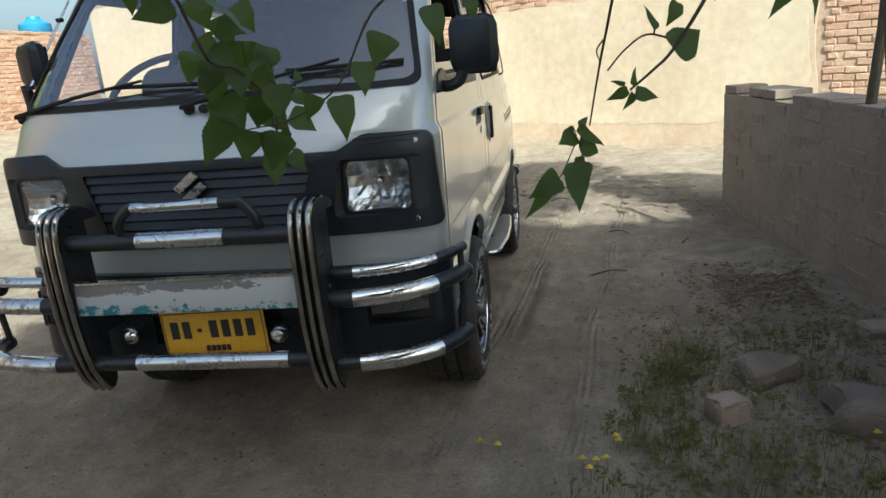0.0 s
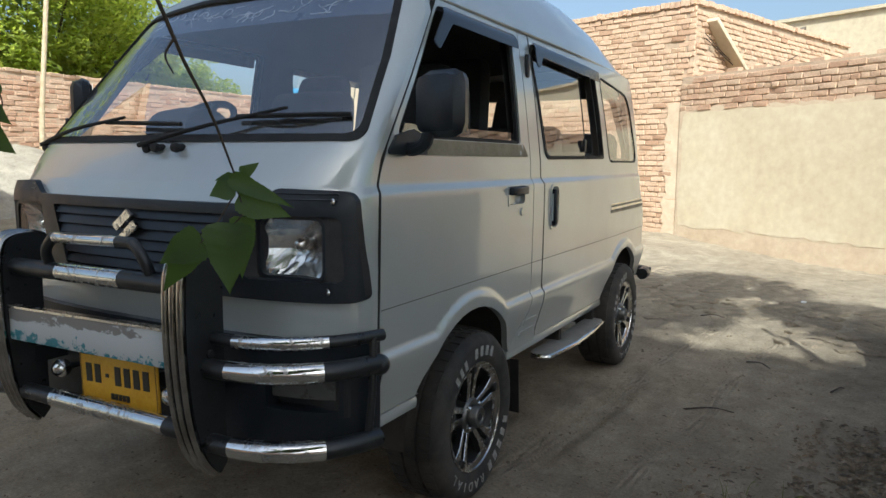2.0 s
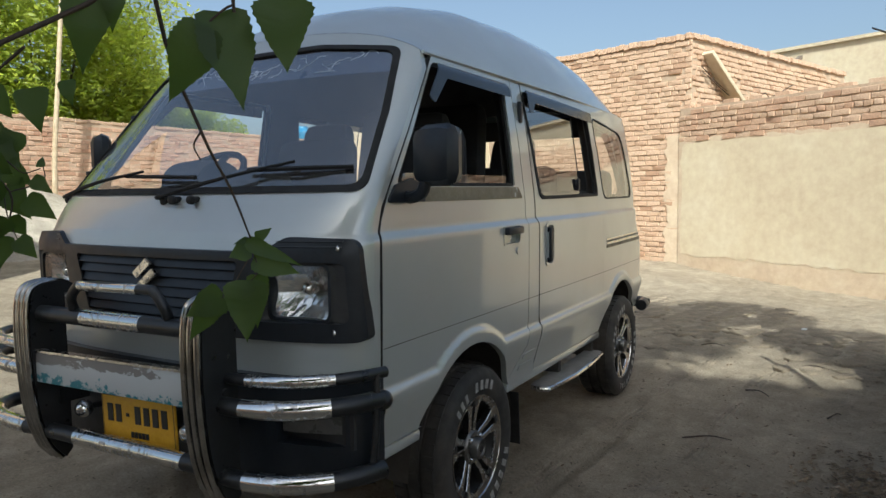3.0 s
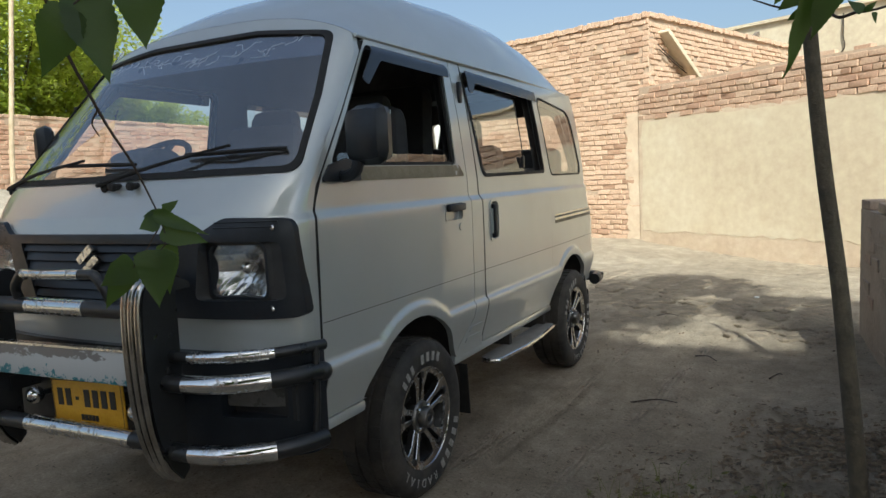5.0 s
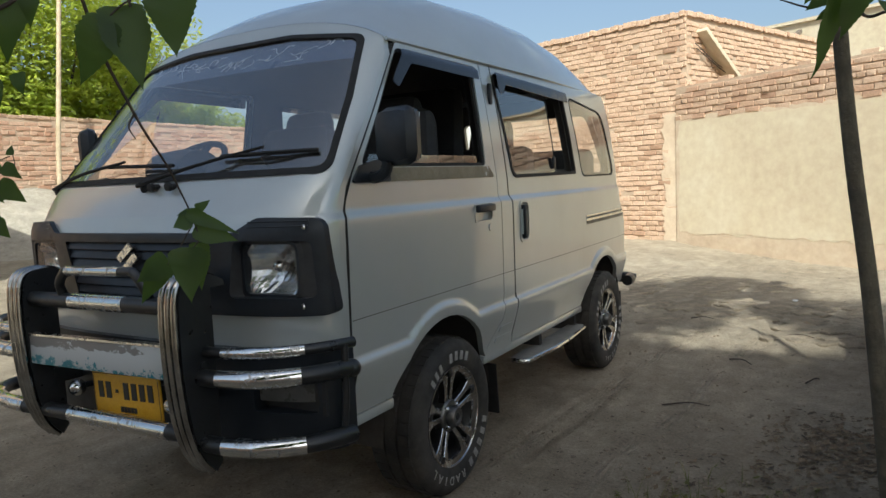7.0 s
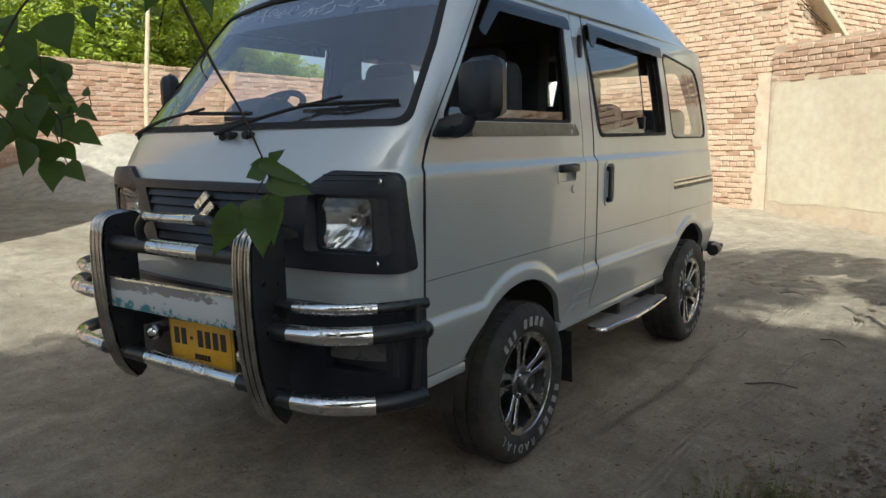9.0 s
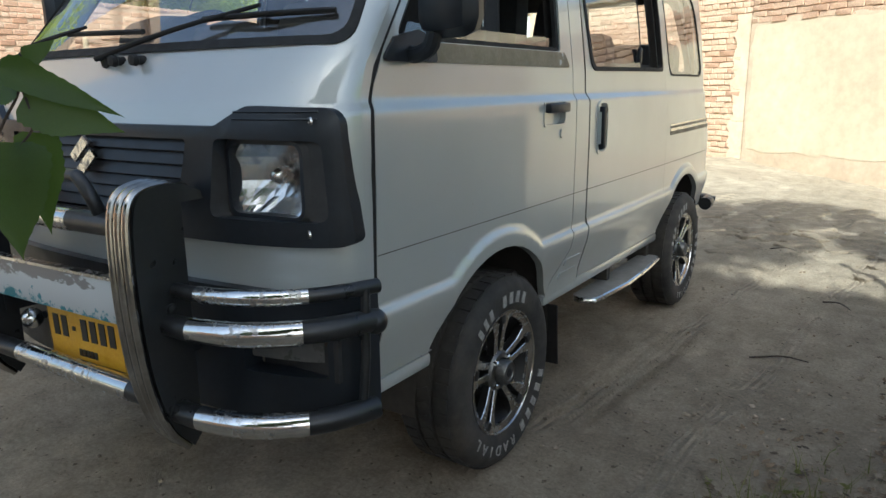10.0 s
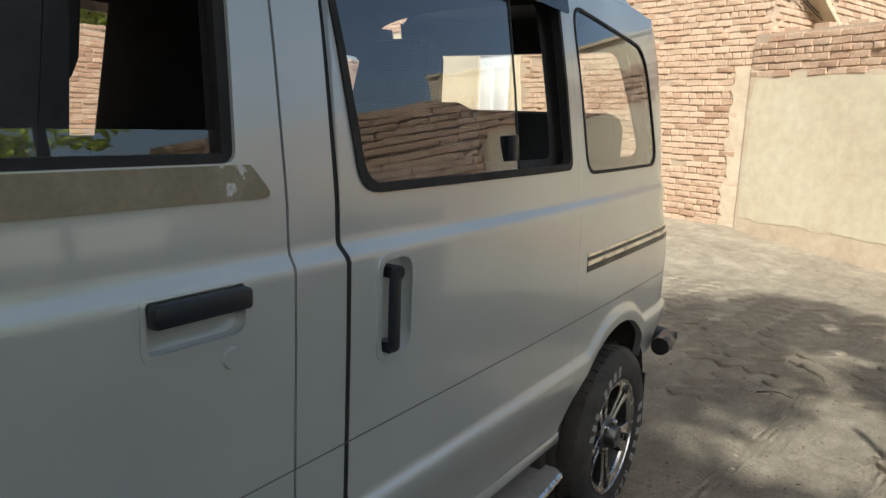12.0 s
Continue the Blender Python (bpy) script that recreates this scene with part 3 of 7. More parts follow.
for s in (1, -1):
    inward = (-s * 0.022, 0, 0)
    # front door
    front_edge = [(door_edge(z) + 0.008, z) for z in (1.595, 1.5, 1.35, 1.16, 1.09, 1.03, 0.8, 0.6, 0.455)]
    outline = [(0.445, 1.60), *[(a, b) for a, b in front_edge], (-0.335, 0.455), *arch(-0.035, 0.355, 0.30, 154, 22), (0.36, 0.505), (0.415, 0.56), (0.445, 0.66)]
    CUP = fillet([(0.219, 0.970, 0.014), (0.358, 0.970, 0.02), (0.358, 1.034, 0.006), (0.219, 1.034, 0.006)])
    door = part("front_door", panel(outline, [DOOR_WIN, CUP], side(s), inward, YC, ZC), PAINT, van)
    part("handle_cup", panel(CUP, [], side(s, -0.017), None), PAINT, door)
    part("window_seal", ring(DOOR_WIN, DOOR_IN, side(s, -0.006), (-s * 0.012, 0, 0), span(-0.4, 0.4, 0.08), span(1.2, 1.57, 0.08)), RUBBER, door)
    pane = fillet([(-0.40, 1.190), (0.36, 1.190), (0.362, 1.222), (-0.378, 1.222)])
    g = part("lowered_window_pane", panel(pane, [], side(s, -0.018), None, span(-0.4, 0.35, 0.1)), GLASS, door)
    g.visible_shadow = False
    fil = fillet([(-0.50, 1.136, 0.01), (0.425, 1.136, 0.01), (0.388, 1.180, 0.01), (-0.47, 1.180, 0.01)])
    part("bare_sill_strip", panel(fil, [], side(s, 0.003), (-s * 0.004, 0, 0), span(-0.5, 0.4, 0.08)), FILLER, door, "bare filler strip below the door window")
    hb = box_bm((0, 0, 0), (0.022, 0.138, 0.028), bevel=0.006)
    part("door_handle", shifted(hb, Matrix.Translation((s * 0.704, 0.288, 1.018))), BLACK, door, "black plastic door handle")
    part("cup_rim", ring(fillet([(0.212, 0.964, 0.014), (0.365, 0.964, 0.02), (0.365, 1.036, 0.006), (0.212, 1.036, 0.006)]), CUP, side(s, 0.0025), (-s * 0.004, 0, 0)), PAINT, door)
    lock = lathe([(0.0, 0.008), (0.0135, 0.008), (0.016, 0.0)], 24)
    part("lock_cover", shifted(lock, Matrix.Translation((s * 0.6905, 0.337, 0.940)) @ Matrix.Diagonal((s, 1, 1, 1))), PAINT, door)
    # pillar between the doors
    pil = [(0.450, 1.60), (0.450, 0.66), (0.418, 0.555), (0.36, 0.498), (0.300, 0.44), (0.300, 0.408), (0.541, 0.408), (0.553, 0.62), (0.551, 1.03), (0.541, 1.06), (0.541, 1.60)]
    p = part("door_pillar", panel(pil, [], side(s), inward, span(0.3, 0.54, 0.04), ZC), PAINT, van)
    for k, z0 in enumerate((0.462, 0.505)):
        em = fillet([(0.375 + 0.02 * k, z0, 0.006), (0.52, z0, 0.006), (0.52, z0 + 0.022, 0.006), (0.385 + 0.02 * k, z0 + 0.022, 0.006)])
        part("pressed_rib", panel(em, [], side(s, 0.004), (-s * 0.006, 0, 0)), PAINT, p)
    hinge = box_bm((s * (half_width(0.49, 1.47) + 0.006), 0.492, 1.475), (0.016, 0.026, 0.085), bevel=0.005)
    part("pillar_vent", hinge, BLACK, p)
    # sliding door
    outline = [(0.552, 1.60), (0.552, 1.06), (0.562, 1.03), (0.564, 0.62), (0.552, 0.432), (1.44, 0.432), (1.440, 1.10), (1.425, 1.60)]
    RECESS = fillet([(0.632, 0.860, 0.025), (0.712, 0.860, 0.032), (0.712, 1.022, 0.032), (0.632, 1.022, 0.025)], 6)
    sl = part("sliding_door", panel(outline, [SLIDE_WIN, RECESS], side(s), inward, YC, ZC), PAINT, van)
    part("handle_recess", panel(RECESS, [], side(s, -0.019), None), PAINT, sl)
    fr = part("window_frame", ring(SLIDE_WIN, SLIDE_IN, side(s, 0.004), (-s * 0.02, 0, 0), span(0.6, 1.36, 0.08), span(1.15, 1.54, 0.08)), RUBBER, sl)
    half = fillet([(0.605, 1.142), (1.12, 1.142), (1.12, 1.535), (0.555, 1.545)])
    g = part("front_pane", panel(half, [], side(s, -0.004), None, span(0.6, 1.1, 0.08), span(1.15, 1.5, 0.08)), GLASS, sl)
    g.visible_shadow = False
    part("pane_edge", tube_bm([side(s, -0.003)(1.12, z) for z in (1.145, 1.30, 1.42, 1.53)], 0.0025, 6), TRIM, sl)
    latch = box_bm((s * (half_width(1.08, 1.19) + 0.004), 1.085, 1.192), (0.014, 0.026, 0.055), bevel=0.005)
    part("window_catch", latch, BLACK, sl)
    # recessed upright handle with a raised surround
    so = fillet([(0.622, 0.850, 0.03), (0.722, 0.850, 0.04), (0.722, 1.032, 0.04), (0.622, 1.032, 0.03)], 6)
    si = fillet([(0.632, 0.860, 0.025), (0.712, 0.860, 0.032), (0.712, 1.022, 0.032), (0.632, 1.022, 0.025)], 6)
    part("handle_surround", ring(so, si, side(s, 0.004), (-s * 0.006, 0, 0)), PAINT, sl)
    bar = box_bm((s * 0.706, 0.654, 0.940), (0.012, 0.024, 0.142), bevel=0.005)
    for z in (0.876, 1.002):
        box(bar, (s * 0.694, 0.653, z), (0.026, 0.020, 0.018))
    part("slide_handle", bar, BLACK, sl, "black upright slide door handle")
    part("lock_knob", shifted(lathe([(0, 0.012), (0.011, 0.012), (0.012, 0)], 16), Matrix.Translation((s * 0.700, 0.660, 1.0)) @ Matrix.Diagonal((s, 1, 1, 1))), BLACK, sl)
    # quarter panel
    rear_edge = [(2.455, 0.45), (2.465, 0.8), (2.455, 1.06), (2.395, 1.26), (2.28, 1.46), (2.20, 1.60)]
    outline = [(1.4258, 1.60), (1.4408, 1.10), (1.4408, 0.440), *arch(1.79, 0.36, 0.30, 153, 28), (2.13, 0.45), *rear_edge]
    qp = part("quarter_panel", panel(outline, [QUARTER_WIN], side(s), inward, YC + [2.3, 2.36, 2.4, 2.43, 2.45], ZC), PAINT, van)
    part("window_seal", ring(QUARTER_WIN, QUARTER_IN, side(s, 0.002), (-s * 0.014, 0, 0), span(1.5, 2.18, 0.08), span(1.14, 1.5, 0.08)), RUBBER, qp)
    g = part("quarter_pane", panel(QUARTER_IN, [], side(s, -0.002), None, span(1.5, 2.18, 0.08), span(1.14, 1.5, 0.08)), GLASS, qp)
    g.visible_shadow = False
    for z0, dz, mt in ((0.862, 0.016, BLACK), (0.880, 0.010, CHROME), (0.893, 0.008, BLACK), (0.903, 0.007, CHROME)):
        rl = [(1.50, z0), (2.34, z0 + 0.0), (2.34, z0 + dz), (1.50, z0 + dz)]
        part("slide_rail", panel(rl, [], side(s, 0.002), (-s * 0.004, 0, 0), span(1.5, 2.34, 0.06)), mt, qp)
    # line along the side, its crease shade drawn as a flat strip; sill and step
    line = [(-0.56, 0.7395), (2.40, 0.7395), (2.40, 0.7422), (-0.56, 0.7422)]
    part("body_line", panel(line, [], side(s, 0.0008), None, YC), SEAMSHADE, van)
    for y0, y1 in ((-0.575, -0.335), (0.29, 1.45)):
        sill = box_bm((s * 0.652, (y0 + y1) / 2, 0.432 if y0 < 0 else 0.411), (0.034, y1 - y0, 0.038), bevel=0.012)
        part("sill", sill, PAINT, van)
    bm = bmesh.new()
    pts2 = [(0.600, 0.66), (0.640, 0.640), (0.690, 0.665), (0.712, 0.93), (0.706, 1.18), (0.686, 1.42), (0.600, 1.43), (0.606, 1.05)]
    outl = fillet([(*p, 0.03) for p in pts2])
    vs = [bm.verts.new((s * (a + 0.006), b, 0.331)) for a, b in outl]
    f = bm.faces.new(vs)
    r = bmesh.ops.extrude_face_region(bm, geom=[f])
    for v in r["geom"]:
        if isinstance(v, bmesh.types.BMVert):
            v.co.z -= 0.022
    step = part("side_step", bm, STEPGREY, van, "dusty side step with chrome edge", angle=30)
    part("step_edge", tube_bm([(s * (a + 0.006), b, 0.321) for a, b in outl[6:36]], 0.010, 8), CHROME, step)
    for y0 in (0.92, 1.40):
        part("step_bracket", box_bm((s * 0.575, y0, 0.355), (0.14, 0.03, 0.05)), UNDER, step)
    # dark ribbons behind the door gaps, put in for their shade
    for gp in ([(door_edge(z) - 0.012, z) for z in (0.46, 0.8, 1.03, 1.09, 1.16, 1.4, 1.59)] + [(door_edge(z) + 0.02, z) for z in (1.59, 1.4, 1.16, 1.09, 1.03, 0.8, 0.46)],
               [(0.436, 0.66), (0.460, 0.66), (0.460, 1.59), (0.436, 1.59)], [(0.528, 0.455), (0.572, 0.455), (0.572, 1.59), (0.528, 1.59)]):
        part("gap_dark_backing", panel(gp, [], side(s, -0.007), None, (), span(0.46, 1.59, 0.06) + CREASE), TRIM, van)
    # black strips laid in the door gaps to draw the shade there
    gaps = ([(door_edge(z) - 0.001, z) for z in (0.46, 0.8, 1.03, 1.09, 1.16, 1.4, 1.59)] + [(door_edge(z) + 0.0085, z) for z in (1.59, 1.4, 1.16, 1.09, 1.03, 0.8, 0.46)],
            [(0.5405, 0.455), (0.5525, 0.455), (0.5645, 0.62), (0.5625, 1.03), (0.5525, 1.06), (0.5525, 1.59), (0.5405, 1.59), (0.5405, 1.06), (0.5505, 1.03), (0.5525, 0.62)])
    for gp in gaps:
        part("gap_shade", panel(gp, [], side(s, -0.0015), None, (), span(0.46, 1.59, 0.06) + CREASE), RUBBER, van)
    # wind visors
    for vis in (fillet([(0.388, 1.522, 0.01), (0.388, 1.574, 0.01), (-0.132, 1.577, 0.04), (-0.238, 1.455, 0.02), (-0.206, 1.440, 0.012), (-0.105, 1.528, 0.03)]),
                fillet([(1.378, 1.500, 0.01), (1.372, 1.548, 0.01), (0.556, 1.574, 0.03), (0.556, 1.480, 0.02), (0.590, 1.480, 0.01), (0.630, 1.524, 0.02)])):
        part("wind_visor", panel(vis, [], lambda y, z, s=s: Vector((s * (half_width(y, z) + 0.006 + 0.018 * smooth01((1.585 - z) / 0.035)), y, z)), (-s * 0.004, 0, 0), span(-0.24, 1.38, 0.06), span(1.44, 1.58, 0.012)), VISOR, van, "dark smoked window visor")
    # inner linings with openings
    lin_holes = [fillet([(a, b, 0.03) for a, b in ((-0.455, 1.185), (0.36, 1.185), (0.38, 1.575), (-0.165, 1.575))]),
                 fillet([(a, b, 0.03) for a, b in ((0.63, 1.16), (1.37, 1.16), (1.34, 1.52), (0.57, 1.54))]),
                 fillet([(a, b, 0.03) for a, b in ((1.52, 1.14), (2.14, 1.14), (2.05, 1.47), (1.47, 1.52))])]
    lining = [(-0.50, 0.66), (2.34, 0.66), (2.36, 1.1), (2.17, 1.60), (-0.165, 1.60), (-0.495, 1.18), (-0.52, 1.05)]
    part("side_lining", panel(lining, lin_holes, side(s, -0.045), None, span(-0.5, 2.2, 0.12), span(0.7, 1.6, 0.1)), TRIM, van)

# wheels
def letter_bars(parent, m, a0, a1, n, r0, r1, x):
    """Raised white marks round a tyre's side."""
    for i in range(n):
        a = radians(a0 + (a1 - a0) * (i + 0.5) / n)
        w = abs(radians(a1 - a0)) / n * 0.56
        rc = (r0 + r1) / 2
        rot = Matrix.Translation((x, rc * math.cos(a), rc * math.sin(a))) @ Matrix.Rotation(a, 4, "X")
        bm = box_bm((0, 0, 0), (0.004, r1 - r0, w * rc * 0.9))
        part("sidewall_mark", shifted(bm, m @ rot), LETTER, parent, smooth=False)


tread = [(0.178, -0.085), (0.225, -0.100), (0.252, -0.100), (0.268, -0.092), (0.277, -0.078), (0.281, -0.050), (0.281, -0.030), (0.273, -0.028), (0.273, -0.022), (0.281, -0.020), (0.281, 0.020), (0.273, 0.022), (0.273, 0.028), (0.281, 0.030),
         (0.281, 0.050), (0.277, 0.078), (0.268, 0.092), (0.252, 0.0995), (0.240, 0.101), (0.205, 0.099), (0.190, 0.094), (0.178, 0.086)]
barrel = [(0.178, -0.085), (0.150, -0.08), (0.148, 0.03), (0.165, 0.075), (0.178, 0.090), (0.183, 0.092), (0.183, 0.086)]


def letters(parent, mm, text, a_mid, step, r, x):
    """Raised letters of the built-in font round a tyre's side."""
    for i, ch in enumerate(text):
        cu = bpy.data.curves.new("letter", "FONT")
        cu.body, cu.size, cu.extrude, cu.align_x = ch, 0.042, 0.002, "CENTER"
        tmp = bpy.data.objects.new("letter", cu)
        me = tmp.to_mesh()
        bm = bmesh.new()
        bm.from_mesh(me)
        a = radians(a_mid + step * (i - (len(text) - 1) / 2))
        m = Matrix.Translation((x, 0, 0)) @ Matrix.Rotation(a - math.pi / 2, 4, "X") @ Matrix.Translation((0, 0, r)) @ Matrix(((0, 0, 1, 0), (1, 0, 0, 0), (0, 1, 0, 0), (0, 0, 0, 1)))
        part("sidewall_letter", shifted(bm, mm @ m), LETTER, parent, smooth=False)
        tmp.to_mesh_clear()
        bpy.data.objects.remove(tmp)
        bpy.data.curves.remove(cu)


def wheel(y, s):
    m = Matrix.Translation((s * 0.600, y, 0.281)) @ Matrix.Diagonal((s, 1, 1, 1))
    spin = Matrix.Rotation(radians(21 if y < 1 else 50), 4, "X")
    ty = part("wheel", shifted(lathe(tread, 64), m), TYRE, van, "dusty off-road tyre with raised white marks")
    # shoulder blocks
    bm = bmesh.new()
    for k in range(44):
        a = 2 * math.pi * k / 44
        for xx in (-0.056, 0.056):
            box(bm, (xx, 0.2790 * math.cos(a), 0.2790 * math.sin(a)), (0.038, 0.008, 0.034), Matrix.Rotation(a, 4, "X"))
        box(bm, (0.0, 0.2795 * math.cos(a + 0.07), 0.2795 * math.sin(a + 0.07)), (0.036, 0.007, 0.030), Matrix.Rotation(a + 0.07, 4, "X") @ Matrix.Rotation(0.4, 4, "Y"))
    tagged(part("tread", shifted(bm, m), TYRE, ty, smooth=False), kind="stuff")
    print_turn = Matrix.Rotation(radians(12 if y < 1 else 40), 4, "X")
    letter_bars(ty, m @ print_turn, 126, 100, 3, 0.205, 0.238, 0.100)
    letter_bars(ty, m @ print_turn, 90, 50, 4, 0.205, 0.238, 0.100)
    letter_bars(ty, m @ print_turn, -26, -84, 5, 0.205, 0.238, 0.100)
    if s > 0:
        letters(ty, m @ print_turn, "RADIAL", -122, -11, 0.213, 0.1005)
    rim = part("rim", shifted(lathe(barrel, 56), m), ALLOYBLACK, ty, "black alloy rim barrel")
    part("rim_lip", shifted(lathe([(0.1765, 0.088), (0.1785, 0.0925), (0.182, 0.0925), (0.1835, 0.088)], 56), m), ALLOY, ty, "bright machined rim lip")
    part("rim_face", shifted(lathe([(0.158, 0.074), (0.160, 0.0820), (0.170, 0.0855), (0.1765, 0.088)], 56), m), ALLOY, ty)
    part("brake_drum", shifted(lathe([(0.0, -0.01), (0.10, -0.01), (0.105, -0.05)], 32), m), UNDER, ty)
    for k in range(5):
        bm = bmesh.new()
        for d in (-1, 1):
            rows = [(0.068, 0.040, d * 0.014, 0.0105), (0.076, 0.110, d * 0.020, 0.0095), (0.081, 0.145, d * 0.028, 0.016), (0.084, 0.168, d * 0.038, 0.031)]
            q = [(x, r, off - w) for x, r, off, w in rows] + [(x, r, off + w) for x, r, off, w in rows[::-1]]
            top = [bm.verts.new(v) for v in q]
            low = [bm.verts.new((v[0] - 0.028, v[1], v[2])) for v in q]
            n = len(rows)
            for i in range(n - 1):
                bm.faces.new((top[i], top[i + 1], top[2 * n - 2 - i], top[2 * n - 1 - i]))
                bm.faces.new((low[2 * n - 1 - i], low[2 * n - 2 - i], low[i + 1], low[i]))
            for i in range(2 * n):
                bm.faces.new((top[i], low[i], low[(i + 1) % (2 * n)], top[(i + 1) % (2 * n)]))
        bmesh.ops.bevel(bm, geom=bm.edges[:], offset=0.002, segments=1, affect="EDGES")
        spoke = part("spoke", shifted(bm, m @ spin @ Matrix.Rotation(2 * math.pi * k / 5, 4, "X")), ALLOY, ty, smooth=False)
        spoke.data.materials.append(ALLOYBLACK)
        notch = box_bm((0.0845, 0.161, 0.0), (0.010, 0.024, 0.026), bevel=0.003)
        part("notch", shifted(notch, m @ spin @ Matrix.Rotation(2 * math.pi * k / 5, 4, "X")), ALLOYBLACK, ty)
        for face in spoke.data.polygons:
            if abs(face.normal.x) < 0.6:
                face.material_index = 1
    part("hub", shifted(lathe([(0.060, 0.030), (0.060, 0.068), (0.054, 0.076), (0.040, 0.078), (0.036, 0.070), (0.036, 0.100), (0.032, 0.106), (0.022, 0.106), (0.020, 0.103), (0.0, 0.103)], 36), m), ALLOYDULL, ty, "dull metal hub with centre cap")
    part("hub_disc", shifted(lathe([(0.013, 0.1028), (0.011, 0.1045), (0.0, 0.1045)], 20), m), BLACK, ty)
    for k in range(4):
        a = math.pi / 4 + k * math.pi / 2
        part("wheel_nut", shifted(lathe([(0.009, 0.070), (0.009, 0.084), (0.005, 0.088), (0, 0.088)], 8), m @ Matrix.Translation((0, 0.047 * math.cos(a), 0.047 * math.sin(a)))), CHROME, ty)


for s in (1, -1):
    wheel(0.0, s)
    wheel(1.815, s)
    for y in (-0.035, 1.79):
        wells = lathe([(0.37, 0.62), (0.375, 0.30), (0.0, 0.30)], 40)
        bmesh.ops.delete(wells, geom=[v for v in wells.verts if v.co.z < -0.02], context="VERTS")
        part("wheel_well", shifted(wells, Matrix.Translation((0, y, 0.30)) @ Matrix.Diagonal((s * 1.07, 1, 1, 1))), UNDER, van)
    for y in (0.375, 2.13):
        fl = box_bm((s * 0.605, y, 0.275 if y < 1 else 0.30), (0.15, 0.006, 0.21 if y < 1 else 0.20), Matrix.Rotation(radians(4), 4, "X"))
        part("mud_flap", fl, RUBBER, van, "black rubber mud flap")

# floor, rear and underbody
part("underbody", box_bm((0, 0.93, 0.46), (1.16, 2.9, 0.10), bevel=0.02), UNDER, van)
part("cabin_floor", box_bm((0, 0.9, 0.68), (1.20, 2.7, 0.03)), TRIM, van)
part("front_bulkhead", box_bm((0, -0.53, 0.80), (1.22, 0.03, 0.66)), TRIM, van)
REAR_WIN = fillet([(-0.50, 1.13, 0.05), (0.50, 1.13, 0.05), (0.44, 1.50, 0.05), (-0.44, 1.50, 0.05)])


def rear_map(x, z):
    y = float(np.interp(z, [0.45, 0.8, 1.06, 1.26, 1.46, 1.60, 1.66, 1.72], [2.46, 2.475, 2.465, 2.405, 2.30, 2.215, 2.175, 2.13]))
    return Vector((x, y - 0.03 * (x / 0.55) ** 4, z))


rear_out = [(-0.57, 0.46), (0.57, 0.46), (0.56, 1.06), (0.50, 1.50), (0.47, 1.61), (0.40, 1.655), (0.22, 1.69), (-0.22, 1.69), (-0.40, 1.655), (-0.47, 1.61), (-0.50, 1.50), (-0.56, 1.06)]
tail = part("tailgate", panel(rear_out, [REAR_WIN], rear_map, (0, -0.03, 0), span(-0.55, 0.55, 0.08), span(0.5, 1.6, 0.08)), PAINT, van)
g = part("rear_pane", panel(REAR_WIN, [], rear_map, None, span(-0.5, 0.5, 0.1), span(1.15, 1.5, 0.08)), GLASS, tail)
g.visible_shadow = False
rb = [(-0.655, 2.36, 0.43), (-0.645, 2.45, 0.43), (-0.57, 2.52, 0.43), (0, 2.55, 0.43), (0.57, 2.52, 0.43), (0.645, 2.45, 0.43), (0.655, 2.36, 0.43)]
bumper = part("rear_bumper", tube_bm(curve_pts(rb, 5), 0.035, 10), BARPAINT, van, "black rear bumper bar")
for s in (-1, 1):
    part("bumper_end", tube_bm([(s * 0.60, 2.49, 0.445), (s * 0.675, 2.51, 0.44)], 0.015, 10), BARPAINT, bumper)
bm = bmesh.new()
rows = [[roof_at(math.sin((i / 24 - 0.5) * math.pi), j / 28) for i in range(25)] for j in range(29)]
grid = [[bm.verts.new((p.x * 0.965, p.y * 0.98 + 0.02, 1.592 + (p.z - 1.607) * 0.90)) for p in row] for row in rows]
for j in range(28):
    for i in range(24):
        bm.faces.new((grid[j][i], grid[j][i + 1], grid[j + 1][i + 1], grid[j + 1][i]))
part("head_lining", bm, TRIM, van, "dark cloth roof lining")
part("tailgate_lining", panel([(-0.55, 0.66), (0.55, 0.66), (0.54, 1.06), (0.48, 1.50), (0.46, 1.62), (-0.46, 1.62), (-0.48, 1.50), (-0.54, 1.06)], [REAR_WIN], lambda x, z: rear_map(x, z) - Vector((0, 0.04, 0)), None, span(-0.55, 0.55, 0.1), span(0.7, 1.6, 0.1)), TRIM, tail)

# cabin
def headrest(x, y, z, wide, seat):
    bm = box_bm((0, 0, 0.09), (wide, 0.10, 0.21), bevel=0.045, taper=0.86)
    part("headrest", shifted(bm, Matrix.Translation((x, y, z)) @ Matrix.Rotation(radians(-10), 4, "X")), FABRIC, seat)


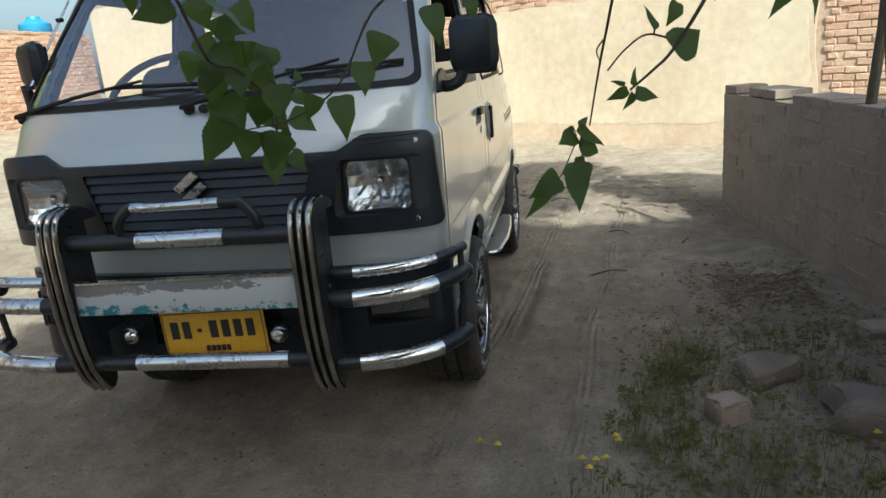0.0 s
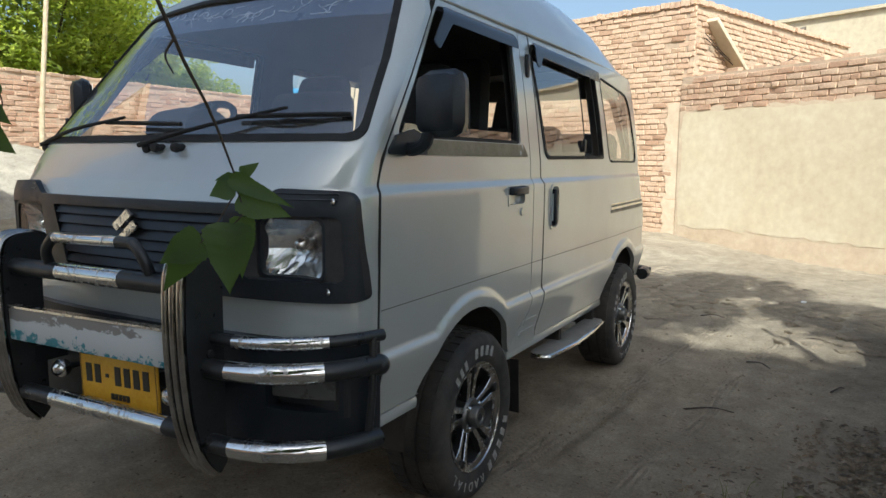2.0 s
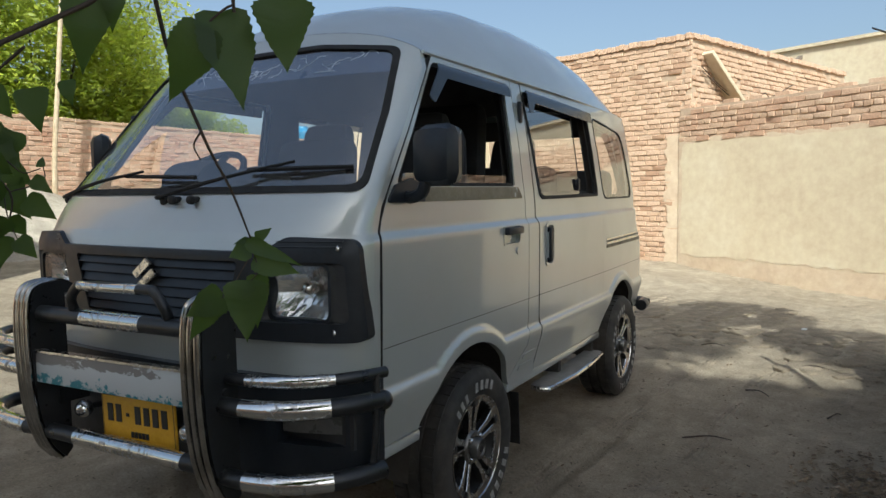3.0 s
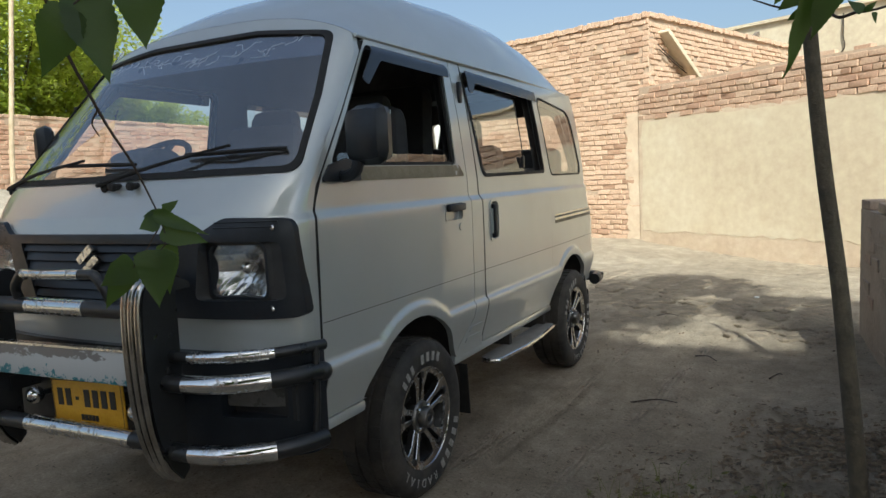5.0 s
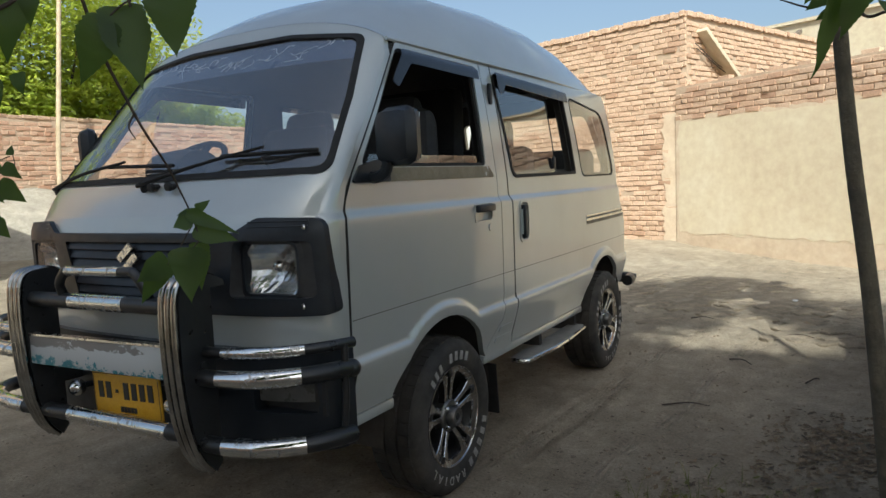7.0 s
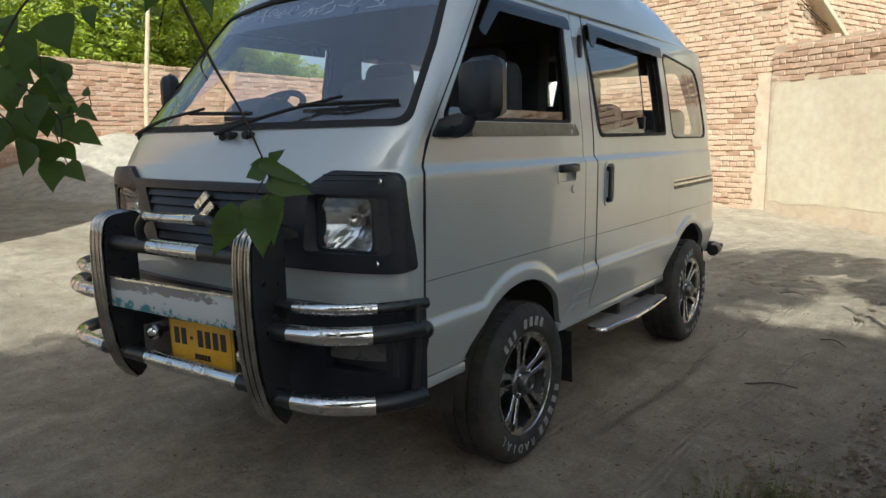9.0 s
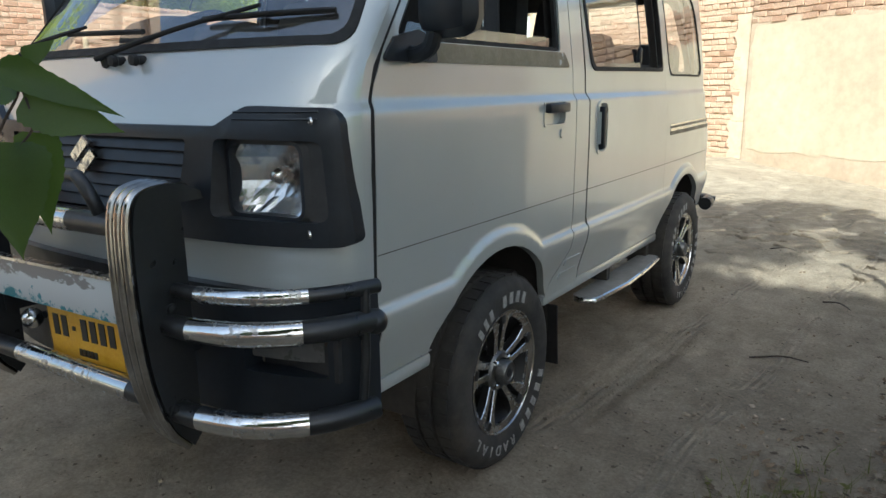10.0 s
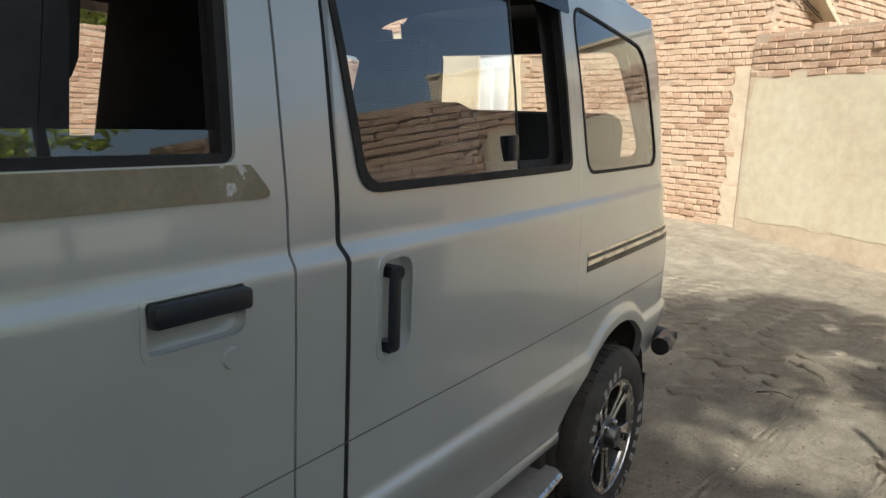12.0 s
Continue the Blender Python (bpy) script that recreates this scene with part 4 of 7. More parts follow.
for x, y, lean in ((-0.31, 0.29, -12), (0.33, 0.15, -7)):
    seat = part("seat", box_bm((x, y - 0.22, 0.86), (0.50, 0.50, 0.16), bevel=0.05), FABRIC, van, "dark cloth front seat")
    bm = box_bm((0, 0, 0.26), (0.50, 0.13, 0.56), bevel=0.055, taper=0.82)
    part("backrest", shifted(bm, Matrix.Translation((x, y, 0.88)) @ Matrix.Rotation(radians(lean), 4, "X")), FABRIC, seat)
    headrest(x * 0.9, y + 0.12, 1.285, 0.29, seat)
for y in (0.88, 1.80):
    seat = part("bench_seat", box_bm((0, y, 0.86), (1.12, 0.42, 0.14), bevel=0.04), FABRIC, van, "dark cloth rear bench")
    part("backrest", shifted(box_bm((0, 0, 0.22), (1.14, 0.12, 0.50), bevel=0.05, taper=0.96), Matrix.Translation((0, y + 0.18, 0.82)) @ Matrix.Rotation(radians(-10), 4, "X")), FABRIC, seat)
    for x in (0.31,) if y < 1.5 else ():
        headrest(x, y + 0.26, 1.24, 0.26, seat)
# extra tall seat back, added to keep daylight from showing through the cabin
high = part("seat_blocker", box_bm((-0.06, 0.74, 0.90), (0.72, 0.40, 0.14), bevel=0.05), FABRIC, van, "tall dark seat block added to darken the cabin")
bm = box_bm((0, 0, 0.36), (0.74, 0.13, 0.74), bevel=0.055, taper=0.93)
part("backrest", shifted(bm, Matrix.Translation((-0.06, 0.80, 0.86)) @ Matrix.Rotation(radians(-8), 4, "X")), FABRIC, high)
dash = part("dashboard", box_bm((0, -0.45, 1.06), (1.22, 0.24, 0.20), bevel=0.05), TRIM, van)
part("instrument_hood", shifted(lathe([(0.0, -0.09), (0.10, -0.09), (0.11, 0.0), (0.10, 0.09), (0.0, 0.09)], 24), Matrix.Translation((-0.20, -0.37, 1.205)) @ Matrix.Diagonal((1, 1, 0.75, 1))), TRIM, dash)
part("instrument_hood", shifted(lathe([(0.0, -0.07), (0.08, -0.07), (0.09, 0.0), (0.08, 0.07), (0.0, 0.07)], 24), Matrix.Translation((0.08, -0.38, 1.19)) @ Matrix.Diagonal((1, 1, 0.75, 1))), TRIM, dash)
sw = [Vector((0.18 * math.cos(a), 0.18 * math.sin(a), 0)) for a in [2 * math.pi * k / 32 for k in range(33)]]
turn = Matrix.Translation((-0.37, -0.23, 1.213)) @ Matrix.Rotation(radians(38), 4, "X")
wheel_rim = part("steering_wheel", shifted(tube(bmesh.new(), sw, 0.013, 8, False), turn), TRIM, van, "dark steering wheel")
for a in (200, 340, 90):
    part("spoke", shifted(tube_bm([(0, 0, -0.02), (0.17 * math.cos(radians(a)), 0.17 * math.sin(radians(a)), 0)], 0.014, 8), turn), TRIM, wheel_rim)
part("wheel_boss", shifted(box_bm((0, 0, -0.015), (0.11, 0.08, 0.03), bevel=0.01), turn), TRIM, wheel_rim)

# black grille surround and headlights
GO = fillet([(-0.686, 0.775, 0.02), (0.686, 0.775, 0.02), (0.672, 1.046, 0.035), (0.500, 1.052, 0.05), (0.430, 1.012, 0.03), (-0.430, 1.012, 0.03), (-0.500, 1.052, 0.05), (-0.672, 1.046, 0.035)])
LH = [fillet([(s * 0.402, 0.826, 0.02), (s * 0.655, 0.826, 0.02), (s * 0.648, 0.984, 0.02), (s * 0.430, 0.988, 0.02)][::s]) for s in (1, -1)]
GR = fillet([(-0.300, 0.812, 0.01), (0.300, 0.812, 0.01), (0.355, 0.985, 0.01), (-0.355, 0.985, 0.01)])


def wedge(x, z):
    """The surround's face; its far corner stands a little proud of the body."""
    return front_at(x * 0.9985, z, 0.020) - Vector((0, 0.024 * smooth01((-x - 0.47) / 0.17), 0))


surround = part("grille_surround", panel(GO, [*LH, GR], wedge, (0, 0.03, 0), [c for c in XCUTS if abs(c) < 0.69], span(0.78, 1.05, 0.03)), BLACK, van, "matt black plastic grille surround")
for k in range(6):
    z0 = 0.818 + k * 0.0285
    hw = 0.300 + (z0 - 0.812) * 0.30
    sl = [(-hw, z0), (hw, z0), (hw + 0.006, z0 + 0.023), (-hw - 0.006, z0 + 0.023)]
    part("grille_slat", panel(sl, [], lambda x, z, z0=z0: front_at(x, z, 0.017 - 0.010 * (z - z0) / 0.023), (0, 0.012, 0), span(-0.3, 0.3, 0.08)), BLACK, surround)
part("grille_back", panel(GR, [], front(0.002), None, span(-0.3, 0.3, 0.08)), TRIM, surround)
for s in (1, -1):
    for x, z in ((0.632, 1.022), (0.622, 0.803)):
        p = front_at(s * x, z, 0.022)
        part("trim_screw", shifted(lathe([(0.009, 0.0), (0.008, 0.004), (0.0, 0.005)], 12), Matrix.Translation(p) @ Matrix.Rotation(radians(-90 - s * 25), 4, "Z")), CHROME, surround)
    # ribs on the lamp's brow
    for z in (1.026, 1.040):
        rib = [front_at(s * (0.475 + 0.165 * i / 8), z, 0.0205) for i in range(9)]
        part("brow_line", tube_bm(rib, 0.0022, 5), BLACK, surround)
    lamp_out = fillet([(s * 0.424, 0.826, 0.03), (s * 0.622, 0.826, 0.03), (s * 0.622, 0.984, 0.03), (s * 0.424, 0.984, 0.03)][::s])
    lamp_in = fillet([(s * 0.432, 0.834, 0.022), (s * 0.614, 0.834, 0.022), (s * 0.614, 0.976, 0.022), (s * 0.432, 0.976, 0.022)][::s])

    def lamp(x, z, depth=0.0, s=s):
        return Vector((x, (-0.706 if s > 0 else -0.724) + 0.10 * (abs(x) - 0.44) + depth, z))
    lampo = part("headlight", ring(lamp_out, lamp_in, lambda x, z: lamp(x, z, -0.004), (0, 0.03, 0)), BLACK, van, "clear square headlight with chrome reflector")
    # sloping walls from the surround's face back to the lamp
    bm = bmesh.new()
    rim_v = [bm.verts.new(wedge(*p)) for p in LH[0 if s > 0 else 1]]
    mid_v = [bm.verts.new(wedge(*p).lerp(lamp(*q, 0.006), 0.85)) for p, q in zip(LH[0 if s > 0 else 1], fillet([(s * 0.420, 0.820, 0.03), (s * 0.624, 0.820, 0.03), (s * 0.624, 0.990, 0.03), (s * 0.420, 0.990, 0.03)][::s]))]
    low_v = [bm.verts.new(lamp(*p, -0.003)) for p in lamp_out]
    for a, b in ((rim_v, mid_v), (mid_v, low_v)):
        for i in range(len(a)):
            bm.faces.new((a[i], a[(i + 1) % len(a)], b[(i + 1) % len(b)], b[i]))
    part("lamp_recess", bm, TRIM, lampo)
    g = part("lens", panel(lamp_in, [], lambda x, z: lamp(x, z, -0.012 * (1 - ((abs(x) - 0.523) / 0.091) ** 2) * (1 - ((z - 0.905) / 0.071) ** 2)), None, span(0.44, 0.606, 0.02) + [-v for v in span(0.44, 0.606, 0.02)], span(0.84, 0.97, 0.02)), LAMPGLASS, lampo)
    g.visible_shadow = False
    # faceted reflector bowl
    bm = bmesh.new()
    nx, nz = 15, 9
    rr = random.Random(7)
    gv = []
    for j in range(nz + 1):
        row = []
        for i in range(nx + 1):
            u, v = i / nx * 2 - 1, j / nz * 2 - 1
            d = 0.055 * (1 - min(1, (u * u + v * v) * 0.75)) + rr.uniform(-0.002, 0.002) * (abs(u) < 1) * (abs(v) < 1)
            row.append(bm.verts.new(lamp(s * (0.523 + u * 0.094), 0.905 + v * 0.074, 0.012 + d)))
        gv.append(row)
    for j in range(nz):
        for i in range(nx):
            bm.faces.new((gv[j][i], gv[j][i + 1], gv[j + 1][i + 1], gv[j + 1][i]))
    part("reflector", bm, REFLECTOR, lampo, smooth=False)
    part("bulb", shifted(lathe([(0.018, 0.0), (0.018, -0.03), (0.010, -0.04), (0.0, -0.042)], 14), Matrix.Translation(lamp(s * 0.523, 0.91, 0.06)) @ Matrix.Rotation(radians(90), 4, "Z")), CHROME, lampo)

# plain slanted badge
bm = bmesh.new()
for pts in ([(-0.052, 0.0), (0.010, 0.046), (0.030, 0.030), (-0.020, -0.006), (-0.034, -0.016)], [(0.052, 0.0), (-0.010, -0.046), (-0.030, -0.030), (0.020, 0.006), (0.034, 0.016)]):
    vs = [bm.verts.new((a, 0, b)) for a, b in pts]
    f = bm.faces.new(vs)
    r = bmesh.ops.extrude_face_region(bm, geom=[f])
    for v in r["geom"]:
        if isinstance(v, bmesh.types.BMVert):
            v.co.y -= 0.008
part("badge", shifted(bm, Matrix.Translation((-0.004, -0.766, 0.938))), CHROME, surround, "plain bright slanted badge", smooth=False)

# bull bar
UX = (-0.362, 0.372)
prof = curve_pts([(0, -0.775, 0.885), (0, -0.83, 0.906), (0, -0.90, 0.898), (0, -0.927, 0.855), (0, -0.934, 0.75), (0, -0.930, 0.62), (0, -0.915, 0.50), (0, -0.885, 0.405), (0, -0.845, 0.352)], 5)


def sleeve_bar(name, pts, r, parent, label=""):
    return part(name, tube_bm(pts, r, 14), BARPAINT, parent, label)


bar = sleeve_bar("bull_bar", [(UX[0], -0.888, 0.815), (UX[1], -0.888, 0.822)], 0.024, van, "black bull bar with worn chrome sleeves")
part("chrome_sleeve", tube_bm([(-0.115, -0.888, 0.8174), (0.143, -0.888, 0.8198)], 0.0252, 16), CHROME, bar)
for x in UX:
    bm = bmesh.new()
    inner = [Vector((0, max(p.y + 0.012, -0.815), min(0.868, max(0.375, p.z)))) for p in prof]
    L = [bm.verts.new((x - 0.034, p.y + 0.008, p.z)) for p in prof]
    R = [bm.verts.new((x + 0.034, p.y + 0.008, p.z)) for p in prof]
    LI = [bm.verts.new((x - 0.034, q.y, q.z)) for q in inner]
    RI = [bm.verts.new((x + 0.034, q.y, q.z)) for q in inner]
    for i in range(len(prof) - 1):
        bm.faces.new((L[i], L[i + 1], R[i + 1], R[i]))
        bm.faces.new((LI[i], RI[i], RI[i + 1], LI[i + 1]))
        bm.faces.new((L[i], LI[i], LI[i + 1], L[i + 1]))
        bm.faces.new((R[i], R[i + 1], RI[i + 1], RI[i]))
    part("upright", bm, BARPAINT, bar, "black bull bar upright")
    for dx in (-0.025, 0.0, 0.025):
        part("upright_tube", tube_bm([Vector((x + dx, p.y - 0.001, p.z)) for p in prof[2:]], 0.0085, 10), DULLCHROME, bar)
    part("upright_bolt", shifted(lathe([(0.011, 0), (0.010, 0.006), (0, 0.008)], 12), Matrix.Translation((x + 0.034, -0.86, 0.66))), BARPAINT, bar)
# hoop on the top bar
hoop = curve_pts([(-0.165, -0.885, 0.825), (-0.16, -0.90, 0.87), (-0.12, -0.905, 0.908), (-0.08, -0.905, 0.914), (0.17, -0.905, 0.917), (0.21, -0.905, 0.912), (0.238, -0.90, 0.875), (0.245, -0.885, 0.828)], 5)
sleeve_bar("hoop", hoop, 0.014, bar)
part("chrome_sleeve", tube_bm([(-0.105, -0.905, 0.9125), (0.150, -0.905, 0.9165)], 0.0150, 14), CHROME, bar)
# peeling board, bottom bar and spheres
part("name_board", box_bm((0.0, -0.905, 0.662), (0.665, 0.022, 0.092), Matrix.Rotation(radians(-1.2), 4, "Y"), bevel=0.004), PEELED, bar, "board with peeling white and teal paint")
part("board_edge", box_bm((0.0, -0.9075, 0.7115), (0.665, 0.024, 0.007), Matrix.Rotation(radians(-1.2), 4, "Y")), CHROME, bar)
sleeve_bar("bottom_bar", [(UX[0], -0.878, 0.448), (UX[1], -0.878, 0.462)], 0.024, bar)
part("chrome_sleeve", tube_bm([(-0.195, -0.878, 0.4512), (0.272, -0.878, 0.4600)], 0.0253, 16), CHROME, bar)
for x in (-0.245, 0.225):
    bm = bmesh.new()
    bmesh.ops.create_uvsphere(bm, u_segments=20, v_segments=12, radius=0.027, matrix=Matrix.Translation((x, -0.825, 0.515)))
    part("chrome_ball", bm, CHROME, bar)
    part("ball_stalk", tube_bm([(x, -0.82, 0.515), (x, -0.74, 0.515)], 0.010, 8), BARPAINT, bar)
# corner bars with sleeves
for s, x0 in ((1, UX[1]), (-1, UX[0])):
    for z, r, y0, name in ((0.695, 0.0150, -0.845, "upper"), (0.628, 0.0235, -0.865, "middle"), (0.440, 0.0240, -0.862, "lower")):
        path = [(x0, y0, z), (s * 0.47, y0 + 0.003, z), (s * 0.58, y0 + 0.028, z + 0.003), (s * 0.665, y0 + 0.085, z + 0.005), (s * 0.715, y0 + 0.155, z + 0.006), (s * 0.738, y0 + 0.225, z + 0.004)]
        if s < 0:
            path = [(x0, y0, z), (-0.47, y0 - 0.008, z), (-0.60, y0 - 0.006, z + 0.003), (-0.70, y0 + 0.022, z + 0.005), (-0.770, y0 + 0.085, z + 0.006), (-0.795, y0 + 0.165, z + 0.004)]
        path = curve_pts(path, 6)
        sleeve_bar("corner_bar", path, r, bar)
        n = len(path)
        part("chrome_sleeve", tube_bm(path[int(n * 0.22):int(n * 0.66)], r + 0.0013, 16), CHROME, bar)
    wide = 0.0 if s > 0 else 0.052
    part("corner_post", tube_bm([(s * (0.735 + wide), -0.655 - wide, 0.70), (s * (0.735 + wide), -0.66 - wide, 0.56), (s * (0.722 + wide), -0.66 - wide, 0.44)], 0.010, 10), BARPAINT, bar)
    for z in (0.628,):
        bm = bmesh.new()
        bmesh.ops.create_uvsphere(bm, u_segments=16, v_segments=10, radius=0.0262, matrix=Matrix.Translation((s * (0.740 + wide), -0.634 - wide, z)))
        part("corner_ball", bm, BARPAINT, bar)
    part("bar_bracket", box_bm((s * 0.33, -0.79, 0.55), (0.012, 0.12, 0.05)), BARPAINT, bar)


# lower bumper skin
def bumper_at(x, z, out=0.0):
    t = min(1.0, abs(x) / 0.705)
    return Vector((x, -0.762 - out + 0.20 * (1 - (1 - t ** 2.8) ** (1 / 2.8)), z))


skin = part("front_bumper", panel(fillet([(-0.697, 0.392), (0.697, 0.392), (0.697, 0.680, 0.01), (-0.697, 0.680, 0.01)]),
                                  [fillet([(s * 0.462, 0.500, 0.008), (s * 0.648, 0.500, 0.008), (s * 0.648, 0.600, 0.008), (s * 0.462, 0.600, 0.008)][::s]) for s in (1, -1)] +
                                  [fillet([(-0.21, 0.455, 0.01), (0.21, 0.455, 0.01), (0.21, 0.555, 0.01), (-0.21, 0.555, 0.01)])],
                                  bumper_at, (0, 0.05, 0), XCUTS + [-0.694, 0.694, -0.691, 0.691], span(0.40, 0.68, 0.05)), BLACK, van, "black plastic front bumper")
for s in (1, -1):
    lens = fillet([(s * 0.470, 0.528, 0.006), (s * 0.642, 0.528, 0.006), (s * 0.642, 0.594, 0.006), (s * 0.470, 0.594, 0.006)][::s])
    part("fog_lamp", panel(lens, [], lambda x, z: bumper_at(x, z, -0.016), (0, 0.02, 0), span(s * 0.652, s * 0.470, 0.05) if s < 0 else span(0.470, 0.652, 0.05)), FOGLENS, skin, "dusty grey fog lamp lens")
    part("lamp_back", box_bm((s * 0.56, -0.66, 0.55), (0.22, 0.02, 0.12)), TRIM, skin)
for k in range(4):
    part("vent_bar", box_bm((0, -0.742, 0.468 + 0.026 * k), (0.43, 0.012, 0.011), bevel=0.003), BLACK, skin)
part("vent_back", box_bm((0, -0.70, 0.505), (0.44, 0.01, 0.12)), TRIM, skin)
plate_rot = Matrix.Translation((0.031, -0.838, 0.524)) @ Matrix.Rotation(radians(-2.5), 4, "Y")
plate = part("number_plate", shifted(box_bm((0, 0, 0), (0.322, 0.006, 0.142), bevel=0.002), plate_rot), PLATE, van, "yellow number plate with black bars")
for k, (x, w) in enumerate(((-0.121, 0.030), (-0.083, 0.030), (-0.043, 0.016), (0.002, 0.030), (0.040, 0.030), (0.078, 0.030), (0.116, 0.030))):
    part("plate_bar", shifted(box_bm((x, -0.0035, 0.014 if k != 2 else 0.012), (w * 0.80, 0.003, 0.052 if k != 2 else 0.010)), plate_rot), PLATEINK, plate)
for k in range(5):
    part("small_bar", shifted(box_bm((-0.026 + 0.016 * k, -0.0035, -0.044), (0.012, 0.003, 0.017)), plate_rot), PLATEINK, plate)
part("plate_rim", shifted(ring([(-0.156, -0.066), (0.156, -0.066), (0.156, 0.066), (-0.156, 0.066)], [(-0.1535, -0.0635), (0.1535, -0.0635), (0.1535, 0.0635), (-0.1535, 0.0635)], lambda a, b: Vector((a, -0.0042, b)), None), plate_rot), PLATEINK, plate)
part("plate_carrier", box_bm((0.03, -0.80, 0.53), (0.20, 0.07, 0.04)), BARPAINT, plate)

# wipers, washer jets, mirrors, aerial
def wiper(pivot, elbow, b0, b1):
    p = front_at(*pivot, 0.012)
    arm = part("wiper_arm", tube_bm(curve_pts([p, front_at(*pivot, 0.03), front_at((pivot[0] + elbow[0]) / 2, (pivot[1] + elbow[1]) / 2 + 0.004, 0.032), front_at(*elbow, 0.026)], 4), (0.0085, 0.0045), 8), RUBBER, van, "black windscreen wiper")
    n = 7
    pts = [front_at(b0[0] + (b1[0] - b0[0]) * i / n, b0[1] + (b1[1] - b0[1]) * i / n, 0.014) for i in range(n + 1)]
    part("wiper_blade", tube_bm(pts, 0.0065, 6), RUBBER, arm)
    pts = [front_at(b0[0] + (b1[0] - b0[0]) * t, b0[1] + (b1[1] - b0[1]) * t, 0.014 + 0.016 * math.sin(math.pi * (t - 0.1) / 0.8)) for t in (0.1, 0.3, 0.5, 0.7, 0.9)]
    part("blade_bow", tube_bm(pts, 0.005, 6), RUBBER, arm)
    part("pivot_cap", shifted(lathe([(0.016, 0), (0.014, 0.02), (0, 0.024)], 14), Matrix.Translation(p + Vector((0, 0.01, -0.012))) @ Matrix.Rotation(radians(-90), 4, "Z")), RUBBER, arm)


wiper((-0.020, 1.161), (0.420, 1.255), (0.262, 1.234), (0.593, 1.236))
wiper((-0.640, 1.166), (-0.190, 1.241), (-0.285, 1.228), (0.065, 1.217))
for x, z in ((0.115, 1.150), (0.035, 1.150)):
    part("washer_jet", shifted(lathe([(0.011, 0.0), (0.010, 0.018), (0.014, 0.022), (0.012, 0.034), (0.0, 0.036)], 12), Matrix.Translation(front_at(x, z, -0.002)) @ Matrix.Rotation(radians(-90), 4, "Z")), RUBBER, van)
for s in (1, -1):
    set_at = Matrix.Translation((s * 0.782, -0.415, 1.266)) @ Matrix.Rotation(radians(-12), 4, "Z") if s > 0 else Matrix.Translation((-0.717, -0.40, 1.322)) @ Matrix.Rotation(radians(-34), 4, "Z") @ Matrix.Scale(0.92, 4)
    shell = box_bm((0, 0, 0), (0.155, 0.078, 0.172), bevel=0.036)
    for v in shell.verts:
        if v.co.y < 0:
            v.co.x *= 0.94
            v.co.z *= 0.94
    mir = part("side_mirror", shifted(shell, set_at), BLACK, van, "large black side mirror")
    part("mirror_glass", shifted(box_bm((0, 0.0385, 0), (0.112, 0.002, 0.132), bevel=0.0), set_at), MIRROR, mir)
    part("mirror_stalk", tube_bm(curve_pts([(s * 0.665, -0.405, 1.155), (s * 0.70, -0.415, 1.150), (s * 0.735, -0.418, 1.165), (s * 0.748, -0.418, 1.20 if s > 0 else 1.26)], 4), 0.018, 10), BLACK, mir)
    tri = fillet([(-0.512, 1.136, 0.01), (-0.315, 1.136, 0.01), (-0.315, 1.186, 0.01), (-0.375, 1.205, 0.02), (-0.462, 1.186, 0.01)])
    part("mirror_foot", panel(tri, [], side(s, 0.008), (-s * 0.01, 0, 0)), BLACK, mir)
ae = [(-0.690, -0.47, 1.25), (-0.672, -0.28, 1.47), (-0.645, -0.06, 1.72)]
aerial = part("aerial", tube_bm(ae, (0.0045, 0.003), 6), CHROME, van, "thin chrome aerial along the windscreen pillar")
for q in ae[:2]:
    part("aerial_clip", box_bm(q, (0.02, 0.02, 0.014), bevel=0.003), BLACK, aerial)


# ---- ground ----
def value_noise(x, y, freq, seed):
    """Smooth noise over arrays of places."""
    gx, gy = np.asarray(x) * freq, np.asarray(y) * freq
    ix, iy = np.floor(gx).astype(np.int64), np.floor(gy).astype(np.int64)
    fx, fy = gx - ix, gy - iy
    fx, fy = fx * fx * (3 - 2 * fx), fy * fy * (3 - 2 * fy)

    def h(a, b):
        n = (a * 374761393 + b * 668265263 + seed * 974634777) & 0x7FFFFFFF
        n = ((n ^ (n >> 13)) * 1274126177) & 0x7FFFFFFF
        return ((n ^ (n >> 16)) & 0xFFFF) / 65535.0
    return (h(ix, iy) * (1 - fx) + h(ix + 1, iy) * fx) * (1 - fy) + (h(ix, iy + 1) * (1 - fx) + h(ix + 1, iy + 1) * fx) * fy


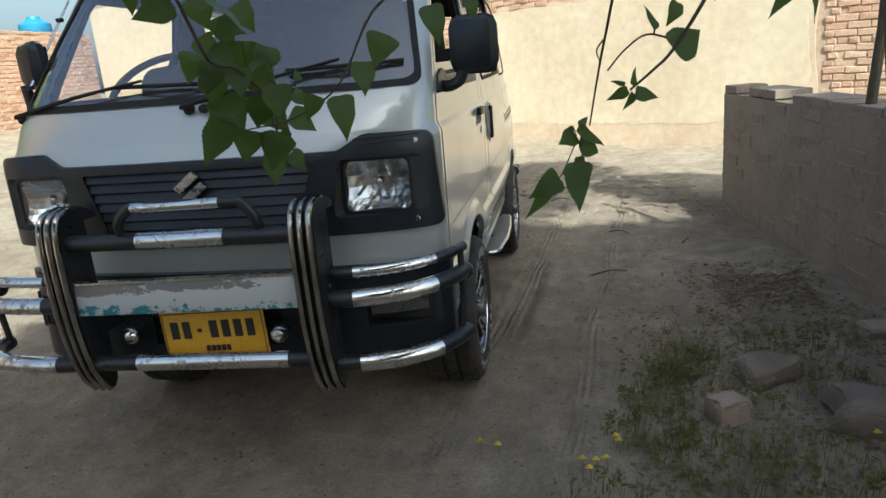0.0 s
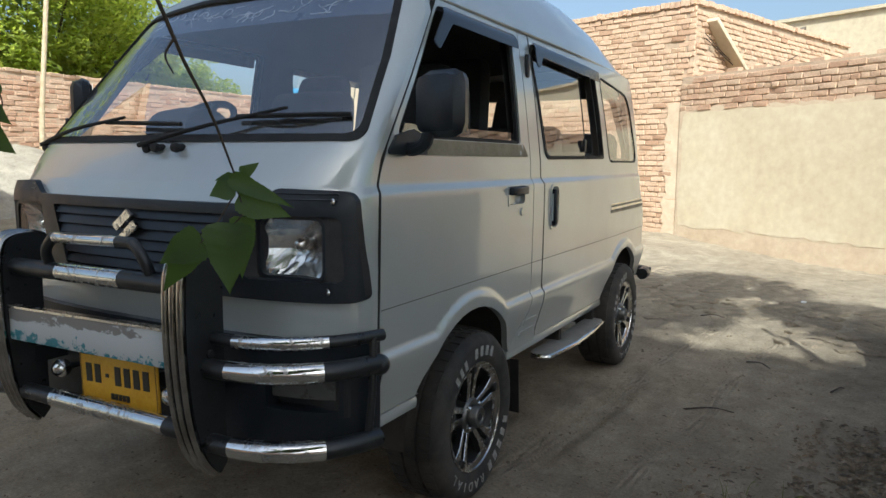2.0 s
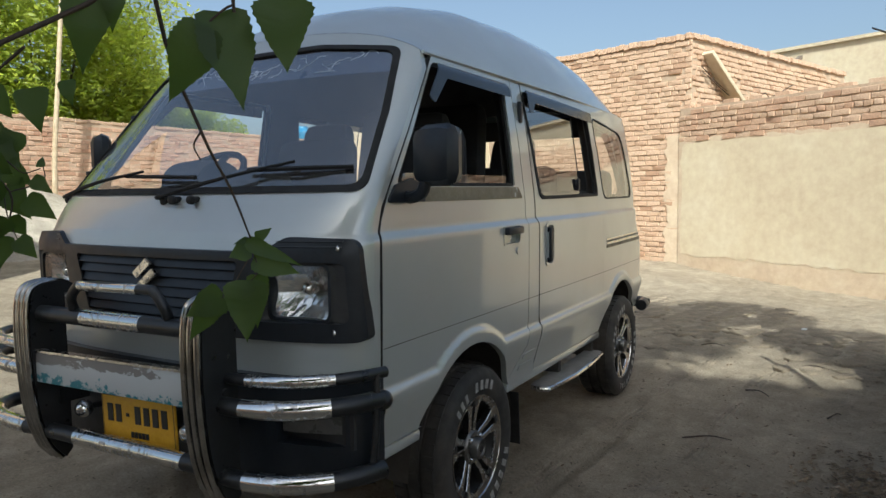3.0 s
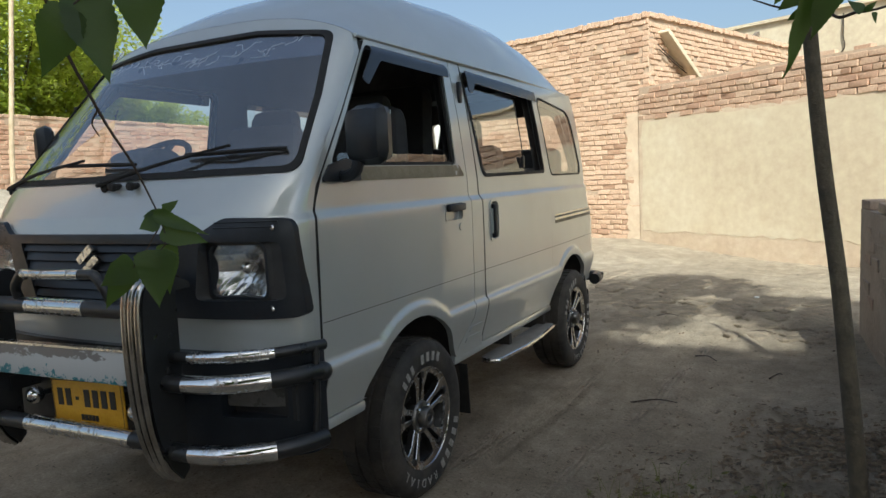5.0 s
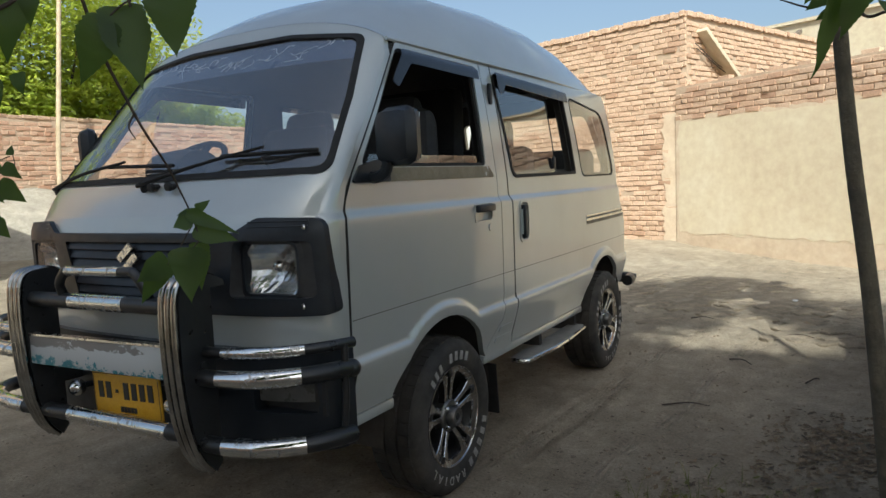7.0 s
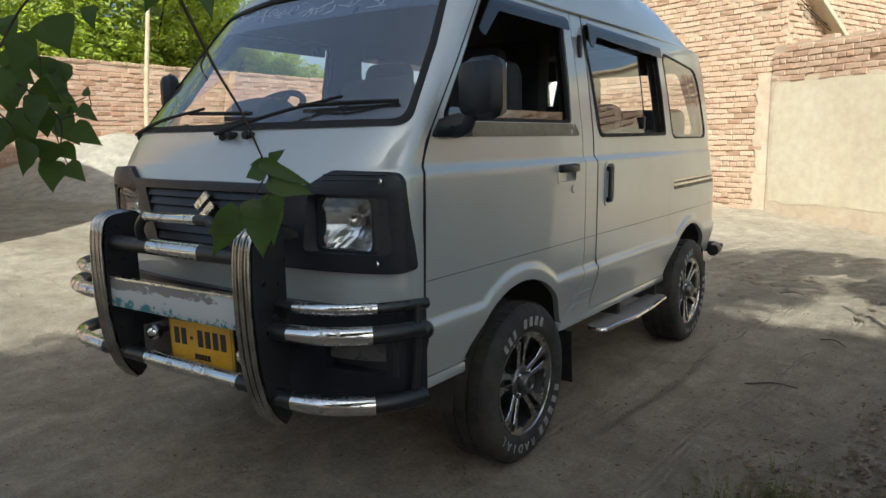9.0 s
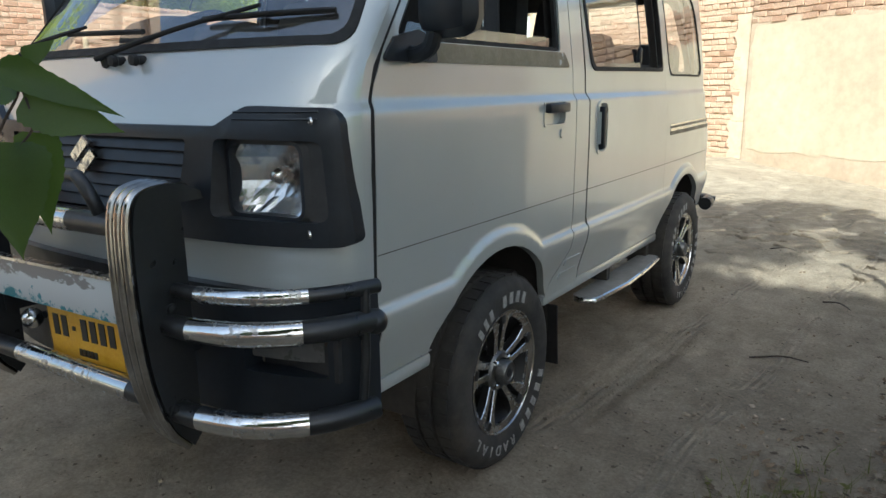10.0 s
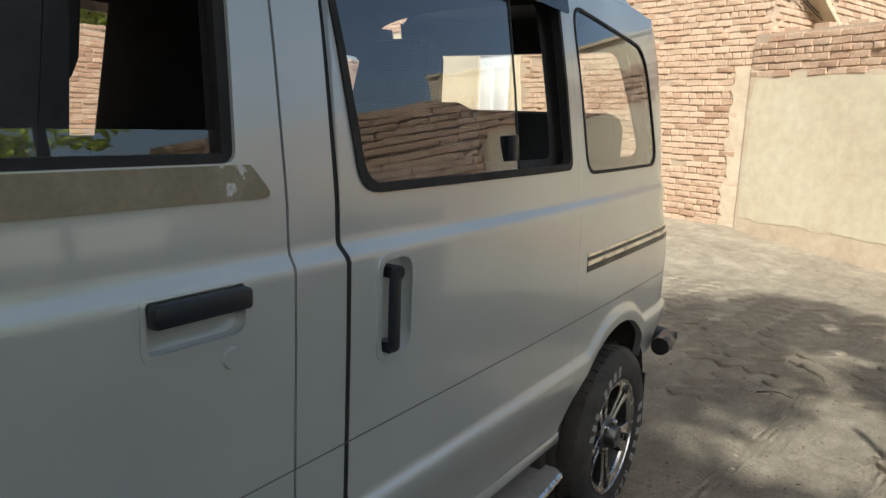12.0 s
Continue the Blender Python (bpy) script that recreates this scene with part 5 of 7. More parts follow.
def ground_z(x, y, fine=True):
    x, y = np.asarray(x, float), np.asarray(y, float)
    z = np.where(x < -2, 0.6 * (np.clip(-2 - x, 0, 9) / 8) ** 1.2, 0.0)
    z = z - 0.045 * np.clip(y - 4, 0, 6) * np.clip((x + 0.6) / 2.2, 0, 1)
    if fine:
        z = z + 0.020 * (value_noise(x, y, 1.3, 3) - 0.5) + 0.022 * (value_noise(x, y, 4.5, 5) - 0.5) + 0.016 * (value_noise(x, y, 14, 8) - 0.5) + 0.006 * (value_noise(x, y, 34, 9) - 0.5)
        # tyre tracks
        for x0, bend, ph in ((1.20, 0.03, 0.3), (0.79, 0.02, 1.1), (-1.25, 0.06, 2.0)):
            d = x - (x0 + bend * np.sin(0.55 * y + ph) + 0.11 * (y - 1))
            worn = np.clip((value_noise(x, y, 1.7, 21) - 0.30) * 5, 0, 1) * np.clip((y + 0.8) / 0.4, 0, 1) * np.clip((4.2 - y) / 0.8, 0, 1)
            inside = np.exp(-(d / 0.078) ** 6)
            ribs = 0.006 * np.cos(d * 2 * math.pi / 0.030) * (np.abs(d) < 0.042)
            lugs = 0.008 * np.tanh(3 * np.sin((y + 0.45 * np.abs(d)) * 2 * math.pi / 0.034)) * (np.abs(d) > 0.045)
            z = z - worn * inside * (0.006 + ribs + lugs)
            z = z + worn * 0.008 * np.exp(-((np.abs(d) - 0.10) / 0.025) ** 2)
        # keep the tyres on the ground
        near = np.exp(-(((np.abs(x) - 0.60) / 0.16) ** 4)) * (np.exp(-((y / 0.16) ** 4)) + np.exp(-(((y - 1.815) / 0.16) ** 4)))
        z = z * (1 - near)
    return z


xs = np.concatenate([np.linspace(-60, -11, 18)[:-1], np.linspace(-11, -2.6, 70)[:-1], np.linspace(-2.6, 0.55, 130)[:-1], np.linspace(0.55, 1.62, 140)[:-1], np.linspace(1.62, 3.2, 66)[:-1], np.linspace(3.2, 10, 20)[:-1], np.linspace(10, 60, 12)])
ys = np.concatenate([np.linspace(-50, -3, 18)[:-1], np.linspace(-3, -0.3, 105)[:-1], np.linspace(-0.3, 2.8, 380)[:-1], np.linspace(2.8, 8, 205)[:-1], np.linspace(8, 16, 40)[:-1], np.linspace(16, 160, 20)])
GX, GY = np.meshgrid(xs, ys)
GZ = ground_z(GX, GY)
me = bpy.data.meshes.new("ground")
nx, ny = len(xs), len(ys)
idx = np.arange(nx * ny).reshape(ny, nx)
quads = np.stack([idx[:-1, :-1], idx[:-1, 1:], idx[1:, 1:], idx[1:, :-1]], -1).reshape(-1, 4)
me.from_pydata(np.stack([GX, GY, GZ], -1).reshape(-1, 3).tolist(), [], quads.tolist())
me.polygons.foreach_set("use_smooth", [True] * len(me.polygons))
me.materials.append(SAND)
ground_ob = tagged(new("ground", me), "trodden sandy yard with tyre tracks", "ground", kind="structure")


# old brick paving that shows through the blown sand
pave_rng = random.Random(71)


def paver_mesh(seed):
    r = random.Random(seed)
    bm = box_bm((0, 0, 0), (0.218, 0.104, 0.06))
    for v in bm.verts:
        v.co += Vector([r.uniform(-0.004, 0.004) for _ in range(3)])
    bmesh.ops.bevel(bm, geom=bm.edges[:], offset=0.008, segments=1, affect="EDGES")
    return mesh_of("paving_brick", bm, PAVER, False)


PAVERS = [paver_mesh(k) for k in range(5)]
lay = Matrix.Rotation(radians(38), 4, "Z")
laid = []
for i in range(-30, 31):
    for j in range(-22, 23):
        # herringbone: one brick along, one across
        for cx, cy, turn_by in ((0.109, 0.0545, 0), (0.2725, 0.109, 90)):
            p = lay @ Vector((cx + 0.109 * (i + 2 * j), cy + 0.109 * (i - 2 * j), 0)) + Vector((1.05, 4.5, 0))
            bare = float(value_noise(p.x, p.y, 0.9, 81)) + 0.35 * float(value_noise(p.x, p.y, 3.1, 83))
            if -0.4 < p.x < 2.15 and 2.7 < p.y < 6.6 and bare > 0.40 + 0.14 * abs(p.y - 4.0):
                laid.append((abs(p.y - 3.6) + abs(p.x - 1.3), p, turn_by))
laid.sort(key=lambda q: q[0])
for _, p, turn_by in laid[:300]:
    ob = new("paving_brick", pave_rng.choice(PAVERS))
    ob.parent = ground_ob
    ob.matrix_local = Matrix.Translation((p.x, p.y, float(ground_z(p.x, p.y)) - 0.020 + pave_rng.uniform(-0.004, 0.004))) @ Matrix.Rotation(radians(38 + turn_by + pave_rng.uniform(-2, 2)), 4, "Z") @ Matrix.Rotation(pave_rng.uniform(-0.03, 0.03), 4, "X")


# ---- walls ----
def brick_mesh(name, seed, size, mat):
    r = random.Random(seed)
    bm = box_bm((0, 0, 0), size)
    for v in bm.verts:
        v.co += Vector([r.uniform(-0.0065, 0.0065) for _ in range(3)])
    bmesh.ops.bevel(bm, geom=bm.edges[:], offset=0.006, segments=1, affect="EDGES")
    me = mesh_of(name, bm, mat, False)
    return me


BRICK_SIZE = (0.220, 0.08, 0.068)
COURSE, PITCH = 0.082, 0.234


def brick_face(wall, a, b, z0, z1, mat, near, seed, skip=None, proud=0.012, count=300, header_rows=True):
    """Lays bricks on the face of a wall that runs from a to b; the face looks to the right of that way."""
    a, b = Vector(a), Vector(b)
    d = (b - a).normalized()
    n = Vector((d.y, -d.x))
    rng = random.Random(seed)
    meshes = [brick_mesh("brick", seed * 10 + k, BRICK_SIZE, mat) for k in range(4)]
    heads = [brick_mesh("brick", seed * 10 + 5 + k, (0.104, 0.08, 0.068), mat) for k in range(2)]
    places = []
    for row in range(int((z1 - z0) / COURSE)):
        z = z0 + (row + 0.5) * COURSE
        header = header_rows and row % 6 == 3
        pitch = 0.118 if header else PITCH
        u = (0.0 if row % 2 else -pitch / 2) + rng.uniform(-0.02, 0.02)
        while u < (b - a).length:
            c = u + pitch / 2
            length = pitch - 0.012
            full = (b - a).length
            use = heads if header else meshes
            if not header and (c < 0.115 or c > full - 0.115):
                use = heads
                c = min(max(c, 0.056), full - 0.056)
            if 0.05 < c < full - 0.05 and not (skip and skip(c, z)):
                wave = 0.006 * math.sin(c * 1.3 + seed)
                out = proud + rng.uniform(-0.009, 0.009) - (0.02 if rng.random() < 0.03 else 0)
                p = a + d * c + n * (out - 0.040)
                rot = Euler((rng.uniform(-0.012, 0.012), rng.uniform(-0.022, 0.022), math.atan2(d.y, d.x) + rng.uniform(-0.02, 0.02)))
                places.append(((p - Vector(near)).length, Matrix.Translation((p.x, p.y, z + wave + rng.uniform(-0.004, 0.004))) @ rot.to_matrix().to_4x4(), rng.choice(use)))
            u += pitch
    places.sort(key=lambda q: q[0])
    for _, m, me in places[:count]:
        ob = new("brick", me)
        ob.parent = wall
        ob.matrix_world = m
    rest = places[count:]
    if rest:
        verts, faces = [], []
        for _, m, me in rest:
            k = len(verts)
            verts += [tuple(m @ v.co) for v in me.vertices]
            faces += [tuple(i + k for i in f.vertices) for f in me.polygons]
        me = bpy.data.meshes.new("brickwork")
        me.from_pydata(verts, [], faces)
        me.materials.append(mat)
        ob = new("brickwork", me)
        ob.parent = wall
        tagged(ob, kind="stuff")


def core(name, a, b, thick, z0, z1, label, mat=None, top=0.0):
    """The mortar body of a wall; the seen face is the right one of the way from a to b."""
    a, b = Vector(a), Vector(b)
    d = (b - a).normalized()
    n = Vector((-d.y, d.x))
    c = (a + b) / 2 + n * thick / 2
    bm = box_bm((0, 0, 0), ((b - a).length, thick, z1 - z0))
    shifted(bm, Matrix.Translation((c.x, c.y, (z0 + z1) / 2)) @ Matrix.Rotation(math.atan2(d.y, d.x), 4, "Z"))
    return tagged(part(name, bm, mat or MORTAR, None, "", False), label, "wall", kind="structure")


def on_wall(a, b, s, out, z):
    a, b = Vector(a), Vector(b)
    d = (b - a).normalized()
    p = a + d * s + Vector((d.y, -d.x)) * out
    return Vector((p.x, p.y, z))


# plastered yard wall with a brick band on top
PA, PB = (-0.50, 9.30), (7.2, 4.633)
yard = core("wall_north", PA, PB, 0.22, -0.4, 2.40, "sandy plastered yard wall with bare brick courses on top")
edge_rng = random.Random(12)


def ragged(n, s0, s1, base, amp):
    return [(s0 + (s1 - s0) * i / n, base + edge_rng.uniform(-amp, amp)) for i in range(n + 1)]


def wall_sheet(a, b, outline, out, mat, parent, label, wave=0.006):
    """A coat on a wall's face, with a slightly uneven surface."""
    back = tuple(on_wall(a, b, 0, -out, 0) - on_wall(a, b, 0, 0, 0))
    s0, s1 = min(p[0] for p in outline), max(p[0] for p in outline)
    z0, z1 = min(p[1] for p in outline), max(p[1] for p in outline)
    return part("plaster_sheet", panel(outline, [], lambda u, z: on_wall(a, b, u, out + wave * math.sin(u * 2.1) * math.sin(z * 2.7), z), back, span(s0, s1, 0.2), span(z0, z1, 0.2)), mat, parent, label)


def jagged(n, z0, z1, base, amp):
    return [(base + edge_rng.uniform(-amp, amp), z0 + (z1 - z0) * i / n) for i in range(n + 1)]


mud_coat = [(0.0, -0.35), (5.2, -0.35), *jagged(6, 0.0, 1.8, 5.2, 0.04), *ragged(44, 5.15, 0.3, 1.915, 0.022), (0.14, 1.98), (0.0, 2.0)]
wall_sheet(PA, PB, mud_coat, 0.020, MUDCOAT, yard, "brown mud render under the plaster")
coat = [*ragged(36, 0.06, 5.1, 0.15, 0.035), *jagged(9, 0.25, 1.7, 5.12, 0.04), *ragged(44, 5.1, 0.10, 1.862, 0.014), *jagged(14, 1.80, 0.2, 0.055, 0.028)]
wall_sheet(PA, PB, coat, 0.024, PLASTER, yard, "sandy beige plaster")
brick_face(yard, PA, PB, 1.88, 2.38, REDBRICK, (1.5, 8), 21, lambda s, z: s < 0.32 and z > 2.30, 0.024)
brick_face(yard, on_wall(PA, PB, 5.25, 0, 0)[:2], PB, -0.2, 1.88, REDBRICK, (4, 6.5), 22, None, 0.014, 120)
for s0 in np.arange(0.45, 5.6, 0.42):
    lump = box_bm(on_wall(PA, PB, float(s0), -0.10 + 0.02 * math.sin(s0 * 9), 2.425), (0.21, 0.11, 0.06), Matrix.Rotation(-0.545 + 0.1 * math.sin(s0 * 5), 4, "Z"), bevel=0.006)
    part("brick", lump, REDBRICK, yard, smooth=False)

# brick house behind it
C0 = (-0.33, 9.275)
CL, CR = (-9.21, 12.04), (1.67, 14.895)
left_face = core("wall_house_front", CL, C0, 0.24, -0.3, 3.465, "pale brick house wall with a projecting top course")
right_face = core("wall_house_side", (C0[0] + 0.0, C0[1]), CR, 0.24, -0.3, 3.465, "pale brick house side wall with wires")
LL = (Vector(C0) - Vector(CL)).length


def patch(s, z):
    return s < LL - 4.15 and z < 2.95 or LL - 5.32 < s < LL - 4.4 and z < 2.45


brick_face(left_face, CL, C0, -0.085, 3.465, PALEBRICK, (-0.6, 9.3), 31, patch, 0.018)
brick_face(right_face, C0, CR, 1.665, 3.465, PALEBRICK, (0, 9.5), 33, None, 0.018)


def coping(wall, a, b, z, seed):
    """Bricks on edge along the top, over a shadow line."""
    a, b = Vector(a), Vector(b)
    d = (b - a).normalized()
    r = random.Random(seed)
    me = [brick_mesh("brick", seed + k, (0.078, 0.25, 0.085), PALEBRICK) for k in range(3)]
    u, k = 0.03, 0
    while u < (b - a).length:
        p = on_wall(a, b, u, 0.040 - 0.12 + r.uniform(-0.008, 0.008), z + r.uniform(-0.010, 0.012))
        ob = new("brick", r.choice(me))
        ob.parent = wall
        ob.matrix_world = Matrix.Translation(p) @ Matrix.Rotation(math.atan2(d.y, d.x) + r.uniform(-0.04, 0.04), 4, "Z")
        u += 0.083


coping(left_face, CL, C0, 3.495, 41)
coping(right_face, C0, CR, 3.495, 47)
pl = [(0.02, 0.0), (LL - 4.25, 0.0), (LL - 4.2, 1.4), (LL - 4.3, 2.2), (LL - 4.22, 2.9), (0.02, 2.92)]
wall_sheet(CL, C0, pl, 0.020, PLASTER, left_face, "sandy beige plaster", 0.0)
smear = [(LL - 0.12, -0.10), (LL - 0.12, 2.02), *jagged(26, 2.0, -0.1, LL - 0.40, 0.055)]
wall_sheet(CL, C0, smear, 0.027, MUDCOAT, left_face, "mud smeared over the brick corner", 0.003)
ang = math.atan2(C0[1] - CL[1], C0[0] - CL[0])
door_ob = thing("door_1", "white painted metal house door in brick wall", "door")
tagged(door_ob, kind="structure")
dm = Matrix.Translation(on_wall(CL, C0, LL - 4.86, 0.03, 1.20)) @ Matrix.Rotation(ang, 4, "Z")
part("door_leaf", shifted(box_bm((0, 0, 0), (0.80, 0.04, 2.30), bevel=0.004), dm), WHITEPAINT, door_ob)
for x in (-0.44, 0.44):
    part("door_jamb", shifted(box_bm((x, -0.01, 0.0), (0.07, 0.08, 2.36)), dm), PLASTER, door_ob)
part("door_head", shifted(box_bm((0, -0.01, 1.21), (0.95, 0.08, 0.07)), dm), PLASTER, door_ob)
for x, z in ((-0.18, 0.55), (0.18, 0.55), (-0.18, -0.5), (0.18, -0.5)):
    part("door_panel", shifted(box_bm((x, -0.025, z), (0.28, 0.015, 0.85), bevel=0.004), dm), WHITEPAINT, door_ob)
# leaning concrete slab and loose wires on the side wall
slab_dir = on_wall(C0, CR, 1.25, 0.14, 2.46) - on_wall(C0, CR, 0.30, 0.03, 3.24)
slab = thing("leaning_slab", "pale broken plaster slab leaning on brick house wall", "slab")
q = slab_dir.to_track_quat("X", "Z").to_matrix().to_4x4()
mid = (on_wall(C0, CR, 1.25, 0.14, 2.46) + on_wall(C0, CR, 0.30, 0.03, 3.24)) / 2
part("slab_body", box_bm(mid, (slab_dir.length * 1.05, 0.34, 0.07), q, bevel=0.012), PLASTER, slab)
for k, pts in enumerate((((0.15, 0.06, 3.05), (0.9, 0.10, 2.72), (1.8, 0.10, 2.62), (3.2, 0.08, 2.86)), ((0.2, 0.05, 2.98), (1.2, 0.12, 2.60), (2.3, 0.12, 2.72), (3.4, 0.06, 3.05)), ((1.9, 0.08, 2.45), (2.2, 0.10, 2.80), (2.6, 0.10, 2.52)))):
    wire = part("loose_wire", tube_bm(curve_pts([on_wall(C0, CR, *p) for p in pts], 6), 0.008, 5), TWIG)
    tagged(wire, "thin dark loose wire against brick house wall", "wire", "wires on the house wall")
# plastered house farther back
far_house = thing("plastered_house", "sandy plastered house with flat roof edge", "house")
hm = Matrix.Translation((6.2, 17.4, 2.15)) @ Matrix.Rotation(radians(-24), 4, "Z")
part("wall", shifted(box_bm((-1.1, 0, 0.05), (11.2, 3.0, 5.0)), hm), PLASTER, far_house, smooth=False)
part("parapet", shifted(box_bm((-1.1, -1.5, 2.57), (11.3, 0.16, 0.08)), hm), PLASTER, far_house, smooth=False)
part("roof_spout", shifted(box_bm((-5.4, -1.62, 2.26), (0.12, 0.34, 0.08), Matrix.Rotation(0.5, 4, "X")), hm), STONE, far_house, smooth=False)
part("crack_wire", shifted(tube_bm(curve_pts([(-3.3, -1.53, 2.4), (-3.3, -1.54, 1.9), (-3.35, -1.53, 1.5), (-4.3, -1.54, 1.0)], 6), 0.015, 5), hm), TWIG, far_house)

# boundary wall on the other side of the yard
WA, WB = (-10.0, 13.0), (-10.0, -6.0)
west = core("wall_west", WA, WB, -0.24, 0.2, 2.50, "long red brick boundary wall behind a sand heap")
brick_face(west, WB, WA, 0.45, 2.44, BRICK, (-10, 4.5), 51, None, 0.012)
cap = brick_mesh("brick", 77, (0.24, 0.225, 0.05), PALEBRICK)
for y in np.arange(-1.5, 12.8, 0.236):
    ob = new("brick", cap)
    ob.parent = west
    ob.matrix_world = Matrix.Translation((-10.10 + 0.01 * math.sin(y * 7), float(y), 2.495 + 0.006 * math.sin(y * 11))) @ Matrix.Rotation(0.03 * math.sin(y * 5), 4, "Z")

# low garden wall, mud smeared
GA, GB = (2.19, 3.03), (2.62, -1.4)
low = core("wall_low", GA, GB, 0.23, -0.1, 0.82, "low mud-smeared brick wall with uneven top", MUD)
brick_face(low, GA, GB, 0.0, 0.83, OLDBRICK, (2.3, 2), 61, None, -0.005, 200, False)
endd = (Vector(GB) - Vector(GA)).normalized()
endn = Vector((-endd.y, endd.x))
brick_face(low, Vector(GA) + endn * 0.23, GA, 0.0, 0.83, OLDBRICK, (2.3, 2), 62, None, 0.012, 40, False)
r = random.Random(5)
for k in range(18):
    p = Vector(GA) + endd * (0.12 + 0.245 * k) + endn * 0.115
    if r.random() < 0.85:
        part("brick", box_bm((p.x, p.y, 0.845 + r.uniform(-0.012, 0.012)), (0.22, 0.225, 0.055), Matrix.Rotation(math.atan2(endd.y, endd.x) + r.uniform(-0.06, 0.06), 4, "Z"), bevel=0.006), OLDBRICK, low, smooth=False)

# unseen house block, added behind to throw the shadow on the yard's left
shade_house = thing("unseen_shade_house", "unseen brick house block added to shade the yard's left side", "house")
part("wall", box_bm((-7.75, -1.05, 2.15), (6.0, 1.4, 4.8)), PALEBRICK, shade_house, smooth=False)
part("parapet", box_bm((-7.75, -1.05, 4.62), (6.1, 1.5, 0.14)), PALEBRICK, shade_house, smooth=False)

# unseen plain wall, added behind the walker to close the yard and hold back light
core("wall_south", (14.0, -7.6), (-4.0, -7.6), 0.24, -0.3, 2.3, "unseen plain brick wall added to close the yard", PALEBRICK)


# ---- sand heap, pole, far things ----
bm = bmesh.new()
rings = []
for j in range(26):
    t = j / 25
    row = []
    for i in range(64):
        a = 2 * math.pi * i / 64
        rad = 2.35 * t * (1 + 0.10 * math.sin(2 * a + 1) + 0.05 * math.sin(5 * a))
        x, y = -8.85 + rad * math.cos(a) * 0.85, 3.95 + rad * math.sin(a)
        x = max(x, -9.97)
        h = 0.92 * (1 - t) ** 1.15 * (1 - 0.10 * math.exp(-(t / 0.08) ** 2)) + 0.03 * (float(value_noise(x, y, 3, 4)) - 0.5)
        row.append(bm.verts.new((x, y, float(ground_z(x, y, False)) + max(-0.03, h - 0.03))))
    rings.append(row)
for a, b in zip(rings, rings[1:]):
    for i in range(64):
        bm.faces.new((a[i], a[(i + 1) % 64], b[(i + 1) % 64], b[i]))
bmesh.ops.remove_doubles(bm, verts=bm.verts, dist=1e-4)
tagged(part("sand_mound", bm, HEAPSAND, None, angle=60), "pale sand heap against brick boundary wall", "sand heap")

pole = thing("wooden_pole", "pale peeled wooden pole before brick boundary wall", "pole", at=(-9.62, 4.80, 0.5))
part("shaft", tube_bm(curve_pts([(0, 0, -0.1), (0.02, 0.03, 1.2), (0.05, 0.15, 2.6), (0.09, 0.27, 4.0)], 5), (0.045, 0.036), 10), PALEWOOD, pole)
part("fork", tube_bm([(0.09, 0.27, 3.95), (0.12, 0.43, 4.25)], (0.032, 0.024), 8), PALEWOOD, pole)
part("fork", tube_bm([(0.09, 0.27, 3.95), (0.07, 0.13, 4.28)], (0.032, 0.024), 8), PALEWOOD, pole)

tank = thing("water_tank", "blue plastic water tank on brick stand", "water tank", at=(-11.7, 13.4, 0.5))
part("stand", box_bm((0, 0, 0.8), (1.0, 1.0, 1.7), bevel=0.02), BRICK, tank, "brick stand")
tb = lathe([(0.0, 0.0), (0.36, 0.0), (0.37, 0.20), (0.35, 0.24), (0.37, 0.28), (0.37, 0.50), (0.35, 0.54), (0.37, 0.58), (0.36, 0.74), (0.16, 0.86), (0.14, 0.92), (0.0, 0.93)], 28)
part("barrel", shifted(tb, Matrix.Translation((0, 0, 1.65)) @ Matrix.Rotation(radians(-90), 4, "Y")), BLUE, tank)
for x, y in ((-13.5, 19.0), (-12.8, 20.5)):
    up = thing("utility_pole", "thin weathered utility pole beyond boundary wall", "utility pole", "utility poles", at=(x, y, 0.6))
    part("shaft", tube_bm([(0, 0, -0.1), (0.05, 0, 5.2)], (0.09, 0.06), 8), PALEWOOD, up)
    part("cross_arm", box_bm((0.05, 0, 4.4), (0.9, 0.07, 0.07)), PALEWOOD, up)
for k in range(3):
    cable = part("overhead_wire", tube_bm(curve_pts([(-16, -2 + k * 0.5, 8.6 + k * 0.25), (-3, 12, 7.6 + k * 0.25), (10, 30, 8.6 + k * 0.25)], 8), 0.010, 5), TWIG)
    tagged(cable, "thin dark overhead wire across the sky", "wire", "overhead wires")


# ---- plants ----
def leaf_bm(length, width, seed, bend=0.25, fold=0.25, teeth=True):
    """One broad toothed leaf with a folded middle and a drooping tip; it grows along +y."""
    r = random.Random(seed)
    bm = bmesh.new()
    n = 24
    mid, lft, rgt = [], [], []
    ph = r.uniform(0, 6.28)
    lop = r.uniform(-0.12, 0.12)
    for i in range(n + 1):
        t = i / n
        w = width / 2 * (math.sin(math.pi * min(1, t * 1.02) ** 0.62) ** 0.9) * (1.0 - 0.35 * t ** 3) + 0.0004
        if teeth and 0 < i < n:
            w *= 1 + (0.045 if i % 2 else -0.035) + 0.10 * math.sin(t * 13 + ph) * (1 - t)
        y = length * t
        z = -bend * length * t * t
        mid.append(bm.verts.new((lop * length * t * (1 - t), y, z)))
        up = fold * w + 0.03 * width * math.sin(t * 9 + seed)
        lft.append(bm.verts.new((-w + lop * length * t * (1 - t), y - 0.25 * w, z + up)))
        rgt.append(bm.verts.new((w + lop * length * t * (1 - t), y - 0.25 * w, z + up * r.uniform(0.8, 1.1))))
    for i in range(n):
        bm.faces.new((lft[i], mid[i], mid[i + 1], lft[i + 1]))
        bm.faces.new((mid[i], rgt[i], rgt[i + 1], mid[i + 1]))
    return bm


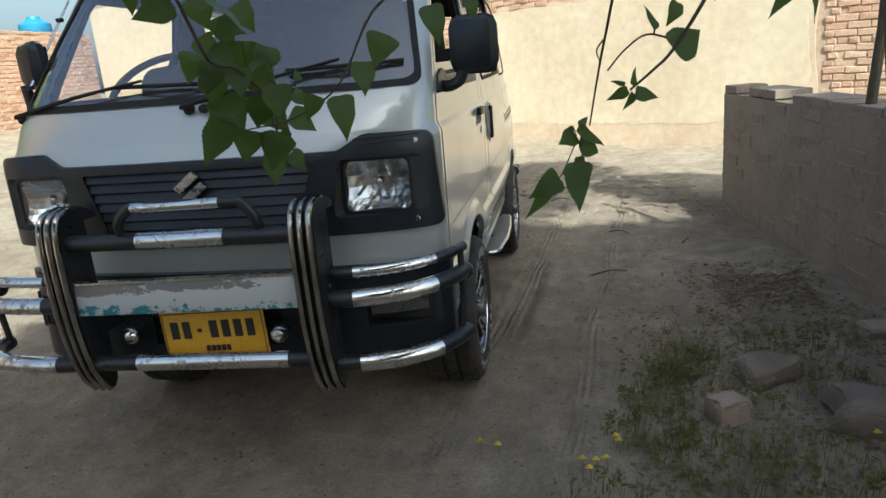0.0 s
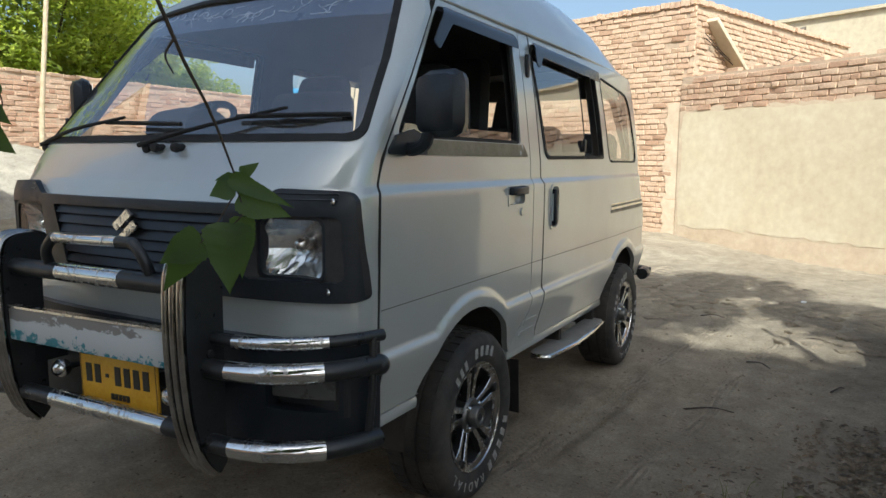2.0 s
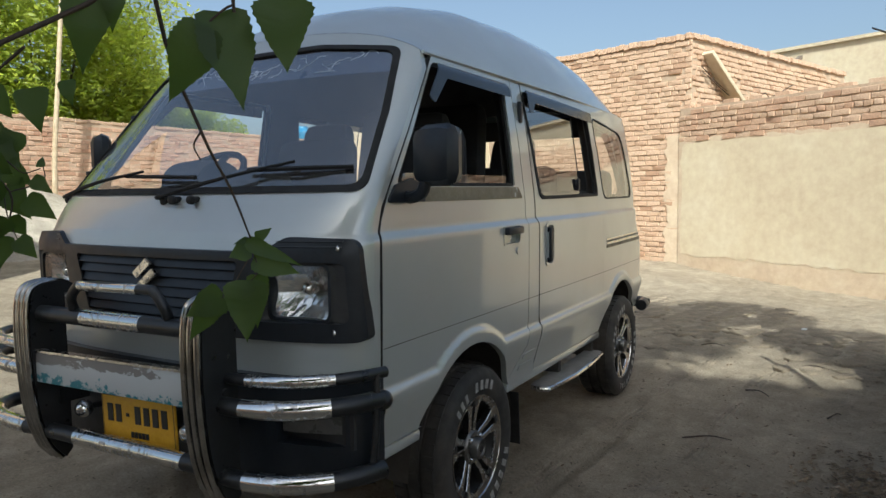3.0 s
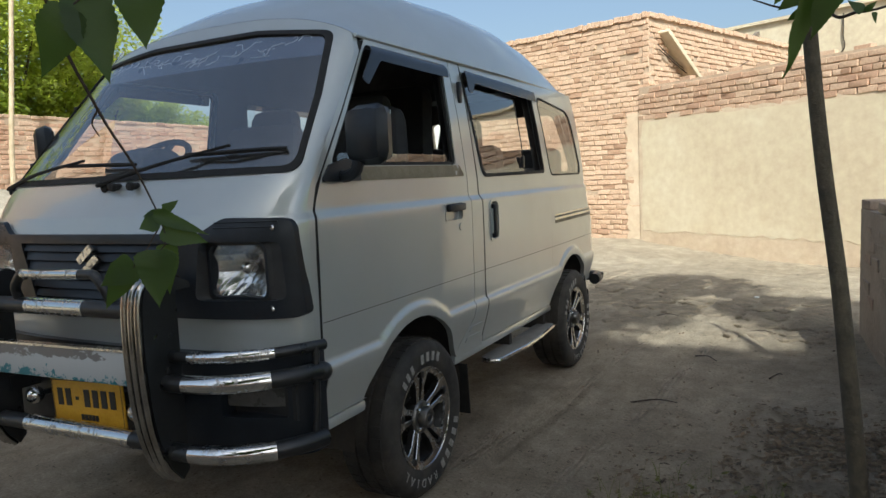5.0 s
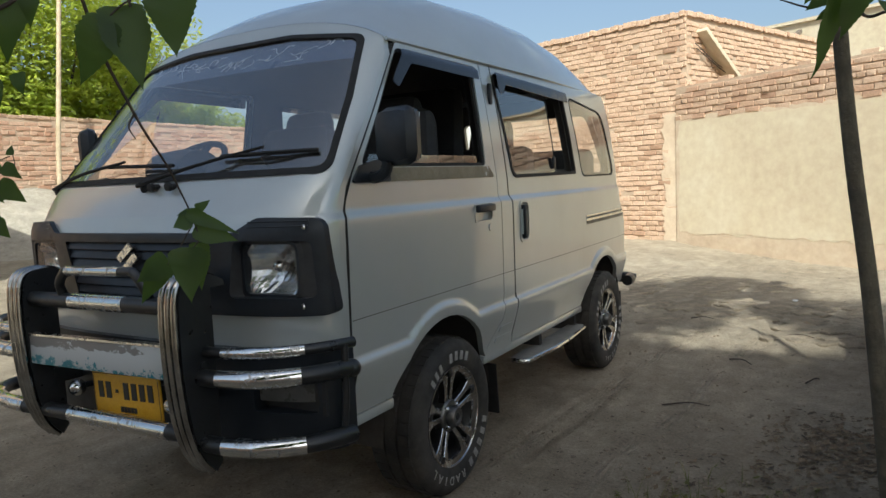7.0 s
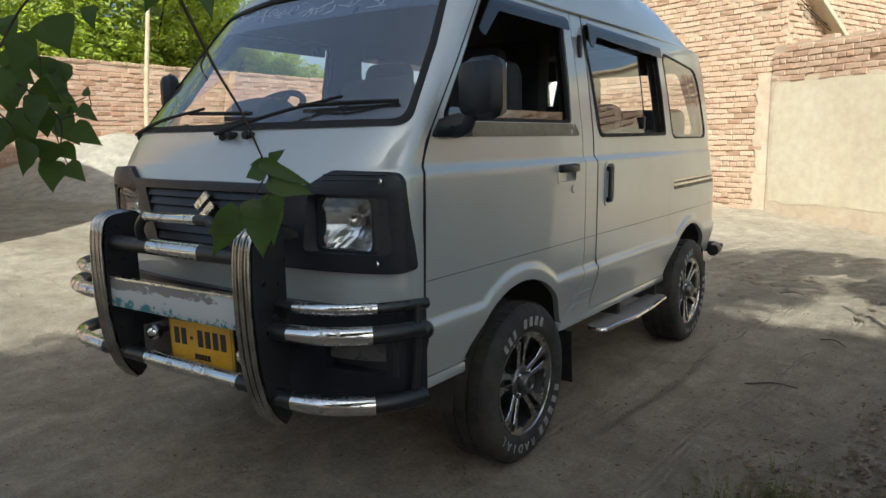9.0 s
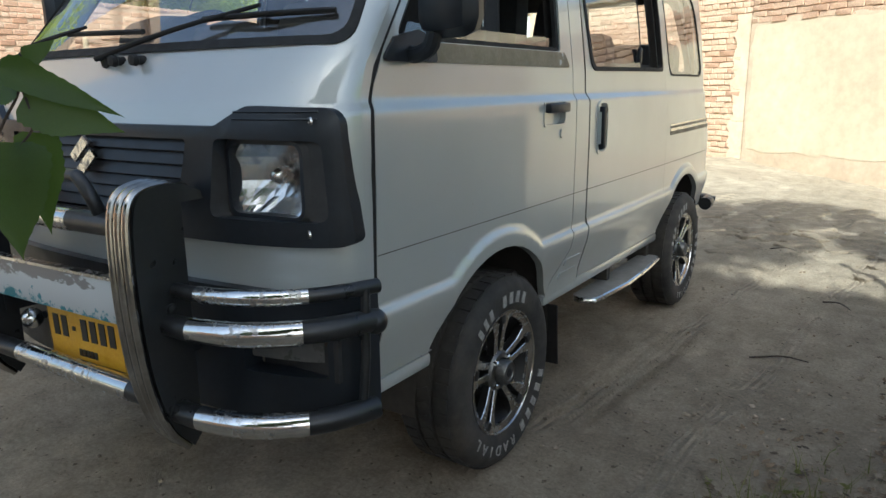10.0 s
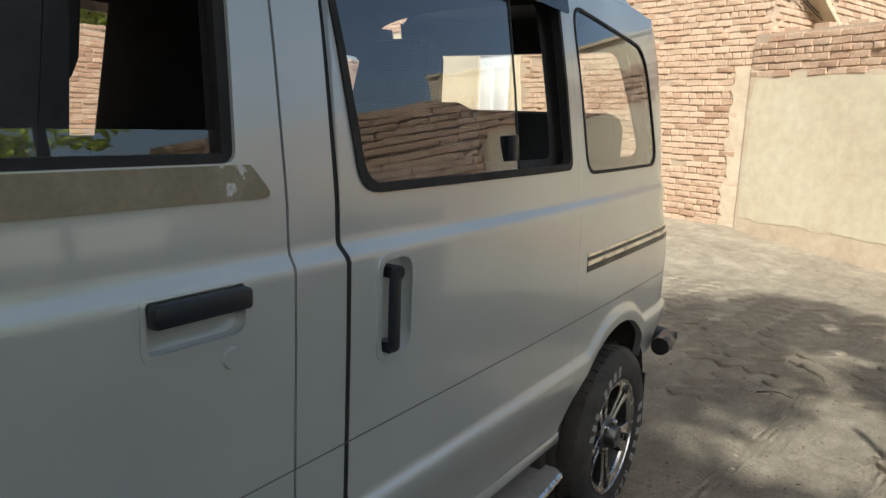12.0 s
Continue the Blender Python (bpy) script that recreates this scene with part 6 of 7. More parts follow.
leaf_rng = random.Random(31)
LEAVES = [mesh_of("leaf", leaf_bm(1.0, leaf_rng.uniform(0.72, 0.92), k, leaf_rng.uniform(0.1, 0.4), leaf_rng.uniform(0.1, 0.35)), LEAF, True, 60) for k in range(7)]


def hang_leaf(parent, at, way, length, roll=0.0, stem=True):
    """A leaf of the given length that points along way, as a part of the plant."""
    ob = new("leaf", leaf_rng.choice(LEAVES))
    ob.parent = parent
    q = Vector(way).to_track_quat("Y", "Z").to_matrix().to_4x4()
    ob.matrix_local = Matrix.Translation(Vector(at) - Vector(parent.location)) @ q @ Matrix.Rotation(radians(roll), 4, "Y") @ Matrix.Scale(length, 4)
    return ob


sapling = thing("sapling", "young mulberry tree with thin grey trunk and hanging twigs", "tree", at=(2.02, -0.41, 0.0))
base = Vector((2.02, -0.41, 0.0))


def limb(name, pts, r, mat, n=8):
    bm = tube_bm(curve_pts([Vector(p) - base for p in pts], 5), r, n)
    return part(name, bm, mat, sapling)


limb("trunk", [(2.050, -0.41, -0.05), (2.027, -0.41, 0.20), (2.006, -0.41, 0.40), (1.986, -0.41, 0.62), (1.962, -0.41, 0.87), (1.931, -0.41, 1.115), (1.907, -0.41, 1.353), (1.88, -0.43, 1.7), (1.84, -0.50, 2.1), (1.80, -0.6, 2.5)], (0.0215, 0.012), BARK, 14)
limb("branch", [(1.86, -0.47, 1.90), (1.65, -1.00, 2.06), (1.40, -1.55, 1.86), (1.22, -1.68, 1.58), (1.14, -1.60, 1.36), (1.112, -1.524, 1.238), (1.100, -1.47, 1.17), (1.090, -1.430, 1.107)], (0.0042, 0.0013), TWIG, 6)
limb("twig", [(1.112, -1.524, 1.238), (1.100, -1.525, 1.222), (1.105, -1.520, 1.205)], (0.0015, 0.0008), TWIG, 5)
limb("branch", [(1.84, -0.5, 2.1), (1.30, -1.15, 2.10), (0.80, -1.55, 1.80), (0.53, -1.62, 1.50), (0.526, -1.573, 1.274), (0.550, -1.509, 1.237), (0.576, -1.453, 1.173), (0.572, -1.46, 1.108)], (0.0042, 0.0013), TWIG, 6)
limb("twig", [(0.576, -1.453, 1.173), (0.599, -1.411, 1.19), (0.601, -1.41, 1.217)], (0.0014, 0.0009), TWIG, 5)
limb("branch", [(1.22, -1.68, 1.58), (1.31, -1.72, 1.45), (1.335, -1.69, 1.36), (1.336, -1.683, 1.31)], (0.003, 0.0014), TWIG, 6)
limb("branch", [(1.905, -0.42, 1.50), (1.944, -0.50, 1.415), (1.982, -0.527, 1.411), (2.016, -0.529, 1.412), (2.10, -0.53, 1.43)], (0.004, 0.0018), TWIG, 6)
limb("branch", [(1.903, -0.42, 1.50), (1.896, -0.50, 1.457), (1.857, -0.533, 1.437), (1.80, -0.54, 1.46)], (0.004, 0.0014), TWIG, 6)


def set_leaf(a, b, wide):
    """A leaf from its stalk to its tip, its face to the open yard."""
    a, b = Vector(a), Vector(b)
    y = (b - a).normalized()
    n = Vector((0.62 + leaf_rng.uniform(-0.25, 0.25), -0.72 + leaf_rng.uniform(-0.25, 0.25), 0.2 + leaf_rng.uniform(-0.25, 0.25)))
    z = (n - y * n.dot(y)).normalized()
    x = y.cross(z)
    ob = new("leaf", leaf_rng.choice(LEAVES))
    ob.parent = sapling
    ln = (b - a).length
    m = Matrix((x * ln * wide / 0.80, y * ln, z * ln)).transposed().to_4x4()
    ob.matrix_local = Matrix.Translation(a - base) @ m


def cluster(centre, spread, count, size, seed, down=-0.8):
    r = random.Random(seed)
    for k in range(count):
        p = Vector(centre) + Vector((r.gauss(0, 1) * spread[0], r.gauss(0, 1) * spread[1], r.gauss(0, 1) * spread[2]))
        w = Vector((r.uniform(-1, 1), r.uniform(-1, 1), down + r.uniform(-0.5, 0.5)))
        hang_leaf(sapling, p, w, size * r.uniform(0.75, 1.2), r.uniform(-180, 180))


# the twig tip near the headlamp
for leaf_at in (((1.067, -1.408, 1.091), (1.041, -1.425, 1.080), 0.95), ((1.069, -1.418, 1.100), (1.123, -1.365, 1.066), 0.30), ((1.072, -1.407, 1.079), (1.114, -1.360, 1.054), 0.55), ((1.065, -1.414, 1.048), (1.076, -1.430, 0.966), 0.76), ((1.069, -1.399, 1.054), (1.074, -1.404, 0.979), 0.42), ((1.039, -1.432, 1.026), (1.001, -1.470, 1.002), 0.80), ((1.027, -1.427, 1.025), (0.999, -1.463, 0.964), 0.50), ((1.074, -1.403, 1.104), (1.091, -1.391, 1.119), 0.55), ((1.064, -1.408, 1.103), (1.046, -1.420, 1.097), 0.45)):
    set_leaf(*leaf_at)
for stalk in ([(1.064, -1.409, 1.106), (1.069, -1.408, 1.085), (1.060, -1.416, 1.064), (1.047, -1.426, 1.037), (1.037, -1.434, 1.024)], [(1.067, -1.408, 1.091), (1.073, -1.406, 1.079), (1.077, -1.406, 1.059), (1.069, -1.412, 1.046)]):
    limb("twig", stalk, (0.0012, 0.0009), TWIG, 5)
# broad leaves near the walker
for leaf_at in (((1.315, -1.695, 1.3), (1.291, -1.717, 1.24), 0.60), ((1.32, -1.683, 1.312), (1.347, -1.684, 1.235), 0.56), ((1.373, -1.666, 1.321), (1.379, -1.67, 1.261), 0.66), ((1.237, -1.737, 1.339), (1.238, -1.753, 1.267), 0.62), ((1.251, -1.73, 1.332), (1.252, -1.733, 1.297), 0.50)):
    set_leaf(*leaf_at)
for stalk in ([(1.335, -1.681, 1.317), (1.328, -1.686, 1.313), (1.315, -1.695, 1.300)], [(1.335, -1.680, 1.333), (1.353, -1.669, 1.330), (1.367, -1.662, 1.323)], [(1.335, -1.679, 1.339), (1.283, -1.709, 1.347), (1.237, -1.737, 1.339)]):
    limb("twig", stalk, (0.0012, 0.0009), TWIG, 5)
# the hanging bunch before the boundary wall
for leaf_at in (((0.499, -1.490, 1.274), (0.535, -1.472, 1.234), 0.90), ((0.543, -1.456, 1.283), (0.529, -1.446, 1.226), 0.90), ((0.561, -1.484, 1.232), (0.577, -1.447, 1.199), 0.80), ((0.495, -1.501, 1.235), (0.503, -1.506, 1.181), 0.90), ((0.495, -1.477, 1.197), (0.535, -1.491, 1.136), 0.90), ((0.572, -1.483, 1.194), (0.555, -1.476, 1.136), 0.85), ((0.564, -1.454, 1.214), (0.581, -1.415, 1.185), 0.80), ((0.602, -1.430, 1.194), (0.628, -1.415, 1.172), 0.70), ((0.549, -1.440, 1.186), (0.595, -1.447, 1.135), 0.90), ((0.597, -1.440, 1.160), (0.636, -1.417, 1.128), 0.75), ((0.542, -1.484, 1.141), (0.532, -1.502, 1.089), 0.85), ((0.589, -1.482, 1.136), (0.563, -1.480, 1.087), 0.90)):
    set_leaf(*leaf_at)
for leaf_at in (((0.579, -1.459, 1.131), (0.581, -1.434, 1.095), 0.85), ((0.573, -1.469, 1.101), (0.574, -1.479, 1.045), 0.80), ((0.594, -1.455, 1.096), (0.619, -1.442, 1.066), 0.80), ((0.610, -1.420, 1.213), (0.608, -1.417, 1.233), 0.80), ((0.508, -1.504, 1.171), (0.496, -1.522, 1.125), 0.90), ((0.509, -1.487, 1.254), (0.491, -1.506, 1.225), 0.90), ((0.486, -1.496, 1.294), (0.509, -1.487, 1.254), 0.90), ((0.571, -1.437, 1.273), (0.563, -1.452, 1.224), 0.90), ((0.553, -1.454, 1.254), (0.584, -1.439, 1.214), 0.80), ((0.511, -1.472, 1.323), (0.531, -1.467, 1.274), 0.90), ((0.534, -1.451, 1.342), (0.561, -1.440, 1.298), 0.90), ((0.485, -1.486, 1.353), (0.497, -1.486, 1.304), 0.90)):
    set_leaf(*leaf_at)
for stalk in ([(0.567, -1.449, 1.224), (0.589, -1.437, 1.204), (0.610, -1.420, 1.211)], [(0.574, -1.460, 1.145), (0.580, -1.460, 1.121), (0.573, -1.469, 1.101)], [(0.580, -1.460, 1.124), (0.594, -1.455, 1.096)], [(0.539, -1.459, 1.283), (0.547, -1.464, 1.224), (0.567, -1.459, 1.175), (0.574, -1.460, 1.145)]):
    limb("twig", stalk, (0.0012, 0.0009), TWIG, 5)
cluster((0.50, -1.62, 1.36), (0.05, 0.05, 0.04), 14, 0.055, 4)
# leaves of the same bunch that reach towards the walker
limb("branch", [(0.883, -1.592, 1.349), (0.803, -1.609, 1.298), (0.751, -1.632, 1.206), (0.653, -1.565, 1.161), (0.559, -1.525, 1.146)], (0.0022, 0.001), TWIG, 6)
for leaf_at in (((0.480, -1.507, 1.269), (0.469, -1.522, 1.222), 0.85), ((0.516, -1.489, 1.309), (0.555, -1.485, 1.295), 0.80), ((0.510, -1.506, 1.253), (0.495, -1.522, 1.203), 0.90), ((0.545, -1.502, 1.242), (0.552, -1.514, 1.194), 0.85), ((0.524, -1.528, 1.162), (0.488, -1.554, 1.093), 0.60), ((0.611, -1.519, 1.133), (0.592, -1.538, 1.078), 0.70), ((0.605, -1.499, 1.211), (0.610, -1.513, 1.154), 0.80), ((0.720, -1.641, 1.194), (0.708, -1.652, 1.161), 0.80), ((0.751, -1.636, 1.191), (0.768, -1.648, 1.134), 0.75), ((0.783, -1.618, 1.233), (0.789, -1.629, 1.188), 0.80), ((0.814, -1.602, 1.268), (0.801, -1.617, 1.224), 0.85), ((0.876, -1.582, 1.300), (0.897, -1.591, 1.250), 0.80), ((0.930, -1.569, 1.307), (0.940, -1.575, 1.278), 0.80)):
    set_leaf(*leaf_at)
# a short twig hanging beside the walker's start
limb("branch", [(1.31, -1.72, 1.45), (1.260, -1.704, 1.355), (1.197, -1.813, 1.267), (1.162, -1.834, 1.218), (1.142, -1.843, 1.200), (1.119, -1.852, 1.183)], (0.0026, 0.0012), TWIG, 6)
for leaf_at in (((1.162, -1.834, 1.218), (1.191, -1.823, 1.236), 1.00), ((1.168, -1.820, 1.262), (1.161, -1.828, 1.240), 0.75), ((1.145, -1.831, 1.238), (1.137, -1.826, 1.264), 0.45), ((1.117, -1.852, 1.183), (1.097, -1.858, 1.175), 0.50), ((1.121, -1.850, 1.188), (1.127, -1.844, 1.205), 0.50), ((1.124, -1.851, 1.180), (1.148, -1.848, 1.174), 0.60), ((1.122, -1.852, 1.180), (1.114, -1.858, 1.163), 0.55), ((1.114, -1.851, 1.188), (1.100, -1.852, 1.194), 0.40)):
    set_leaf(*leaf_at)
for stalk in ([(1.163, -1.831, 1.227), (1.137, -1.834, 1.234), (1.115, -1.842, 1.221), (1.098, -1.850, 1.203)], [(1.144, -1.833, 1.233), (1.145, -1.831, 1.239)]):
    limb("twig", stalk, (0.0012, 0.0009), TWIG, 5)
# leaves at the trunk
for leaf_at in (((1.898, -0.555, 1.458), (1.881, -0.527, 1.295), 0.34), ((1.938, -0.556, 1.462), (1.918, -0.547, 1.364), 0.66), ((1.882, -0.555, 1.451), (1.846, -0.555, 1.429), 0.62), ((1.887, -0.549, 1.421), (1.865, -0.552, 1.407), 0.74), ((1.990, -0.547, 1.406), (1.970, -0.552, 1.435), 0.76), ((2.008, -0.547, 1.404), (2.014, -0.548, 1.382), 0.48), ((1.995, -0.548, 1.408), (2.015, -0.552, 1.422), 0.48)):
    set_leaf(*leaf_at)
cluster((1.83, -0.6, 2.2), (0.25, 0.25, 0.25), 24, 0.11, 8)

post = thing("young_trunk", "thin grey young tree trunk beside low wall", "tree", at=(2.44, 1.06, 0.0))
part("trunk", tube_bm([(0.005, 0, -0.05), (-0.005, 0, 0.42), (0.0, 0, 0.8), (0.03, 0, 1.2), (0.06, 0, 2.4)], (0.030, 0.020), 10), BARK, post)


def crown_mesh(name, centres, count, size, seed, mat, flat=0.5, turned=None):
    """Many small leaves in clumps, as one mesh; turned: the way to which most leaves lift their faces."""
    r = np.random.RandomState(seed)
    c = np.array([q[:3] for q in centres])
    rad = np.array([q[3] for q in centres])
    pick = r.choice(len(c), count, p=rad ** 2 / (rad ** 2).sum())
    d = r.normal(size=(count, 3))
    d /= np.linalg.norm(d, axis=1)[:, None]
    p = c[pick] + d * (rad[pick] * r.uniform(0.35, 1.05, count) ** 0.6)[:, None]
    a = r.normal(size=(count, 3))
    a[:, 2] *= flat
    a /= np.linalg.norm(a, axis=1)[:, None]
    b = np.cross(a, r.normal(size=(count, 3)) if turned is None else r.normal(size=(count, 3)) * 0.32 + np.array(turned))
    b /= np.linalg.norm(b, axis=1)[:, None]
    s = size * r.uniform(0.6, 1.25, count)[:, None]
    v = np.stack([p - a * s, p + b * s * 0.36, p + a * s, p - b * s * 0.36], 1).reshape(-1, 3)
    f = np.arange(count * 4).reshape(-1, 4)
    me = bpy.data.meshes.new(name)
    me.from_pydata(v.tolist(), [], f.tolist())
    me.materials.append(mat)
    return me


def tree(name, label, at, height, spread, seed, leaves, size, mat, group=""):
    r = random.Random(seed)
    t = thing(name, label, "tree", group, at=at)
    centres = []
    bm = tube_bm(curve_pts([(0, 0, -0.1), (0.1, 0.05, height * 0.25), (-0.05, 0.1, height * 0.5)], 4), (0.16 * height / 6, 0.09 * height / 6), 10)
    part("trunk", bm, BARK, t)
    for k in range(13):
        a = k * 2.4 + r.uniform(-0.3, 0.3)
        reach = spread * r.uniform(0.45, 0.85)
        z0, z1 = height * r.uniform(0.12, 0.3), height * r.uniform(0.30, 0.92)
        tip = Vector((reach * math.cos(a), reach * math.sin(a), z1))
        part("limb", tube_bm(curve_pts([(0, 0.05, z0), tip * 0.5 + Vector((0, 0, z0 * 0.35)), tip], 4), (0.05 * height / 6, 0.012), 6), BARK, t)
        for _ in range(7):
            q = tip + Vector((r.gauss(0, 0.32), r.gauss(0, 0.32), r.gauss(0, 0.25))) * spread * 0.6
            centres.append((*q, spread * r.uniform(0.14, 0.26)))
        centres.append((*(tip * 0.6 + Vector((0, 0, height * 0.2))), spread * 0.28))
    ob = new("crown", crown_mesh("crown", centres, leaves, size, seed, mat, 0.5, (0.3, -0.6, 0.75)))
    ob.parent = t
    return t


tree("neem_tree", "bright green feathery tree behind brick boundary wall", (-12.9, 6.6, 0.6), 5.9, 3.4, 3, 52000, 0.070, CROWNLEAF, "trees behind the wall")
tree("neem_tree", "bright green feathery tree behind brick boundary wall", (-13.3, 2.6, 0.6), 6.0, 3.5, 5, 52000, 0.070, CROWNLEAF, "trees behind the wall")
tree("neem_tree", "smaller green tree behind brick boundary wall", (-14.4, 11.6, 0.6), 3.7, 1.9, 7, 20000, 0.075, CROWNLEAF, "trees behind the wall")
for x, y, sd in ((-11.6, 3.6, 51), (-11.7, 5.6, 52), (-11.5, 1.2, 53), (-11.9, 8.0, 54)):
    tree("neem_bush", "dense green bush leaning over brick boundary wall", (x, y, 0.6), 3.1, 1.35, sd, 9000, 0.08, CROWNLEAF, "bushes behind the wall")
tree("shrub_tree", "green tree beyond low garden wall", (9.5, 2.6, 0.0), 4.0, 2.2, 11, 7000, 0.13, CROWNLEAF)

# large unseen mulberry tree, its leaf clumps placed to shape the yard's shade
big = thing("unseen_shade_tree", "large unseen leafy mulberry tree added to shade the yard", "tree", at=(4.6, -6.2, 0.0))
part("trunk", tube_bm(curve_pts([(0, 0, -0.1), (0.05, 0.05, 1.2), (-0.1, 0.1, 2.6), (-0.2, -0.6, 4.4), (-0.3, -1.2, 6.0)], 5), (0.32, 0.15), 14), BARK, big)
sr = random.Random(17)
cc = []
for k in range(11 * 19):
    gx, gy = -3.0 + 0.73 * (k % 11 + sr.uniform(0.2, 0.8)), -8.0 + 0.75 * (k // 11 + sr.uniform(0.2, 0.8))
    if gx < (-0.8 if gy > 1.0 else -1.75) and gy > -4.3 or gx > 2.75:
        continue
    if gy > 4.7 - 0.45 * max(0, gx - 1) + sr.uniform(-0.9, 1.0):
        continue
    if gy > 1.5 and sr.random() < (0.50 if gx > 1.2 else 0.30 if gx > 0.8 else 0.15) + (0.25 if gy > 2.4 else 0):
        continue
    z = 4.6 + 0.34 * (gy + 8) + sr.uniform(-0.8, 0.8)
    # each clump stands along the sun's way from the ground it shades
    k2 = z / math.tan(radians(SUN_ELEV))
    cc.append((gx + SUN_AZ.x * k2 - 4.6, gy + SUN_AZ.y * k2 + 6.2, z, sr.uniform(0.65, 0.95) if gy < 2.0 else sr.uniform(0.48, 0.84)))
for q in cc[::6]:
    part("limb", tube_bm(curve_pts([(-0.15, 0.0, 3.2), (q[0] * 0.5, q[1] * 0.5, 3.2 + 0.45 * (q[2] - 3.0)), q[:3]], 4), (0.07, 0.02), 6), BARK, big)
ob = new("crown", crown_mesh("crown", cc, 82000, 0.13, 19, LEAF))
ob.parent = big


# ---- small things on the ground ----
def gz(x, y):
    return float(ground_z(x, y))


dr = random.Random(23)
for x, y, size, rz, mat, lab in ((1.545, -0.335, (0.125, 0.11, 0.085), 20, OLDBRICK, "broken dusty brick lying on weedy sand"), (1.735, -0.02, (0.26, 0.17, 0.095), 35, STONE, "flat dusty stone lying on weedy sand"),
                                 (1.98, -0.36, (0.26, 0.24, 0.11), -15, STONE, "flat dusty stone lying on weedy sand"), (2.16, -0.62, (0.20, 0.12, 0.07), 50, OLDBRICK, "dusty brick lying on weedy sand"), (2.28, 0.35, (0.18, 0.11, 0.06), 10, OLDBRICK, "dusty brick lying on weedy sand")):
    bm = box_bm((0, 0, size[2] * 0.35), size, bevel=0.034 if mat is STONE else 0.014, taper=0.8 if mat is STONE else 0.96)
    bmesh.ops.subdivide_edges(bm, edges=bm.edges[:], cuts=2, use_grid_fill=True)
    for v in bm.verts:
        v.co += Vector([dr.uniform(-0.005, 0.005) for _ in range(3)])
        if mat is STONE:
            v.co.z += 0.02 * (float(value_noise(v.co.x + x * 9, v.co.y + y * 7, 14, 3)) - 0.5)
            v.co.x *= 1 + 0.2 * math.sin(v.co.y * 30 + x * 9)
    shifted(bm, Matrix.Translation((x, y, gz(x, y))) @ Matrix.Rotation(radians(rz), 4, "Z") @ Matrix.Rotation(radians(dr.uniform(-8, 8)), 4, "X"))
    tagged(part("broken_brick" if mat is not STONE else "stone", bm, mat, None, angle=25), lab, "brick" if mat is not STONE else "stone")

for x, y, rz, ln in ((1.24, 1.26, 20, 0.22), (1.36, 2.2, -30, 0.15), (1.75, 1.9, 60, 0.12), (0.95, 3.3, 10, 0.16), (1.62, 2.9, 0, 0.18)):
    d = Vector((math.cos(radians(rz)), math.sin(radians(rz)), 0))
    p = Vector((x, y, gz(x, y) + 0.006))
    tagged(part("fallen_twig", tube_bm(curve_pts([p - d * ln / 2, p + Vector((0.01, 0.012, 0.012)), p + d * ln / 2 + Vector((0, 0, -0.002))], 4), (0.005, 0.0025), 6), TWIG), "dry brown twig lying on sand", "twig", "fallen twigs")


def blades(name, spots, label, category, mat, per, height, seed):
    r = np.random.RandomState(seed)
    verts, faces = [], []
    for (x, y, rad, n) in spots:
        for _ in range(int(n * per)):
            a, d = r.uniform(0, 6.28), rad * math.sqrt(r.uniform(0, 1))
            px, py = x + d * math.cos(a), y + d * math.sin(a)
            z = gz(px, py) - 0.005
            h, lean, w = height * r.uniform(0.4, 1.25), r.uniform(0.1, 0.9), r.uniform(0.0012, 0.0028)
            b = r.uniform(0, 6.28)
            dx, dy = math.cos(b), math.sin(b)
            k = len(verts)
            for t in (0.0, 0.5, 1.0):
                ww = w * (1 - t * 0.9)
                cx, cy, cz = px + dx * lean * h * t * t, py + dy * lean * h * t * t, z + h * t * (1 - 0.3 * lean * t)
                verts += [(cx - dy * ww, cy + dx * ww, cz), (cx + dy * ww, cy - dx * ww, cz)]
            faces += [(k, k + 1, k + 3, k + 2), (k + 2, k + 3, k + 5, k + 4)]
    me = bpy.data.meshes.new(name)
    me.from_pydata(verts, [], faces)
    me.materials.append(mat)
    return tagged(new(name, me), label, category, kind="stuff")


spots = [(1.42, -0.02, 0.10, 260), (1.33, -0.22, 0.14, 200), (1.50, 0.12, 0.13, 160), (1.28, -0.45, 0.16, 240), (1.45, -0.62, 0.20, 320), (1.75, -0.62, 0.22, 300), (1.62, -0.20, 0.14, 120),
         (1.95, -0.10, 0.18, 160), (1.85, 0.22, 0.16, 110), (2.10, 0.30, 0.15, 90), (1.15, -0.85, 0.16, 140), (1.60, -0.95, 0.22, 200), (1.95, -0.85, 0.20, 180), (1.40, 0.05, 0.25, 90), (1.62, 0.28, 0.25, 70)]
blades("grass_tuft", spots, "low green weeds and grass on sand", "grass", GRASS, 0.8, 0.075, 3)
blades("tall_grass", [(1.36, 0.06, 0.05, 14), (1.44, -0.05, 0.06, 16), (1.52, 0.16, 0.05, 9), (1.30, -0.14, 0.05, 9)], "taller thin grass stalks on sand", "grass", GRASS, 1.0, 0.17, 4)
